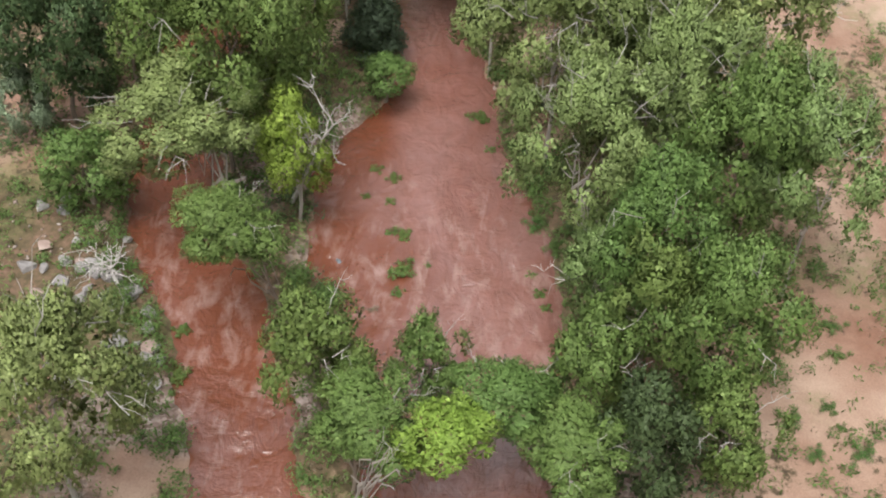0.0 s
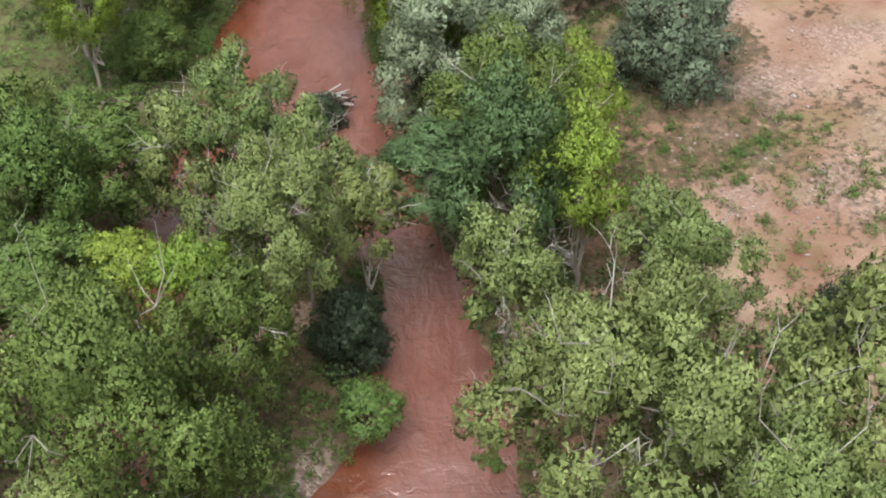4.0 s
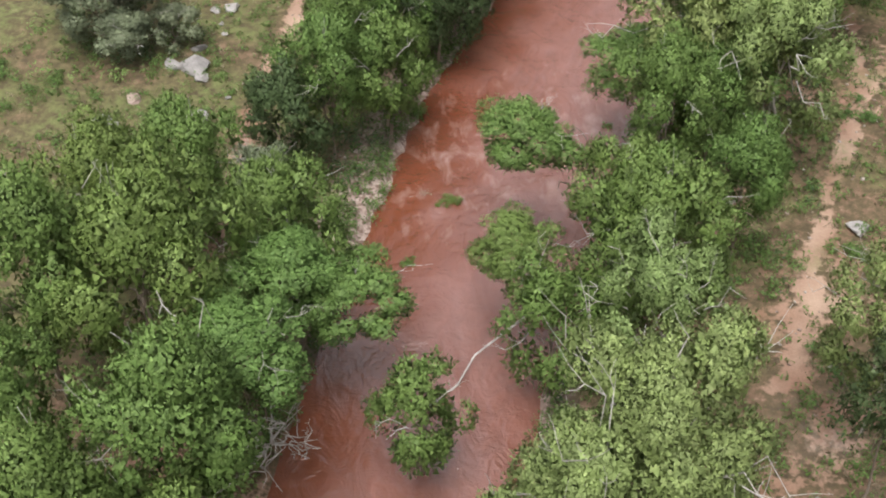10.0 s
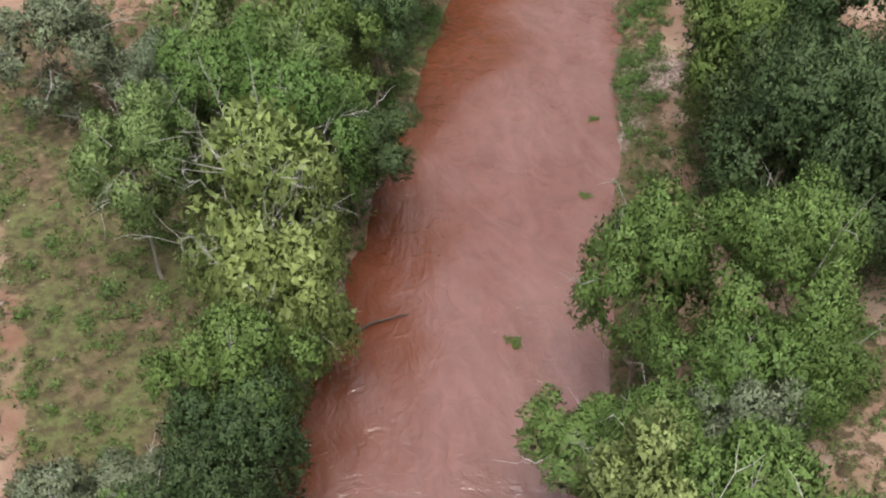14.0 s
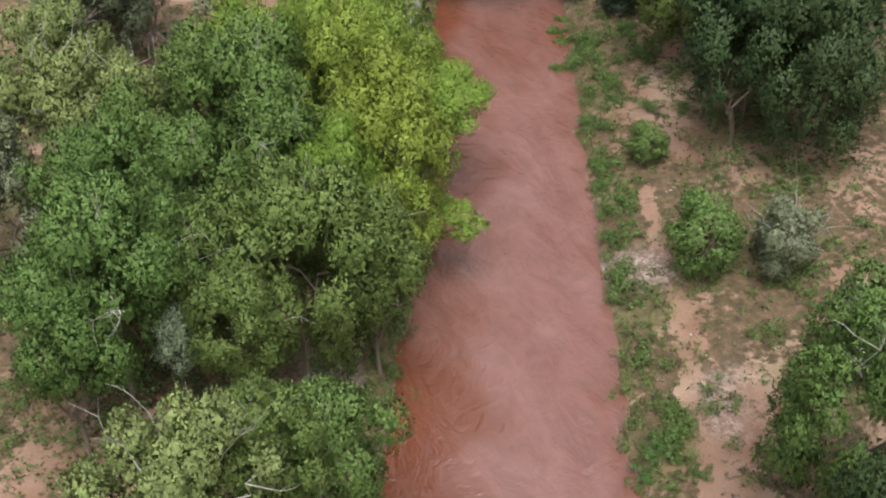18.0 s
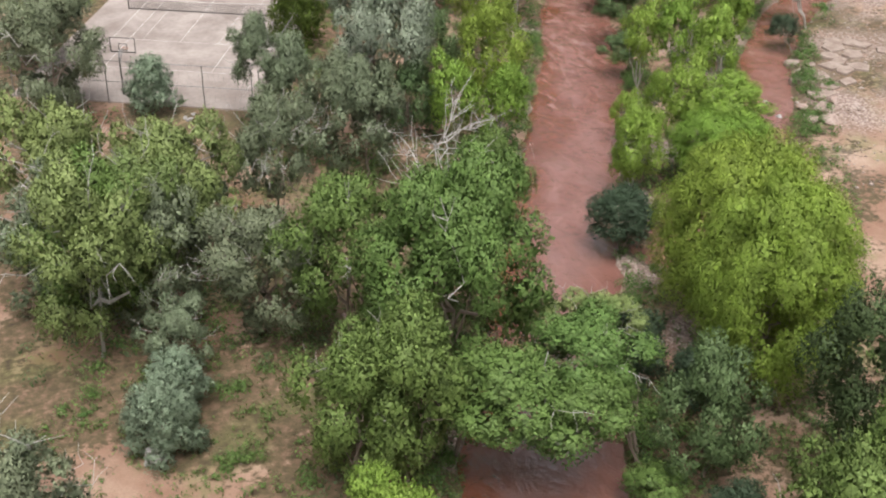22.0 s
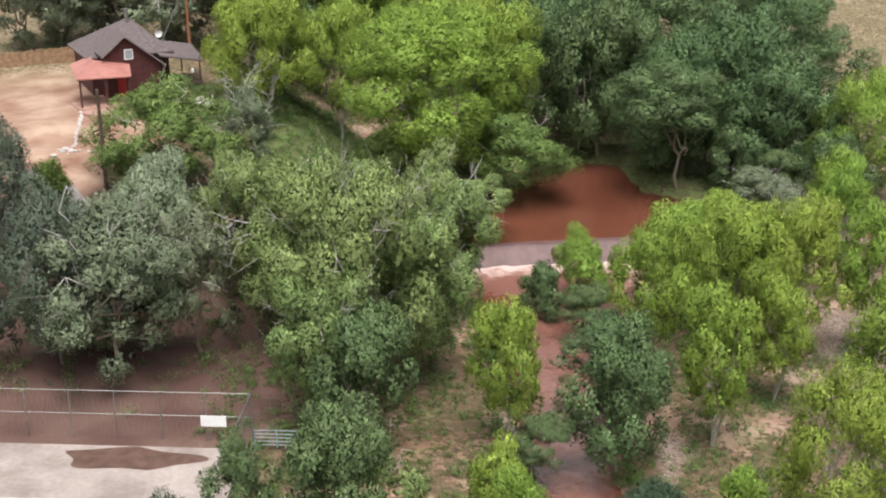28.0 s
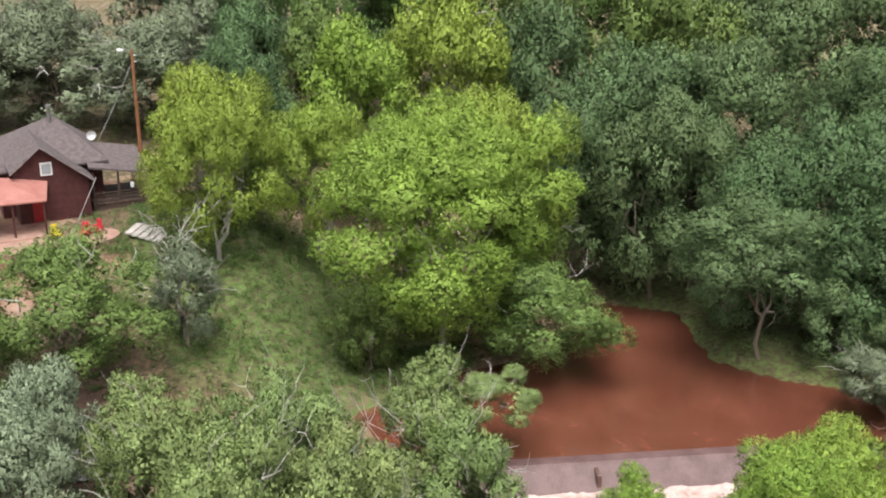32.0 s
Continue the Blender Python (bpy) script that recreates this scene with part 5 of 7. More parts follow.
TRIM = plain("grey_roof_trim", (0.2, 0.17, 0.165), (0.28, 0.24, 0.235), 3.0, 0.7)
PATIO = plain("red_sandy_patio", (0.3, 0.17, 0.13), (0.38, 0.24, 0.19), 1.0, 0.9)
GLASS_M, g_nt, g_p = mat("window_glass")
g_p.inputs["Base Color"].default_value, g_p.inputs["Roughness"].default_value = (0.35, 0.38, 0.4, 1), 0.06
g_p.inputs["Specular IOR Level"].default_value = 1.0
HX, HY, HZ = 62.0, 326.5, 9.4


def prism(profile, y0, y1):
    """A closed profile in x and z, drawn out from y0 to y1."""
    n = len(profile)
    vs = [(x, y0, z) for x, z in profile] + [(x, y1, z) for x, z in profile]
    fs = [tuple(range(n))[::-1], tuple(range(n, 2 * n))]
    fs = [tuple(range(n)), tuple(range(2 * n - 1, n - 1, -1))] + [(k, n + k, n + (k + 1) % n, (k + 1) % n) for k in range(n)]
    return vs, fs


def slab4(corners, thick):
    """A sloping roof plate: four top corners and a thickness."""
    n = len(corners)
    vs = [tuple(c) for c in corners] + [(c[0], c[1], c[2] - thick) for c in corners]
    fs = [tuple(range(n)), tuple(range(2 * n - 1, n - 1, -1))] + [(k, n + k, n + (k + 1) % n, (k + 1) % n) for k in range(n)]
    return vs, fs


house = thing("house", HX, HY, HZ, 0, "two-storey dark red house with brown shingle and salmon roofs", "house")
part("wall", prism([(-2.0, -0.6), (3.7, -0.6), (3.7, 3.35), (0.0, 6.35), (-2.0, 4.75)], 0.0, 6.0), RED_WALL, house)
part("wall", box(1.2, 7.2, 1.7, 8.4, 8.6, 4.6), RED_WALL, house)
part("roof", slab4([(0.0, -0.5, 6.62), (4.15, -0.5, 3.25), (4.15, 6.0, 3.25), (0.0, 6.0, 6.62)], 0.18), ROOF, house)
part("roof", slab4([(-2.5, -0.5, 4.62), (0.0, -0.5, 6.62), (0.0, 6.0, 6.62), (-2.5, 6.0, 4.62)], 0.18), ROOF, house)
apex = (2.3, 7.0, 7.3)
eave = [(-3.6, 2.3, 4.05), (5.9, 2.3, 4.05), (5.9, 12.0, 4.05), (-3.6, 12.0, 4.05)]
for k in range(4):
    a, b = eave[k], eave[(k + 1) % 4]
    vs = [a, b, apex, (a[0], a[1], a[2] - 0.16), (b[0], b[1], b[2] - 0.16), (apex[0], apex[1], apex[2] - 0.16)]
    part("roof", (vs, [(0, 1, 2), (5, 4, 3), (0, 3, 4, 1), (1, 4, 5, 2), (2, 5, 3, 0)]), ROOF, house)
part("barge_board", rod([(0.0, -0.52, 6.5), (4.15, -0.52, 3.15)], 0.07, 4), TRIM, house)
part("barge_board", rod([(-2.5, -0.52, 4.5), (0.0, -0.52, 6.5)], 0.07, 4), TRIM, house)
win = part("window", box(0.4, -0.03, 4.55, 0.95, 0.1, 1.1, 0.01), WHITE_PAINT, house, "small white-framed window")
part("pane", box(0.4, -0.085, 4.55, 0.72, 0.02, 0.86), GLASS_M, win)
door = part("door", box(-0.55, -0.04, 1.05, 0.85, 0.08, 2.05, 0.01), plain("bright_red_door", (0.25, 0.008, 0.012), (0.32, 0.014, 0.018), 2.0, 0.5), house, "bright red door")
part("handle", rod([(-0.25, -0.09, 1.0), (-0.25, -0.14, 1.0)], 0.03, 6), STEEL, door)
part("chimney", rod([(2.0, 6.4, 6.0), (2.0, 6.4, 8.1)], 0.16, 10), STEEL, house, "stainless steel chimney pipe")
part("chimney_cap", rod([(2.0, 6.4, 8.1), (2.0, 6.4, 8.35)], 0.26, 10), STEEL, house)
# porch
part("porch_roof", slab4([(-5.9, -3.5, 3.15), (-0.3, -3.5, 2.95), (0.4, -0.05, 3.55), (-3.3, -0.05, 4.3)], 0.12), SALMON, house, "salmon metal porch roof")
part("porch_roof", slab4([(-5.9, -3.5, 3.15), (-3.3, -0.05, 4.3), (-3.1, 2.9, 4.2), (-5.2, 2.9, 3.5)], 0.12), SALMON, house, "salmon metal porch roof")
for px, py in ((-5.5, -3.2), (-2.9, -3.2), (-0.5, -3.2)):
    part("porch_post", box(px, py, 1.4, 0.16, 0.16, 3.2, 0.01), RED_WALL, house)
part("porch_slab", box(-2.8, -1.9, 0.0, 6.4, 3.8, 0.24, 0.03), PATIO, house)
# side deck under its own roof
part("deck_roof", slab4([(4.0, 1.2, 3.9), (8.9, 1.2, 2.9), (9.2, 7.2, 3.75), (4.2, 7.2, 4.75)], 0.16), ROOF, house)
part("deck", box(6.3, 4.0, 0.5, 4.4, 5.2, 0.18, 0.02), DARK_WOOD, house)
for px in (4.3, 6.4, 8.4):
    part("deck_post", box(px, 1.5, 1.3, 0.16, 0.16, 4.0, 0.01), DARK_WOOD, house)
for z in (0.95, 1.2, 1.45):
    part("deck_rail", rod([(4.2, 1.42, z), (8.5, 1.42, z), (8.5, 6.5, z)], 0.05, 4), DARK_WOOD, house)
part("deck_skirt", box(6.3, 1.5, 0.2, 4.3, 0.06, 0.8), DARK_WOOD, house)
part("lantern", rod([(7.5, 1.3, 1.7), (7.5, 1.3, 2.1)], 0.16, 8), WHITE_PAINT, house)
dish = part("satellite_dish", ([(5.3 + 0.42 * math.cos(a) * q, 6.2 - 0.12 * q * q, 5.35 + 0.42 * math.sin(a) * q) for q in (1.0, 0.5) for a in np.linspace(0, 6.283, 13)[:-1]] + [(5.3, 6.22, 5.35)], [(k, (k + 1) % 12, 12 + (k + 1) % 12, 12 + k) for k in range(12)] + [(12 + k, 12 + (k + 1) % 12, 24) for k in range(12)]), WHITE_PAINT, house, "white satellite dish")
part("dish_mast", rod([(5.3, 6.3, 3.7), (5.3, 6.3, 5.35)], 0.03, 5), STEEL, dish)

patio = thing("patio", 61.5, 321.5, ground_z(61.5, 322.0) + 0.05, 0, "rounded red sandy patio edged with white stones", "patio", kind="structure")
edge = [(5.4 * math.cos(a), 2.6 * math.sin(a)) for a in np.linspace(0, 6.283, 41)[:-1]]
part("surface", ([(x, y, 0.15) for x, y in edge] + [(x, y, -0.8) for x, y in edge], [tuple(range(40))] + [(k, 40 + k, 40 + (k + 1) % 40, (k + 1) % 40) for k in range(40)]), PATIO, patio)

steps = thing("stone_steps", 68.0, 321.2, ground_z(68.0, 321.0) - 0.1, -35, "pale curved stone steps down the grass", "steps")
for k in range(5):
    part("step", box(0.55 * k, 0, 0.55 - 0.15 * k, 0.6, 2.4, 0.18, 0.03), plain("pale_step_stone", (0.4, 0.36, 0.33), (0.52, 0.48, 0.45)) if k == 0 else bpy.data.materials["pale_step_stone"], steps)


def garden_chair(x, y, turn, colour, word):
    c = thing("garden_chair", x, y, ground_z(x, y) + 0.2, turn, f"{word} slatted garden chair on the patio", "chair", "garden chairs")
    m = bpy.data.materials.get(f"{word}_chair_paint") or plain(f"{word}_chair_paint", colour, tuple(q * 1.25 for q in colour), 3.0, 0.5)
    part("seat", box(0, 0, 0.38, 0.55, 0.55, 0.05, 0.01), m, c)
    part("backrest", box(0, 0.32, 0.75, 0.55, 0.06, 0.8, 0.02), m, c)
    for sx in (-0.33, 0.33):
        part("arm", box(sx, 0.02, 0.6, 0.12, 0.7, 0.04, 0.01), m, c)
        part("leg", box(sx, -0.24, 0.28, 0.08, 0.08, 0.6), m, c)
        part("leg", box(sx, 0.26, 0.28, 0.08, 0.08, 0.6), m, c)


garden_chair(62.0, 321.9, 20, (0.6, 0.5, 0.03), "yellow")
garden_chair(64.2, 321.6, -30, (0.5, 0.03, 0.05), "red")
garden_chair(65.2, 321.9, -60, (0.5, 0.03, 0.05), "red")

# ---- poles and wires ----
POLE_WOOD = plain("orange_brown_pole_wood", (0.2, 0.08, 0.035), (0.3, 0.13, 0.06), 2.0, 0.85, 0.3, 0.02)


def utility_pole(x, y, top, material, label, arm=True):
    z = ground_z(x, y)
    p = thing("utility_pole", x, y, z, -20, label, "utility pole")
    part("pole", tube([(0, 0, -0.3), (0, 0, (top - z) / 2), (0, 0, top - z)], [0.2, 0.17, 0.14], 9), material, p)
    if arm:
        part("lamp_arm", rod([(0, 0, top - z - 0.25), (-0.9, -0.2, top - z + 0.1)], 0.04, 6), STEEL, p)
        part("lamp_head", box(-1.05, -0.25, top - z + 0.05, 0.6, 0.3, 0.25, 0.05), WHITE_PAINT, p, "white lamp head")
        for dz in (0.5, 1.1):
            part("insulator", rod([(0.1, 0, top - z - dz), (0.4, 0, top - z - dz)], 0.05, 6), WHITE_PAINT, p)
    return p


utility_pole(73.6, 343.0, 19.9, POLE_WOOD, "orange-brown wooden utility pole with a white lamp")
utility_pole(54.2, 303.7, 15.5, DARK_WOOD, "slim dark wooden pole beside the yard", False)


def wire(a, b, sag, label):
    pts = []
    for k in range(13):
        q = k / 12
        p = Vector(a).lerp(Vector(b), q)
        pts.append((p.x, p.y, p.z - sag * 4 * q * (1 - q)))
    w = part("wire", rod(pts, 0.03, 4), STEEL)
    tagged(w, label, "wire")


wire((73.9, 343, 19.4), (150, 372, 17.5), 1.2, "thin power line strung from the wooden pole")
wire((73.9, 343, 18.8), (150, 371, 16.7), 1.2, "thin power line strung from the wooden pole")
wire((73.4, 343, 18.5), (67.4, 332.8, 13.4), 0.25, "service wire running down to the house roof")
wire((66.2, 325.8, 12.9), (62.9, 320.8, 9.6), 0.02, "taut guy wire slanting to the patio")

# ---- board fence behind the yard ----
FENCE_WOOD = plain("brown_fence_boards", (0.2, 0.11, 0.06), (0.34, 0.21, 0.13), 2.0, 0.9)
yard_fence = thing("board_fence", 59.5, 349.0, ground_z(59.5, 349.0), 0, "rough brown upright-board fence", "fence")
rng = np.random.default_rng(8)
for k in range(70):
    part("board", box(-14 + 0.28 * k, 0, 0.85 + rng.uniform(-0.1, 0.12), 0.24, 0.04, 1.9), FENCE_WOOD, yard_fence)

# ---- weir ----
WEIR = plain("silt_stained_concrete", (0.1, 0.054, 0.051), (0.15, 0.09, 0.086), 0.8, 0.6, 0.3, 0.03)
weir = thing("weir", 88.9, 284.9, 0, math.degrees(math.atan2(-6.5, 18.5)), "low silt-stained concrete weir across the creek", "weir")
part("wall", prism([(-0.9, -1.0), (2.0, -1.0), (2.0, -0.05), (1.0, 0.75), (0.35, 1.3), (0.1, 1.44), (-0.75, 1.45), (-0.9, 1.2)], -11.5, 11.5), WEIR, weir)
weir.children[0].matrix_local = Matrix.Rotation(-math.pi / 2, 4, "Z")
part("buttress", box(0.3, -0.95, 0.55, 0.3, 1.2, 1.3, 0.04), MUD, weir, "red-stained post on the face")
FOAM, f_nt, f_p = mat("churned_silty_foam")
f_at = f_nt.nodes.new("ShaderNodeAttribute")
f_at.attribute_name = "churn"
f_n = noise_node(f_nt, 0.9, 6.0, 0.68)
f_n.inputs["Distortion"].default_value = 1.0
f_add = f_nt.nodes.new("ShaderNodeMath")
f_add.operation = "ADD"
f_nt.links.new(f_n.outputs["Fac"], f_add.inputs[0])
f_nt.links.new(f_at.outputs["Fac"], f_add.inputs[1])
f_r = ramp_node(f_nt, f_add.outputs[0], [(0.62, (0.2, 0.085, 0.064)), (0.8, (0.4, 0.25, 0.215)), (1.0, (0.62, 0.48, 0.44))])
f_nt.links.new(f_r.outputs["Color"], f_p.inputs["Base Color"])
f_p.inputs["Roughness"].default_value = 0.45
bump_node(f_nt, f_p, f_n.outputs["Fac"], 0.6, 0.12)


def foam_z(X, Y):
    p, q = below_weir(X, Y)
    return 0.16 + (0.1 * wobble(X, Y, 1.1, 2.0) + 0.08 * wobble(X, Y, 2.3, 6.0)) * np.exp(-np.clip(-q - 2, 0, None) / 4.0) - 0.035 * np.clip(-q - 3.5, 0, 11)


def below_weir(X, Y):
    a = math.atan2(-6.5, 18.5)
    p = (X - 88.9) * math.cos(a) + (Y - 284.9) * math.sin(a)
    q = -(X - 88.9) * math.sin(a) + (Y - 284.9) * math.cos(a)
    return p, q


def foam_keep(X, Y):
    p, q = below_weir(X, Y)
    return (q < -1.3) & (q > -14.0) & (np.abs(p) < 10.5) & (wet(X, Y) < 0.3)


foam = sheet("foam", np.arange(74, 101, 0.3), np.arange(262, 290, 0.3), foam_z, FOAM, foam_keep)
tagged(foam, "churned silty white foam below the weir", "foam", kind="stuff")
fx = np.empty(len(foam.data.vertices) * 3)
foam.data.vertices.foreach_get("co", fx)
fx = fx.reshape(-1, 3)
fp, fq = below_weir(fx[:, 0], fx[:, 1])
churn = 0.48 * np.exp(-np.clip(-fq - 2.0, 0, None) / (2.4 + 4.2 * smooth((fp - 1.0) / 4.0))) - 0.12 * smooth((-fq - 3.0) / 5.0)
foam.data.attributes.new("churn", "FLOAT", "POINT").data.foreach_set("value", churn.astype(np.float32))


# ---- rocks, reeds, weeds and dead wood ----
PALE_ROCK = plain("pale_sandstone", (0.27, 0.25, 0.24), (0.4, 0.38, 0.365), 1.5, 0.9, 0.5, 0.05)
GREY_ROCK = plain("grey_rock", (0.2, 0.185, 0.18), (0.33, 0.31, 0.3), 1.5, 0.9, 0.5, 0.05)
PINK_ROCK = plain("pinkish_sandstone", (0.28, 0.2, 0.17), (0.4, 0.31, 0.27), 1.5, 0.9, 0.5, 0.05)
BLUE_ROCK = plain("wet_blue_grey_rock", (0.1, 0.12, 0.14), (0.2, 0.23, 0.26), 1.5, 0.5, 0.4, 0.05)
ROCK_WORDS = {"pale_sandstone": "pale weathered sandstone boulder on the ground", "grey_rock": "rough grey boulder beside the creek",
              "pinkish_sandstone": "flat pinkish sandstone block", "wet_blue_grey_rock": "wet blue-grey rock in the shallows"}
rock_count = 0


def boulder(x, y, r, material):
    """One angular boulder, half sunk in its ground."""
    global rock_count
    rock_count += 1
    rng = np.random.default_rng(900 + rock_count)
    bm = bmesh.new()
    bmesh.ops.create_icosphere(bm, subdivisions=2, radius=1.0)
    cuts = [(Vector(rng.normal(0, 1, 3)).normalized(), rng.uniform(0.4, 0.75)) for _ in range(9)]
    for v in bm.verts:
        for n, d in cuts:
            k = v.co.dot(n)
            if k > d:
                v.co -= n * (k - d)
        v.co *= 1 + rng.normal(0, 0.03)
    flat = 0.45 if material == PINK_ROCK else 0.62
    bm.transform(Matrix.Diagonal((r * 1.1, r * rng.uniform(0.7, 1.0), r * flat, 1)))
    z = max(ground_z(x, y), -0.1)
    ob = part("boulder", bm, material)
    ob.matrix_world = pose(x, y, z + r * 0.2, 0, 0, rng.uniform(0, 360))
    tagged(ob, ROCK_WORDS[material.name], "boulder", "boulders")


REED = {}


def reeds(x, y, r, dry=False):
    """A clump of reeds standing in the water."""
    key = (dry, int(x * 7) % 2)
    if key not in REED:
        rng = np.random.default_rng(40 + key[1] + 5 * dry)
        cs = rng.normal(0, 0.45, (12, 3)) * np.array([1, 1, 0]) + np.array([0, 0, 0.25])
        v, f = leaves(rng, cs, np.full(12, 0.3), 520 if not dry else 200, 0.3, 4.0, 0.0, 2.5, 0.05)
        REED[key] = leaf_mesh("foliage", v, f, LEAF["dg" if dry else "gs"])
    root = thing("reed_clump", x, y, max(ground_z(x, y), -0.05), random.uniform(0, 360), "brown drowned reeds in the muddy current" if dry else "green reed clump bent in the muddy current", "reeds")
    b = new("foliage", REED[key])
    b.parent = root
    b.scale = (r, r, r * 0.9)


WEED = []


def weed_bush(x, y, r):
    """A low leafy weed on the open ground."""
    if not WEED:
        for k in range(3):
            rng = np.random.default_rng(60 + k)
            cs = rng.normal(0, 0.42, (14, 3)) * np.array([1, 1, 0.35]) + np.array([0, 0, 0.3])
            v, f = leaves(rng, cs, np.full(14, 0.32), 1500, 0.1, 1.6, 0.0, 0.6, 0.2)
            stalks = []
            for _ in range(5):
                tv, tf = tube(bent(rng, (0, 0, -0.1), rng.normal(0, 0.35, 3) * np.array([1, 1, 0]) + np.array([0, 0, 0.5]), 4, 0.03), [0.03, 0.025, 0.02, 0.01], 4)
                me = bpy.data.meshes.new("stem")
                me.from_pydata(tv, [], tf)
                me.materials.append(BARK)
                stalks.append(me)
            WEED.append((leaf_mesh("foliage", v, f, LEAF["we"]), stalks))
    root = thing("weed_bush", x, y, ground_z(x, y), random.uniform(0, 360), "low bright green weed bush on sandy ground", "bush")
    me, stalks = WEED[int(x * 5) % 3]
    b = new("foliage", me)
    b.parent = root
    b.scale = (r, r, r * 0.85)
    for stalk in stalks:
        s = new("stem", stalk)
        s.parent = root
        s.scale = (r, r, r)


def dead_tree(x, y, height, spread, label, lean=(0.0, 0.0), seed=1, base=None, twigs=6):
    """A bare bleached tree with branching limbs and twigs."""
    rng = np.random.default_rng(seed)
    root = thing("dead_tree", x, y, ground_z(x, y) if base is None else base, 0, label, "dead tree")
    top = (lean[0], lean[1], height * 0.75)
    tr = bent(rng, (0, 0, -0.2), top, 6, 0.12)
    part("trunk", tube(tr, [0.12, 0.1, 0.085, 0.07, 0.05, 0.025], 7), GREY_TWIG if seed % 2 else DEAD_WOOD, root)
    for i in range(8):
        k = rng.integers(2, 6)
        a = 2.4 * i
        tip = np.array(tr[k]) + np.array([spread * rng.uniform(0.5, 1) * math.cos(a), spread * rng.uniform(0.5, 1) * math.sin(a), height * rng.uniform(0.05, 0.3)])
        lb = bent(rng, tr[k], tip, 5, 0.12 * spread * 0.4)
        bits = [tube(lb, [0.04, 0.033, 0.026, 0.019, 0.01], 5)]
        for _ in range(twigs):
            q = rng.integers(1, 5)
            d = (tip - np.array(tr[k])) * 0.35 + rng.normal(0, 0.25 * spread, 3)
            tw = bent(rng, lb[q], np.array(lb[q]) + d, 4, 0.06)
            bits.append(tube(tw, [0.02, 0.016, 0.012, 0.007], 4))
            bits.append(tube(bent(rng, tw[2], np.array(tw[2]) + rng.normal(0, 0.12 * spread, 3), 3, 0.03), [0.016, 0.012, 0.008], 3))
        part("limb", join(bits), GREY_TWIG if seed % 2 else DEAD_WOOD, root)
    return root


def log(points, r0, r1, label, material=None, name="log"):
    ob = part(name, tube(points, list(np.linspace(r0, r1, len(points))), 8), material or DARK_WOOD)
    tagged(ob, label, name)
    return ob


dead_tree(22.4, 177.2, 12.0, 1.5, "bleached bare tree leaning over the creek", (2.6, -2.2), 3)
dead_tree(39.4, 208.6, 9.5, 3.2, "fallen grey bare tree among green cottonwoods", (-0.6, 0.2), 4, None, 13)
dead_tree(67.5, 304.6, 9.5, 2.4, "bare grey tree top above a thinning juniper", (0.2, 0.1), 14)
dead_tree(19.6, 210.4, 11.5, 3.0, "big bleached bare limb standing above junipers", (-0.8, 0.4), 6, None, 3)
dead_tree(-7.6, 42.0, 7.5, 1.2, "thin bleached brush leaning over the island", (2.4, -1.4), 7, 0.2)
dead_tree(-13.4, 36.5, 1.2, 1.3, "flattened bleached driftwood on grey rocks", (-1.2, 0.2), 8, 0.5)
dead_tree(-9.6, 92.5, 3.6, 2.0, "bare twiggy branches hanging over the water", (1.6, -0.6), 9)
dead_tree(4.5, 58.0, 6.0, 2.6, "bare bleached branches reaching over the creek", (-2.2, -0.8), 11)
dead_tree(-15.2, 88.0, 9.0, 2.2, "bleached bare forked branches in the cottonwoods", (0.4, -0.4), 12)
log([(30.4, 194.6, 2.6), (30.0, 196.0, 4.4), (29.4, 197.3, 6.2)], 0.3, 0.1, "broken dark dead trunk leaning in the thicket", None)
log([(16.4, 172.0, 3.0), (17.6, 172.4, 3.3), (19.0, 172.8, 3.4)], 0.26, 0.2, "thick dark fallen trunk lying across limbs", None)
log([(-12.1, 71.6, 0.05), (-11.6, 72.6, 0.25), (-11.4, 73.3, 0.45)], 0.12, 0.06, "dark stick poking out of the water")
log([(-9.0, 70.0, 0.02), (-8.8, 70.7, 0.15), (-8.7, 71.1, 0.3)], 0.09, 0.05, "dark stick poking out of the water")
log([(2.6, 129.4, 0.08), (4.6, 130.3, 0.15), (6.2, 130.5, 0.12)], 0.08, 0.03, "dark log stranded in the riffle")
log([(-3.0, 95.6, 0.05), (-1.9, 96.6, 0.12), (-1.2, 97.9, 0.4), (0.2, 98.9, 0.9), (1.6, 99.6, 1.6)], 0.02, 0.06, "bare grey branch trailing in the water", GREY_TWIG)
rng = np.random.default_rng(21)
drift = thing("driftwood_pile", -6.5, 69.8, 0.1, 0, "pile of pale driftwood sticks caught on a bush", "driftwood")
for k in range(26):
    a = rng.normal(0.25, 0.35)
    c = rng.normal(0, 0.5, 2) * np.array([1.0, 0.35])
    half_l = rng.uniform(0.5, 1.1)
    part("stick", rod([(c[0] - half_l * math.cos(a), c[1] - half_l * math.sin(a), rng.uniform(0.2, 0.7)), (c[0] + half_l * math.cos(a), c[1] + half_l * math.sin(a), rng.uniform(0.2, 0.7))], rng.uniform(0.025, 0.05), 5), DEAD_WOOD if k % 3 else DARK_WOOD, drift)
pile = thing("driftwood_pile", -17.9, 75.3, ground_z(-17.9, 75.3), 40, "bleached heap of broken sticks on the bank", "driftwood")
for k in range(14):
    a = rng.normal(0.8, 0.3)
    part("stick", rod([(rng.normal(0, 0.3) - math.cos(a), rng.normal(0, 0.3) - math.sin(a), 0.15), (rng.normal(0, 0.3) + math.cos(a), rng.normal(0, 0.3) + math.sin(a), rng.uniform(0.1, 0.4))], 0.05, 5), DEAD_WOOD, pile)


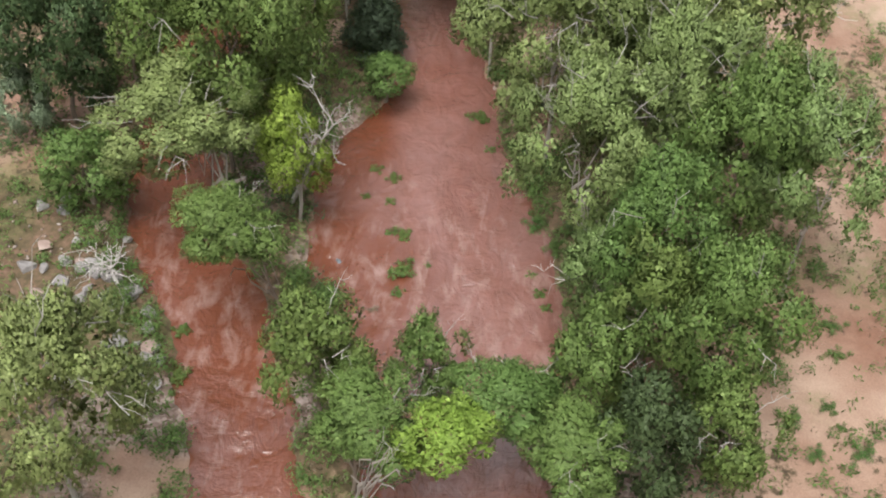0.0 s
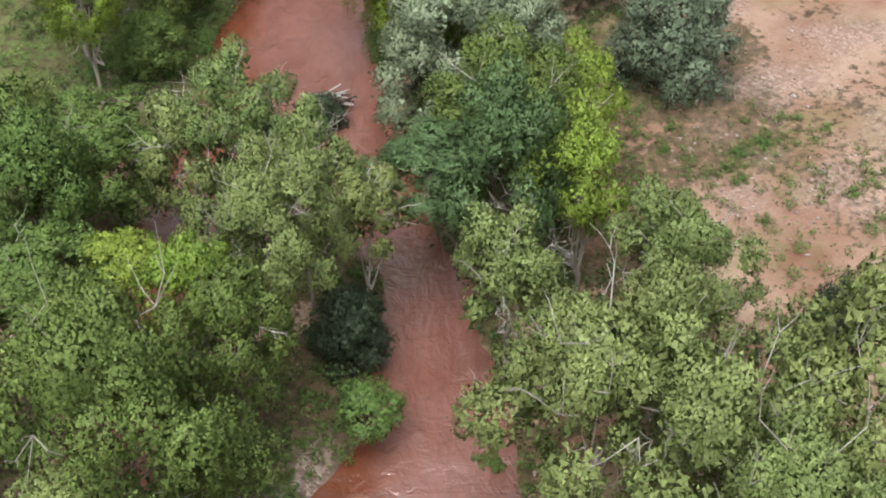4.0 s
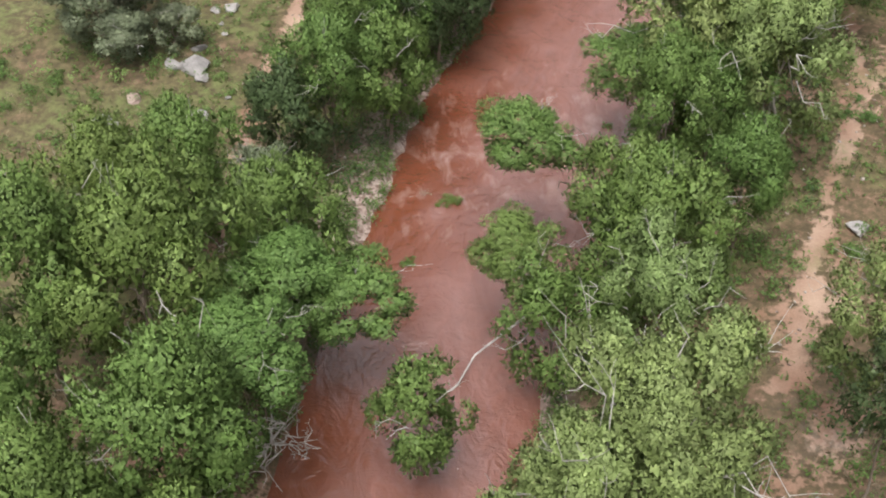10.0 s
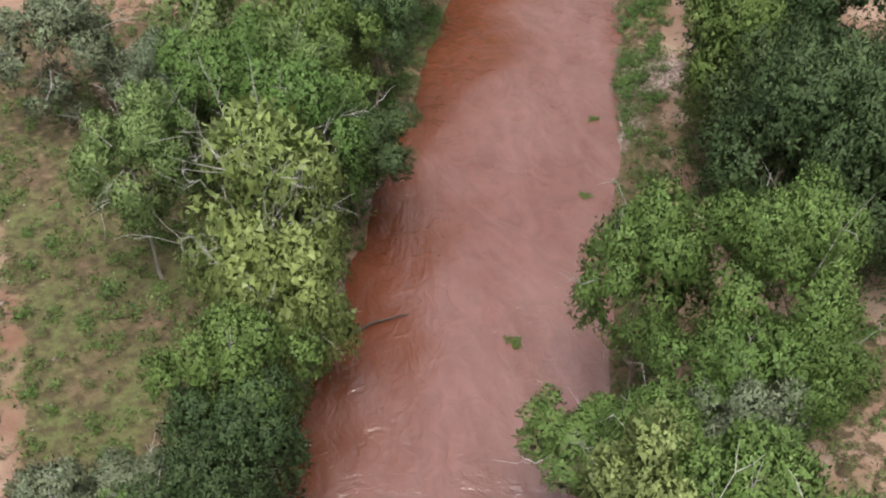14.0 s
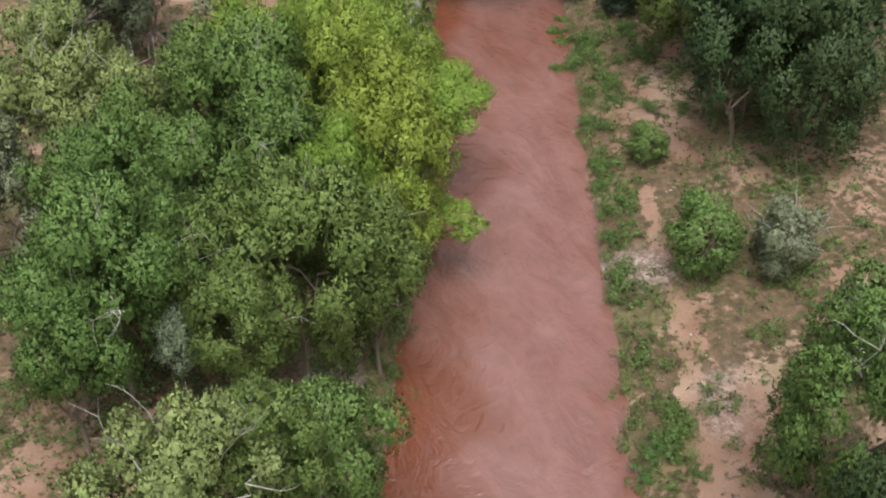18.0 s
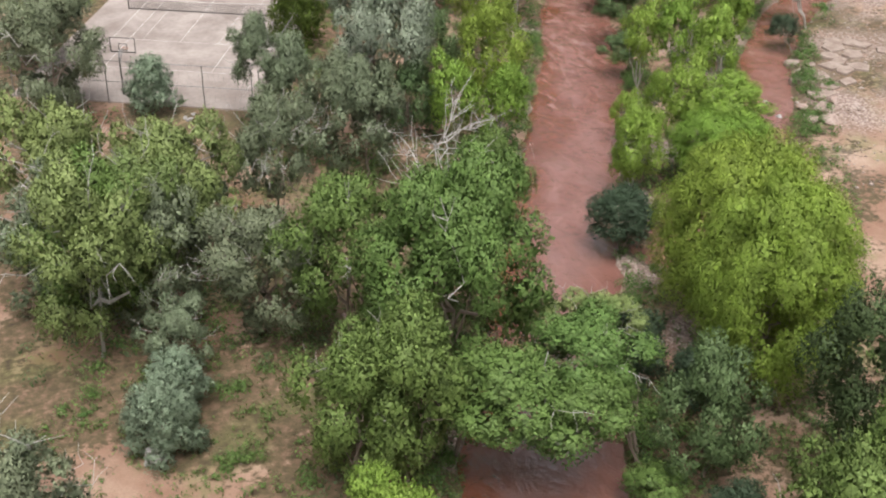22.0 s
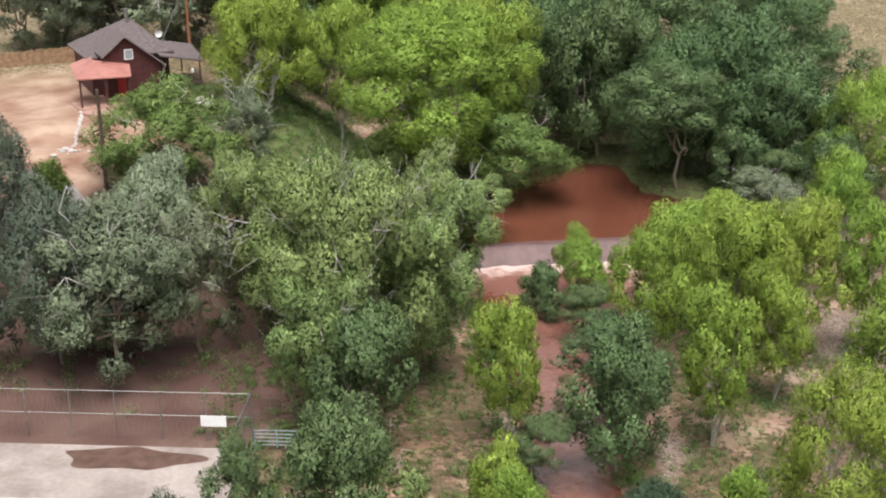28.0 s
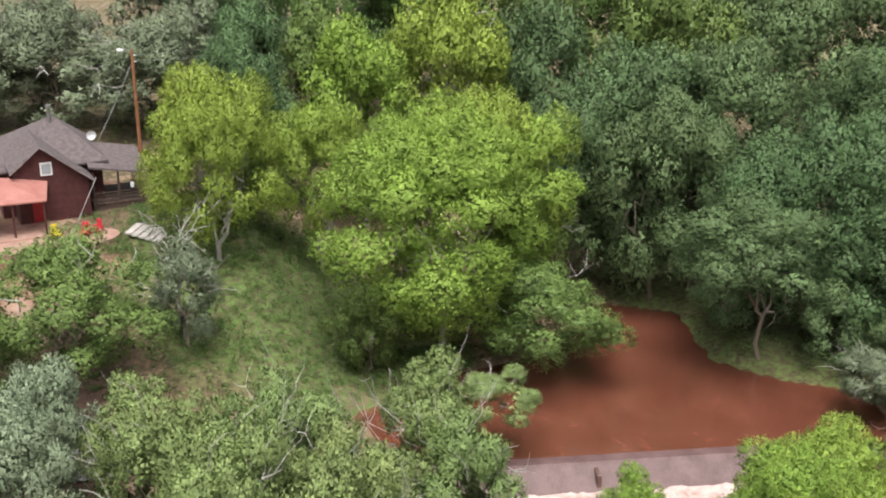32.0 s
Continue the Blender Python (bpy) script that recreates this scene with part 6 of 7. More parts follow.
# ---- a cabin at the edge of the yard ----
CABIN_WALL = plain("orange_brown_boards", (0.2, 0.085, 0.04), (0.28, 0.13, 0.07), 2.0, 0.8, 0.2, 0.01)
CABIN_ROOF = plain("blue_grey_roof_sheet", (0.12, 0.135, 0.15), (0.19, 0.205, 0.22), 1.2, 0.6)
cabin = thing("cabin", 27.5, 290.2, ground_z(27.5, 290.2), -38, "small orange-brown board cabin with a grey roof", "cabin")
part("wall", prism([(-3.2, -0.4), (3.2, -0.4), (3.2, 2.6), (0, 4.3), (-3.2, 2.6)], -3, 3), CABIN_WALL, cabin)
part("roof", slab4([(0, -3.5, 4.55), (3.7, -3.5, 2.55), (3.7, 3.5, 2.55), (0, 3.5, 4.55)], 0.14), CABIN_ROOF, cabin)
part("roof", slab4([(-3.7, -3.5, 2.55), (0, -3.5, 4.55), (0, 3.5, 4.55), (-3.7, 3.5, 2.55)], 0.14), CABIN_ROOF, cabin)
part("door", box(1.6, -3.03, 1.0, 0.9, 0.08, 2.0, 0.01), WHITE_PAINT, cabin, "plain white door")
cw = part("window", box(-1.3, -3.03, 1.5, 1.1, 0.08, 1.0, 0.01), WHITE_PAINT, cabin)
part("pane", box(-1.3, -3.075, 1.5, 0.9, 0.02, 0.8), GLASS_M, cw)


# ---- yard: driveway, stone edging, shelter; ledge of sandstone slabs ----
ASPHALT = plain("grey_worn_paving", (0.16, 0.145, 0.14), (0.24, 0.22, 0.21), 1.5, 0.9, 0.2, 0.01)
way = [(49.0, 309.0), (50.2, 304.0), (50.8, 299.5), (52.2, 296.3), (55.0, 294.4), (59.0, 293.4), (64.0, 293.6)]
dv, df = [], []
for k, (x, y) in enumerate(way):
    q = Vector(way[min(k + 1, len(way) - 1)]) - Vector(way[max(k - 1, 0)])
    n = Vector((-q.y, q.x)).normalized()
    for s in (-1.5, -0.5, 0.5, 1.5):
        dv.append((x + n.x * s, y + n.y * s, ground_z(x + n.x * s, y + n.y * s) + 0.12))
    if k:
        df += [(4 * k - 4 + j, 4 * k - 3 + j, 4 * k + 1 + j, 4 * k + j) for j in range(3)]
drive = part("driveway", (dv, df), ASPHALT)
tagged(drive, "narrow worn grey paved driveway curving past trees", "driveway", kind="structure")
EDGE_STONE = plain("whitish_edging_stone", (0.4, 0.36, 0.34), (0.56, 0.52, 0.5), 2.0, 0.9)
rng = np.random.default_rng(77)
line = [(56.6, 324.5), (55.9, 321.0), (55.2, 318.6), (54.2, 315.6), (53.6, 313.2), (52.4, 312.4)]
stones = []
for (ax, ay), (bx, by) in zip(line, line[1:]):
    m = int(math.dist((ax, ay), (bx, by)) / 0.45)
    stones += [(ax + (bx - ax) * k / m, ay + (by - ay) * k / m) for k in range(m)]
stones += [(52.6 + rng.normal(0, 0.7), 312.2 + rng.normal(0, 0.5)) for _ in range(18)]
for x, y in stones:
    bm = bmesh.new()
    bmesh.ops.create_icosphere(bm, subdivisions=1, radius=rng.uniform(0.16, 0.3))
    for v in bm.verts:
        v.co *= rng.uniform(0.75, 1.1)
        v.co.z *= 0.6
    st = part("edging_stone", bm, EDGE_STONE)
    st.matrix_world = pose(x + rng.normal(0, 0.06), y, ground_z(x, y) + 0.06, 0, 0, rng.uniform(0, 360))
    tagged(st, "whitish rounded stone edging the sandy yard path", "stone", "path edging stones")
shelter = thing("shelter", 36.4, 281.6, ground_z(36.4, 281.6), -30, "pale grey arched tarp shelter in the yard", "shelter")
TARP = plain("pale_grey_tarp", (0.27, 0.31, 0.36), (0.38, 0.42, 0.48), 1.0, 0.5)
arch = [(1.3 * math.cos(a), 1.75 * math.sin(a)) for a in np.linspace(0, math.pi, 13)]
part("cover", prism(arch + [(0.94 * x, 0.95 * z) for x, z in arch[::-1]], -1.6, 1.6), TARP, shelter)
for y in (-1.55, 0.0, 1.55):
    part("hoop", rod([(1.19 * math.cos(a), y, 1.63 * math.sin(a)) for a in np.linspace(0, math.pi, 13)], 0.03, 5), STEEL, shelter)
SLAB = plain("pale_pink_sandstone_slab", (0.23, 0.168, 0.138), (0.34, 0.27, 0.23), 1.2, 0.9, 0.5, 0.04)
ledge = thing("rock_ledge", 77.0, 224.5, 0, 28, "broken ledge of flat pale pink sandstone slabs", "rock ledge")
for i in range(7):
    for j in range(5):
        if rng.random() < 0.14:
            continue
        cx, cy = -5.4 + 1.75 * i + rng.uniform(-0.5, 0.5), -4.0 + 1.5 * j + rng.uniform(-0.45, 0.45) + 0.6 * (i % 2)
        w = ledge.matrix_world @ Vector((cx, cy, 0))
        z = ground_z(w.x, w.y)
        if wet(np.array([w.x]), np.array([w.y]))[0] < 0.4:
            continue
        n = int(rng.integers(4, 7))
        wide = rng.uniform(0.6, 1.25)
        ring = [(cx + wide * rng.uniform(0.7, 1.0) * math.cos(6.283 * k / n + 1.7 * i), cy + wide * rng.uniform(0.45, 0.95) * math.sin(6.283 * k / n + 1.7 * i)) for k in range(n)]
        tilt = rng.normal(0, 0.05, 2)
        top = [(x, y, z + 0.16 + tilt[0] * (x - cx) + tilt[1] * (y - cy)) for x, y in ring]
        rim = [(cx + (x - cx) * 1.05, cy + (y - cy) * 1.05, zz - 0.06) for x, y, zz in top]
        low = [(x, y, z - 0.3) for x, y, zz in rim]
        part("stone_slab", (top + rim + low, [tuple(range(n))] + [(k + o, n + k + o, n + (k + 1) % n + o, (k + 1) % n + o) for o in (0, n) for k in range(n)]), SLAB, ledge)
utility_pole(169.0, 369.0, ground_z(169.0, 369.0) + 9.0, POLE_WOOD, "distant wooden utility pole beside a lawn", False)


# ---- boulders ----
boulder(-18.6, 49.7, 0.35, PALE_ROCK)
boulder(-17.5, 38.4, 0.40, PINK_ROCK)
boulder(-16.3, 36.5, 0.48, GREY_ROCK)
boulder(-13.2, 33.6, 0.32, GREY_ROCK)
boulder(-12.4, 35.0, 0.42, GREY_ROCK)
boulder(-12.2, 34.0, 0.51, GREY_ROCK)
boulder(-11.5, 32.5, 0.34, GREY_ROCK)
boulder(-5.1, 38.7, 0.22, BLUE_ROCK)
boulder(-5.5, 38.9, 0.19, PINK_ROCK)
boulder(-4.4, 36.1, 0.14, PALE_ROCK)
boulder(-14.4, 35.6, 0.47, GREY_ROCK)
boulder(-13.3, 35.9, 0.52, GREY_ROCK)
boulder(-15.5, 37.3, 0.49, GREY_ROCK)
boulder(-17.9, 37.1, 0.49, GREY_ROCK)
boulder(1.6, 51.3, 0.23, PINK_ROCK)
boulder(2.4, 48.1, 0.16, PINK_ROCK)
boulder(-13.9, 123.4, 0.53, PALE_ROCK)
boulder(-14.8, 123.1, 0.42, PALE_ROCK)
boulder(-14.2, 112.9, 0.64, PALE_ROCK)
boulder(-15.1, 117.3, 0.97, GREY_ROCK)
boulder(-11.9, 127.6, 0.39, PALE_ROCK)
boulder(-15.3, 132.1, 0.41, PALE_ROCK)
boulder(-16.1, 131.9, 0.41, PALE_ROCK)
boulder(-17.0, 133.3, 0.36, PALE_ROCK)
boulder(-13.1, 114.9, 0.23, PALE_ROCK)
boulder(-12.8, 112.6, 0.27, PALE_ROCK)
boulder(-15.1, 119.2, 0.45, GREY_ROCK)
boulder(-14.0, 120.7, 0.20, PALE_ROCK)
boulder(-14.3, 121.7, 0.23, PALE_ROCK)
boulder(15.7, 104.8, 0.61, PALE_ROCK)
boulder(-19.1, 112.8, 0.65, PALE_ROCK)
boulder(-27.7, 99.4, 0.94, PINK_ROCK)
boulder(-23.7, 93.9, 0.70, PINK_ROCK)
boulder(-25.9, 98.1, 0.77, PINK_ROCK)
boulder(-25.4, 91.1, 0.57, PINK_ROCK)
boulder(-23.4, 95.7, 0.59, PINK_ROCK)
boulder(10.7, 90.5, 0.16, PALE_ROCK)
boulder(20.0, 196.8, 0.86, PALE_ROCK)
boulder(43.9, 178.8, 0.49, PALE_ROCK)
boulder(43.6, 177.5, 0.48, PALE_ROCK)
boulder(70.3, 220.3, 0.29, PALE_ROCK)
boulder(69.6, 217.9, 0.42, PALE_ROCK)
boulder(72.4, 216.8, 0.92, PINK_ROCK)
boulder(71.6, 214.9, 0.90, PINK_ROCK)
boulder(70.8, 215.6, 0.63, PINK_ROCK)
boulder(71.6, 217.8, 0.57, PINK_ROCK)
boulder(73.8, 217.4, 0.72, PINK_ROCK)
boulder(29.7, 230.4, 0.32, PALE_ROCK)
boulder(30.1, 231.1, 0.26, PALE_ROCK)
boulder(29.5, 230.8, 0.26, PALE_ROCK)
boulder(-16.4, 37.6, 0.37, PALE_ROCK)
boulder(-17.2, 37.1, 0.32, GREY_ROCK)
boulder(-14.9, 36.9, 0.32, GREY_ROCK)
boulder(-14.0, 35.0, 0.49, PALE_ROCK)
boulder(-15.3, 35.5, 0.45, GREY_ROCK)
boulder(-13.6, 36.4, 0.27, GREY_ROCK)
boulder(-15.9, 35.1, 0.36, GREY_ROCK)
boulder(-14.4, 33.9, 0.31, PALE_ROCK)
boulder(-11.8, 33.1, 0.30, GREY_ROCK)
boulder(-14.7, 31.1, 0.55, GREY_ROCK)
boulder(-15.9, 32.8, 0.35, GREY_ROCK)
boulder(-16.4, 33.9, 0.31, PALE_ROCK)
boulder(-15.1, 36.1, 0.27, GREY_ROCK)
boulder(-15.9, 33.9, 0.27, GREY_ROCK)
boulder(-12.8, 32.5, 0.26, GREY_ROCK)
boulder(-12.5, 33.2, 0.21, PALE_ROCK)
boulder(-13.7, 32.9, 0.22, GREY_ROCK)

boulder(-16.2, 117.7, 0.55, GREY_ROCK)
boulder(-14.6, 116.5, 0.50, GREY_ROCK)
boulder(-17.7, 114.7, 0.50, PINK_ROCK)
boulder(-16.2, 122.8, 0.45, PINK_ROCK)
boulder(-18.3, 112.3, 0.50, GREY_ROCK)
rng = np.random.default_rng(52)
for k in range(34):
    x, y = rng.uniform(-19.5, -11.4), rng.uniform(30.5, 41.5)
    if wet(np.array([x]), np.array([y]))[0] > 0.15:
        boulder(x, y, rng.uniform(0.25, 0.62), (GREY_ROCK, GREY_ROCK, PALE_ROCK, PINK_ROCK)[k % 4])

# ---- bushes and reed clumps ----
reeds(-3.0, 44.2, 0.41)
reeds(-3.9, 44.8, 0.37)
reeds(-4.2, 42.9, 0.25)
reeds(-3.1, 42.6, 0.30)
reeds(-2.4, 40.3, 0.54)
reeds(-3.0, 40.5, 0.30)
reeds(-2.4, 38.0, 0.71)
reeds(-2.5, 36.8, 0.33)
reeds(-1.3, 38.5, 0.19)
reeds(-3.5, 35.8, 0.28, True)
reeds(3.1, 38.0, 0.29)
reeds(3.4, 36.9, 0.33)
reeds(3.6, 36.1, 0.28)
reeds(0.9, 48.8, 0.60)
reeds(1.4, 46.4, 0.32)
reeds(-11.0, 34.4, 0.42)
reeds(-10.7, 32.0, 0.63)
reeds(-2.1, 107.9, 0.62)
reeds(-4.0, 103.7, 0.42)
reeds(-3.3, 108.5, 0.30, True)
reeds(5.7, 113.7, 0.32)
reeds(10.1, 127.8, 0.45)
reeds(9.4, 123.4, 0.35)
reeds(18.7, 142.1, 0.32)
reeds(16.1, 136.3, 0.35)
reeds(5.1, 120.0, 0.32, True)
reeds(17.9, 136.9, 0.26)
reeds(14.0, 130.1, 0.47)
weed_bush(23.4, 150.1, 0.78)
weed_bush(21.9, 146.3, 0.84)
weed_bush(21.8, 142.3, 0.59)
weed_bush(25.3, 149.0, 0.57)
weed_bush(17.1, 158.1, 0.55)
tree("jd", -6.8, 68.7, 1.03, 1.29, "dark green bush standing in the muddy water")
weed_bush(-12.7, 71.4, 0.48)
reeds(38.0, 184.1, 0.58)
reeds(36.8, 181.6, 0.61)
reeds(35.5, 178.9, 0.48)
weed_bush(36.8, 175.8, 0.65)
weed_bush(35.8, 174.0, 0.51)
weed_bush(38.2, 174.9, 0.47)
weed_bush(37.1, 177.8, 0.64)
weed_bush(36.9, 172.0, 0.90)
weed_bush(33.5, 172.8, 0.74)
weed_bush(38.7, 171.3, 0.76)
weed_bush(23.6, 195.2, 0.91)
weed_bush(21.9, 190.6, 0.57)
weed_bush(17.7, 201.1, 0.51)
weed_bush(14.0, 182.7, 0.40)
weed_bush(19.3, 192.7, 0.52)
weed_bush(39.7, 177.1, 1.08)
weed_bush(40.0, 180.1, 0.95)
reeds(37.0, 182.9, 0.70)
reeds(35.0, 179.1, 0.54)
weed_bush(36.4, 175.0, 0.71)
weed_bush(34.6, 168.7, 1.07)
weed_bush(30.5, 165.6, 0.68)
weed_bush(29.6, 163.4, 0.66)
weed_bush(24.4, 150.9, 0.78)
weed_bush(24.8, 154.6, 0.53)
tree("jd", 77.4, 228.3, 1.09, 1.36, "dark green bush standing in the muddy water")
weed_bush(73.8, 226.3, 0.70)
weed_bush(74.4, 221.5, 0.90)
weed_bush(86.0, 234.0, 1.07)
weed_bush(75.2, 219.6, 0.74)
weed_bush(64.4, 241.7, 0.58)
weed_bush(101.1, 247.9, 1.06)
weed_bush(80.4, 229.7, 0.58)
weed_bush(64.3, 231.5, 1.14)
weed_bush(29.8, 233.3, 0.47)
weed_bush(13.4, 66.2, 0.61)
weed_bush(12.2, 65.4, 0.55)
weed_bush(8.9, 65.6, 0.45)
weed_bush(9.3, 62.0, 0.57)
weed_bush(11.2, 56.4, 0.44)
weed_bush(11.5, 64.4, 0.39)
weed_bush(12.1, 63.7, 0.44)
weed_bush(12.6, 60.9, 0.43)
weed_bush(8.2, 59.8, 0.50)
weed_bush(10.8, 86.9, 0.58)
weed_bush(11.6, 84.7, 0.45)
weed_bush(6.0, 75.0, 0.44)
weed_bush(10.0, 70.0, 0.42)
weed_bush(-14.4, 71.8, 0.53)
weed_bush(-15.6, 71.9, 1.09)
weed_bush(-16.3, 70.2, 1.31)
weed_bush(-18.2, 71.7, 1.10)
weed_bush(19.2, 112.1, 0.45)
weed_bush(18.4, 113.0, 0.62)
weed_bush(17.3, 113.6, 0.49)
weed_bush(20.0, 115.2, 0.42)
weed_bush(21.1, 115.5, 0.33)
weed_bush(22.0, 122.1, 0.41)
weed_bush(18.2, 114.8, 0.45)
weed_bush(23.8, 123.8, 0.47)
weed_bush(25.1, 124.2, 0.48)
weed_bush(22.6, 116.0, 0.38)
weed_bush(14.7, 28.3, 0.60)
weed_bush(14.1, 29.5, 0.31)
weed_bush(13.0, 28.3, 0.43)
weed_bush(13.8, 30.4, 0.40)
weed_bush(12.3, 29.7, 0.65)
weed_bush(14.7, 34.6, 0.56)
weed_bush(14.6, 33.1, 0.50)
weed_bush(3.2, 43.1, 0.61)
weed_bush(3.4, 41.3, 0.75)
weed_bush(4.2, 39.4, 0.63)
weed_bush(5.8, 40.7, 0.74)
weed_bush(15.2, 103.3, 0.84)
weed_bush(12.7, 97.3, 1.02)


# ---- low growth ----
def scatter_leaves(name, centres, sizes, per, leaf, stretch, key, seed, upright=0.6, inner=0.2):
    rng = np.random.default_rng(seed)
    v, f = leaves(rng, centres, np.asarray(sizes), int(len(centres) * per), leaf, stretch, 0.0, upright, inner)
    return new(name, leaf_mesh(name, v, f, LEAF[key]))


rng = np.random.default_rng(5)
# thickets under the trees
cs, ss = [], []
for x, y, base, r, kind in BASES:
    if kind in ("ju", "jd", "jy", "sp", "sh"):
        continue
    for _ in range(int(5 + 3 * r)):
        a, q = rng.uniform(0, 6.283), r * math.sqrt(rng.uniform(0.02, 1.25))
        cs.append((x + q * math.cos(a), y + q * math.sin(a), 0.0)), ss.append(rng.uniform(0.35, 0.95))
cs, ss = np.array(cs), np.array(ss)
dry = (wet(cs[:, 0], cs[:, 1]) > 0.1) & (to_polygon(cs[:, 0], cs[:, 1], POOL) > 0.3)
cu = (cs[:, 0] - COURT_O[0]) * COURT_U[0] + (cs[:, 1] - COURT_O[1]) * COURT_U[1]
cv = (cs[:, 0] - COURT_O[0]) * COURT_V[0] + (cs[:, 1] - COURT_O[1]) * COURT_V[1]
dry &= ~((cu > -3.8) & (cu < 15) & (cv > -18.4) & (cv < 20))
cs, ss = cs[dry], ss[dry]
cs[:, 2] = lie(cs[:, 0], cs[:, 1]) + 0.4 * ss
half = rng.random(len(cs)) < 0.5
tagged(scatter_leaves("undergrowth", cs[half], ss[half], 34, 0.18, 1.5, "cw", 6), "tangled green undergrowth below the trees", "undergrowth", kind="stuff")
# second half in darker leaves: shade below the crowns put into the colour
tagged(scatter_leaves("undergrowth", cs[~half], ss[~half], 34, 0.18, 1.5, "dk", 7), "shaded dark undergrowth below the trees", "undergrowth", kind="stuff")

# tufts of grass and weeds on the open ground
X, Y = rng.uniform(-32, 105, 330000), rng.uniform(20, 330, 330000)
d = wet(X, Y)
along = np.interp(Y, [p[1] for p in main_left], [p[0] for p in main_left])
ok = (d > 0.15) & (np.abs(X - along - 1) < 24) & (to_polygon(X, Y, POOL) > 0.5)
u = (X - COURT_O[0]) * COURT_U[0] + (Y - COURT_O[1]) * COURT_U[1]
v = (X - COURT_O[0]) * COURT_V[0] + (Y - COURT_O[1]) * COURT_V[1]
ok &= ~((u > -3.8) & (u < 15) & (v > -18.4) & (v < 20))
grow = np.clip(1.15 - bare(X, Y), 0, 1) * np.clip(0.45 + 1.2 * wobble(X, Y, 2.6, 12.0), 0.04, 1)
meadow = np.hypot((X - 77.5) / 13.0, (Y - 311) / 19.0) < 1.0
grow = np.maximum(grow, 0.7 * smooth((wobble(X, Y, 7.0, 21.0) + 0.4 * wobble(X, Y, 2.1, 5.0) - 0.15) / 0.35) * (bare(X, Y) < 0.75))
grow = np.maximum(grow, 0.95 * meadow)
grow = np.maximum(grow, 0.8 * (d < 1.6) * (wobble(X, Y, 2.5, 3.0) > -0.1))
ok &= rng.random(len(X)) < grow
X, Y = X[ok], Y[ok]
leafy = rng.random(len(X)) < np.where(wet(X, Y) < 2.2, 0.55, 0.27)
wx_, wy_ = X[leafy], Y[leafy]
wsize = rng.uniform(0.22, 0.64, len(wx_)) * (0.75 + 0.35 * wobble(wx_, wy_, 6.0, 14.0)) * np.where(wet(wx_, wy_) < 2.2, 1.25, 1.0)
weeds = np.stack([wx_, wy_, lie(wx_, wy_) + 0.35 * wsize], -1)
tagged(scatter_leaves("weeds", weeds, wsize, 46, 0.13, 1.5, "we", 18, 0.4, 0.3), "leafy dark green weeds in rounded clumps", "weeds", kind="stuff")
X, Y = X[~leafy], Y[~leafy]
tuft = np.stack([X, Y, lie(X, Y) + 0.1], -1)
size = rng.uniform(0.14, 0.5, len(X))
kind = rng.random(len(X)) < 0.72
tagged(scatter_leaves("grass", tuft[kind], size[kind], 8, 0.2, 2.3, "gs", 8, 0.3, 0.05), "bright green weeds and grass tufts", "grass", kind="stuff")
tagged(scatter_leaves("dry_grass", tuft[~kind], size[~kind], 9, 0.17, 3.0, "dg", 9, 0.3, 0.05), "dry straw-coloured grass tufts", "grass", kind="stuff")

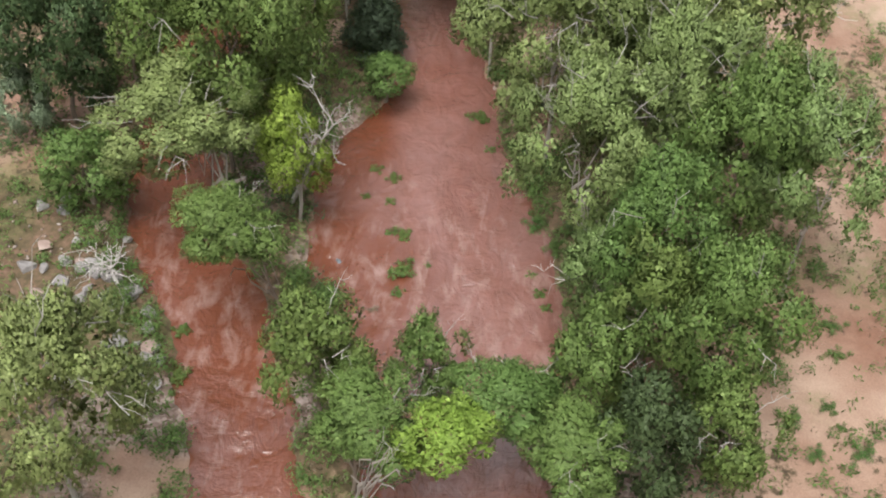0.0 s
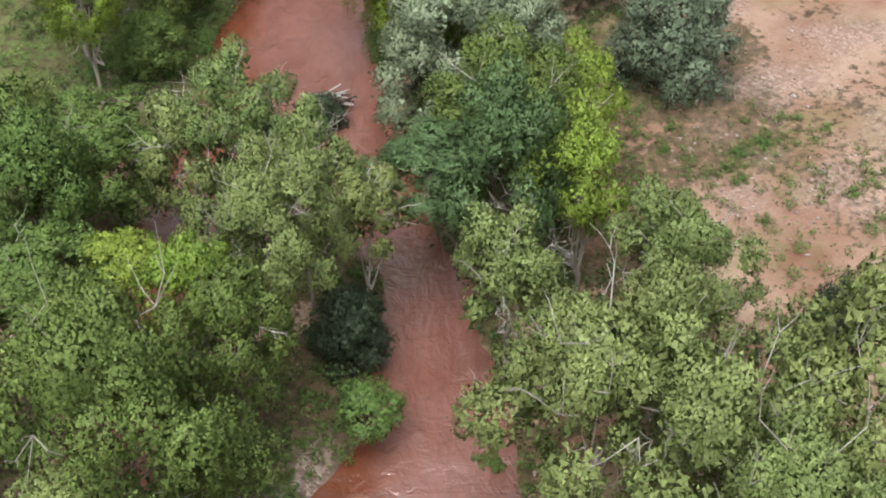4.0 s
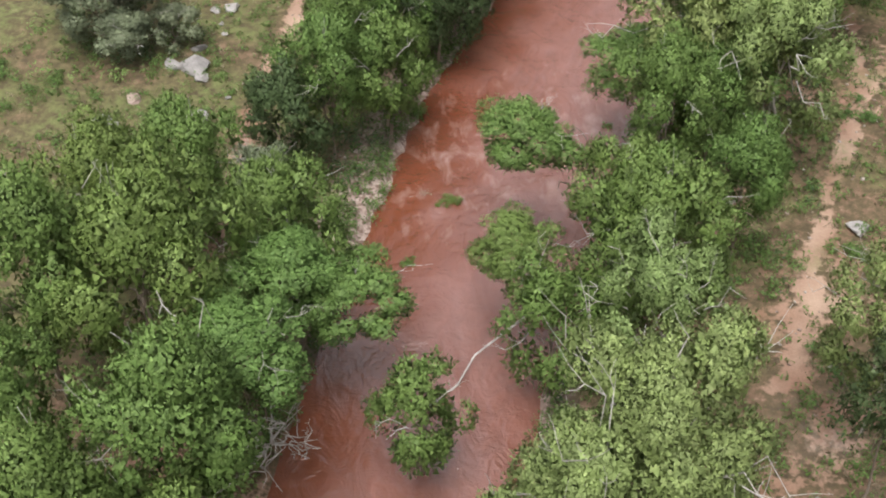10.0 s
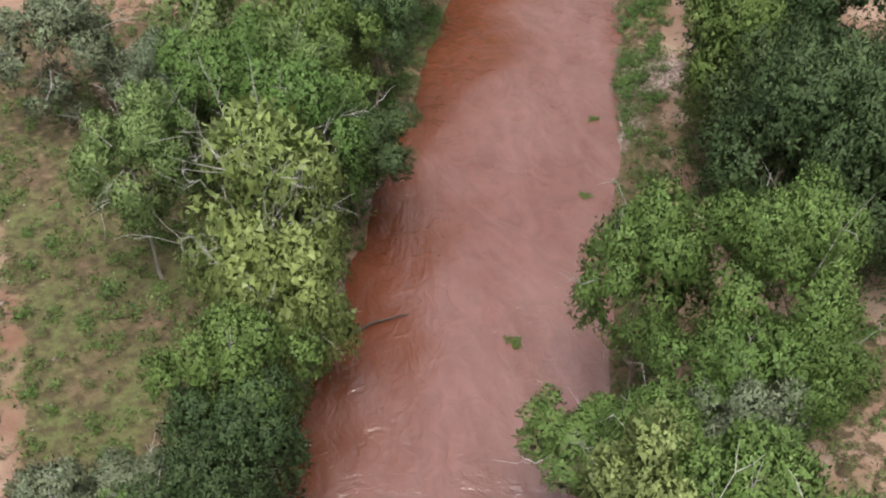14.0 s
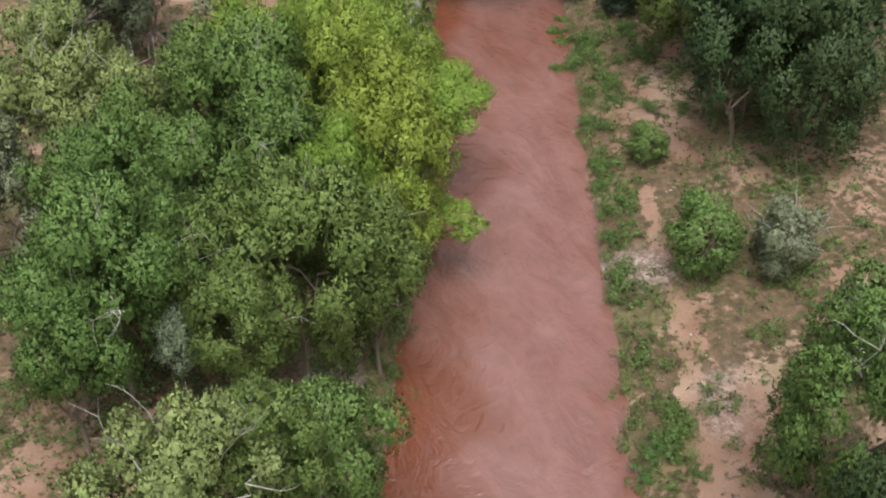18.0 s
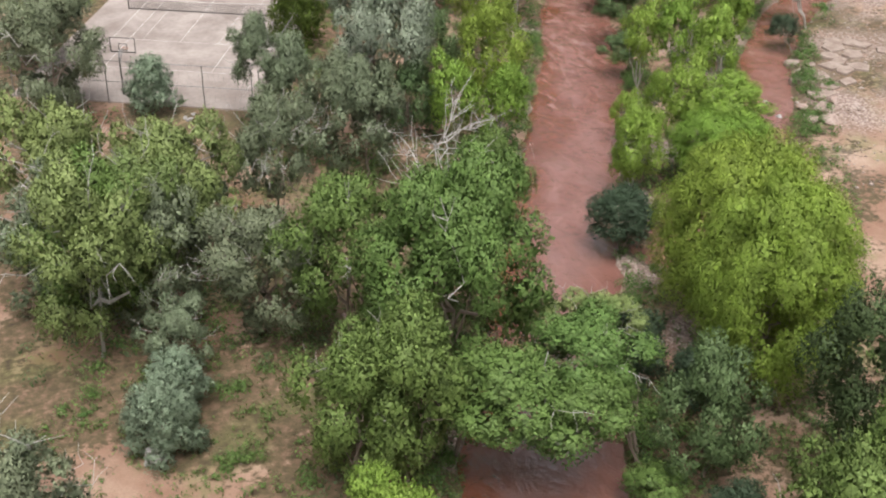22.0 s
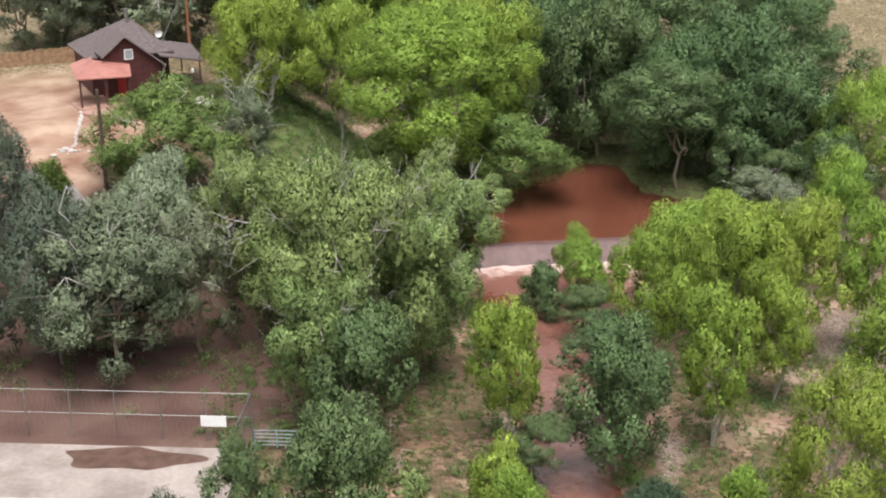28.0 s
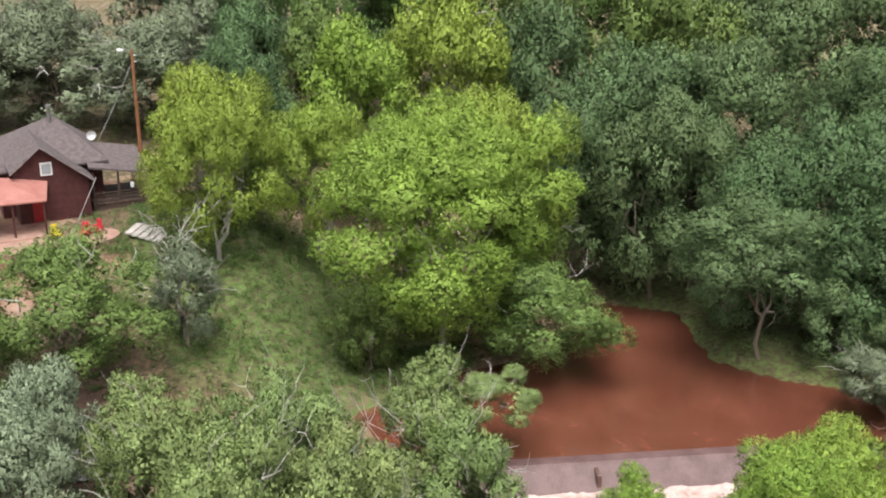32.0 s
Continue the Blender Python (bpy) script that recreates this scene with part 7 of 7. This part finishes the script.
# loose stones on the gravel strips
rng = np.random.default_rng(31)
X, Y = rng.uniform(-22, 104, 90000), rng.uniform(26, 266, 90000)
d = wet(X, Y)
along = np.interp(Y, [p[1] for p in main_left], [p[0] for p in main_left])
strip = (Y > 97) & (Y < 127) & (X < along + 1) & (X > along - 3.2) & (d > -0.1)
bar = (Y > 205) & (Y < 264) & (X > 73 + 0.5 * (Y - 225)) & (X < 102) & (d > -0.1) & (wobble(X, Y, 7.0, 5.0) > -0.25)
west = (Y < 46) & (X < -13) & (d > 0.2) & (wobble(X, Y, 6.0, 5.0) > 0.1)
east = (X > 9) & (X < 18) & (Y > 58) & (Y < 92) & (wobble(X, Y, 5.0, 8.0) > -0.1) & (d > 0.3)
trail = east | (to_trails(X, Y) < 1.6) & (rng.random(len(X)) < 0.25) & (d > 0.2)
pick = strip | (bar & (rng.random(len(X)) < 0.7)) | west | trail
X, Y, n = X[pick], Y[pick], int(pick.sum())
X, Y = X + rng.normal(0, 0.3, n), Y + rng.normal(0, 0.3, n)
octa = np.array([(1, 0, 0), (0, 1, 0), (-1, 0, 0), (0, -1, 0), (0, 0, 1), (0, 0, -1)], float)
size = rng.uniform(0.05, 0.13, n) * np.where(rng.random(n) < 0.12, 2.0, 1.0)
v = octa[None] * size[:, None, None] * rng.uniform(0.6, 1.2, (n, 6, 1)) * np.array([1.2, 0.9, 0.55])
a = rng.uniform(0, 6.283, n)
ca, sa = np.cos(a)[:, None], np.sin(a)[:, None]
v = np.stack([v[..., 0] * ca - v[..., 1] * sa, v[..., 0] * sa + v[..., 1] * ca, v[..., 2]], -1)
v += np.stack([X, Y, lie(X, Y) + 0.02], -1)[:, None]
tri = np.array([(0, 1, 4), (1, 2, 4), (2, 3, 4), (3, 0, 4), (1, 0, 5), (2, 1, 5), (3, 2, 5), (0, 3, 5)])
f = (tri[None] + 6 * np.arange(n)[:, None, None]).reshape(-1, 3)
STONES, s_nt, s_p = mat("pinkish_gravel")
s_geo = s_nt.nodes.new("ShaderNodeNewGeometry")
s_r = ramp_node(s_nt, s_geo.outputs["Random Per Island"], [(0.0, (0.2, 0.14, 0.115)), (0.5, (0.31, 0.235, 0.2)), (1.0, (0.46, 0.4, 0.36))])
s_nt.links.new(s_r.outputs["Color"], s_p.inputs["Base Color"])
s_p.inputs["Roughness"].default_value = 0.9
tagged(new("gravel", leaf_mesh("gravel", v.reshape(-1, 3), f, STONES)), "loose pinkish stones along the bank", "gravel", kind="stuff")
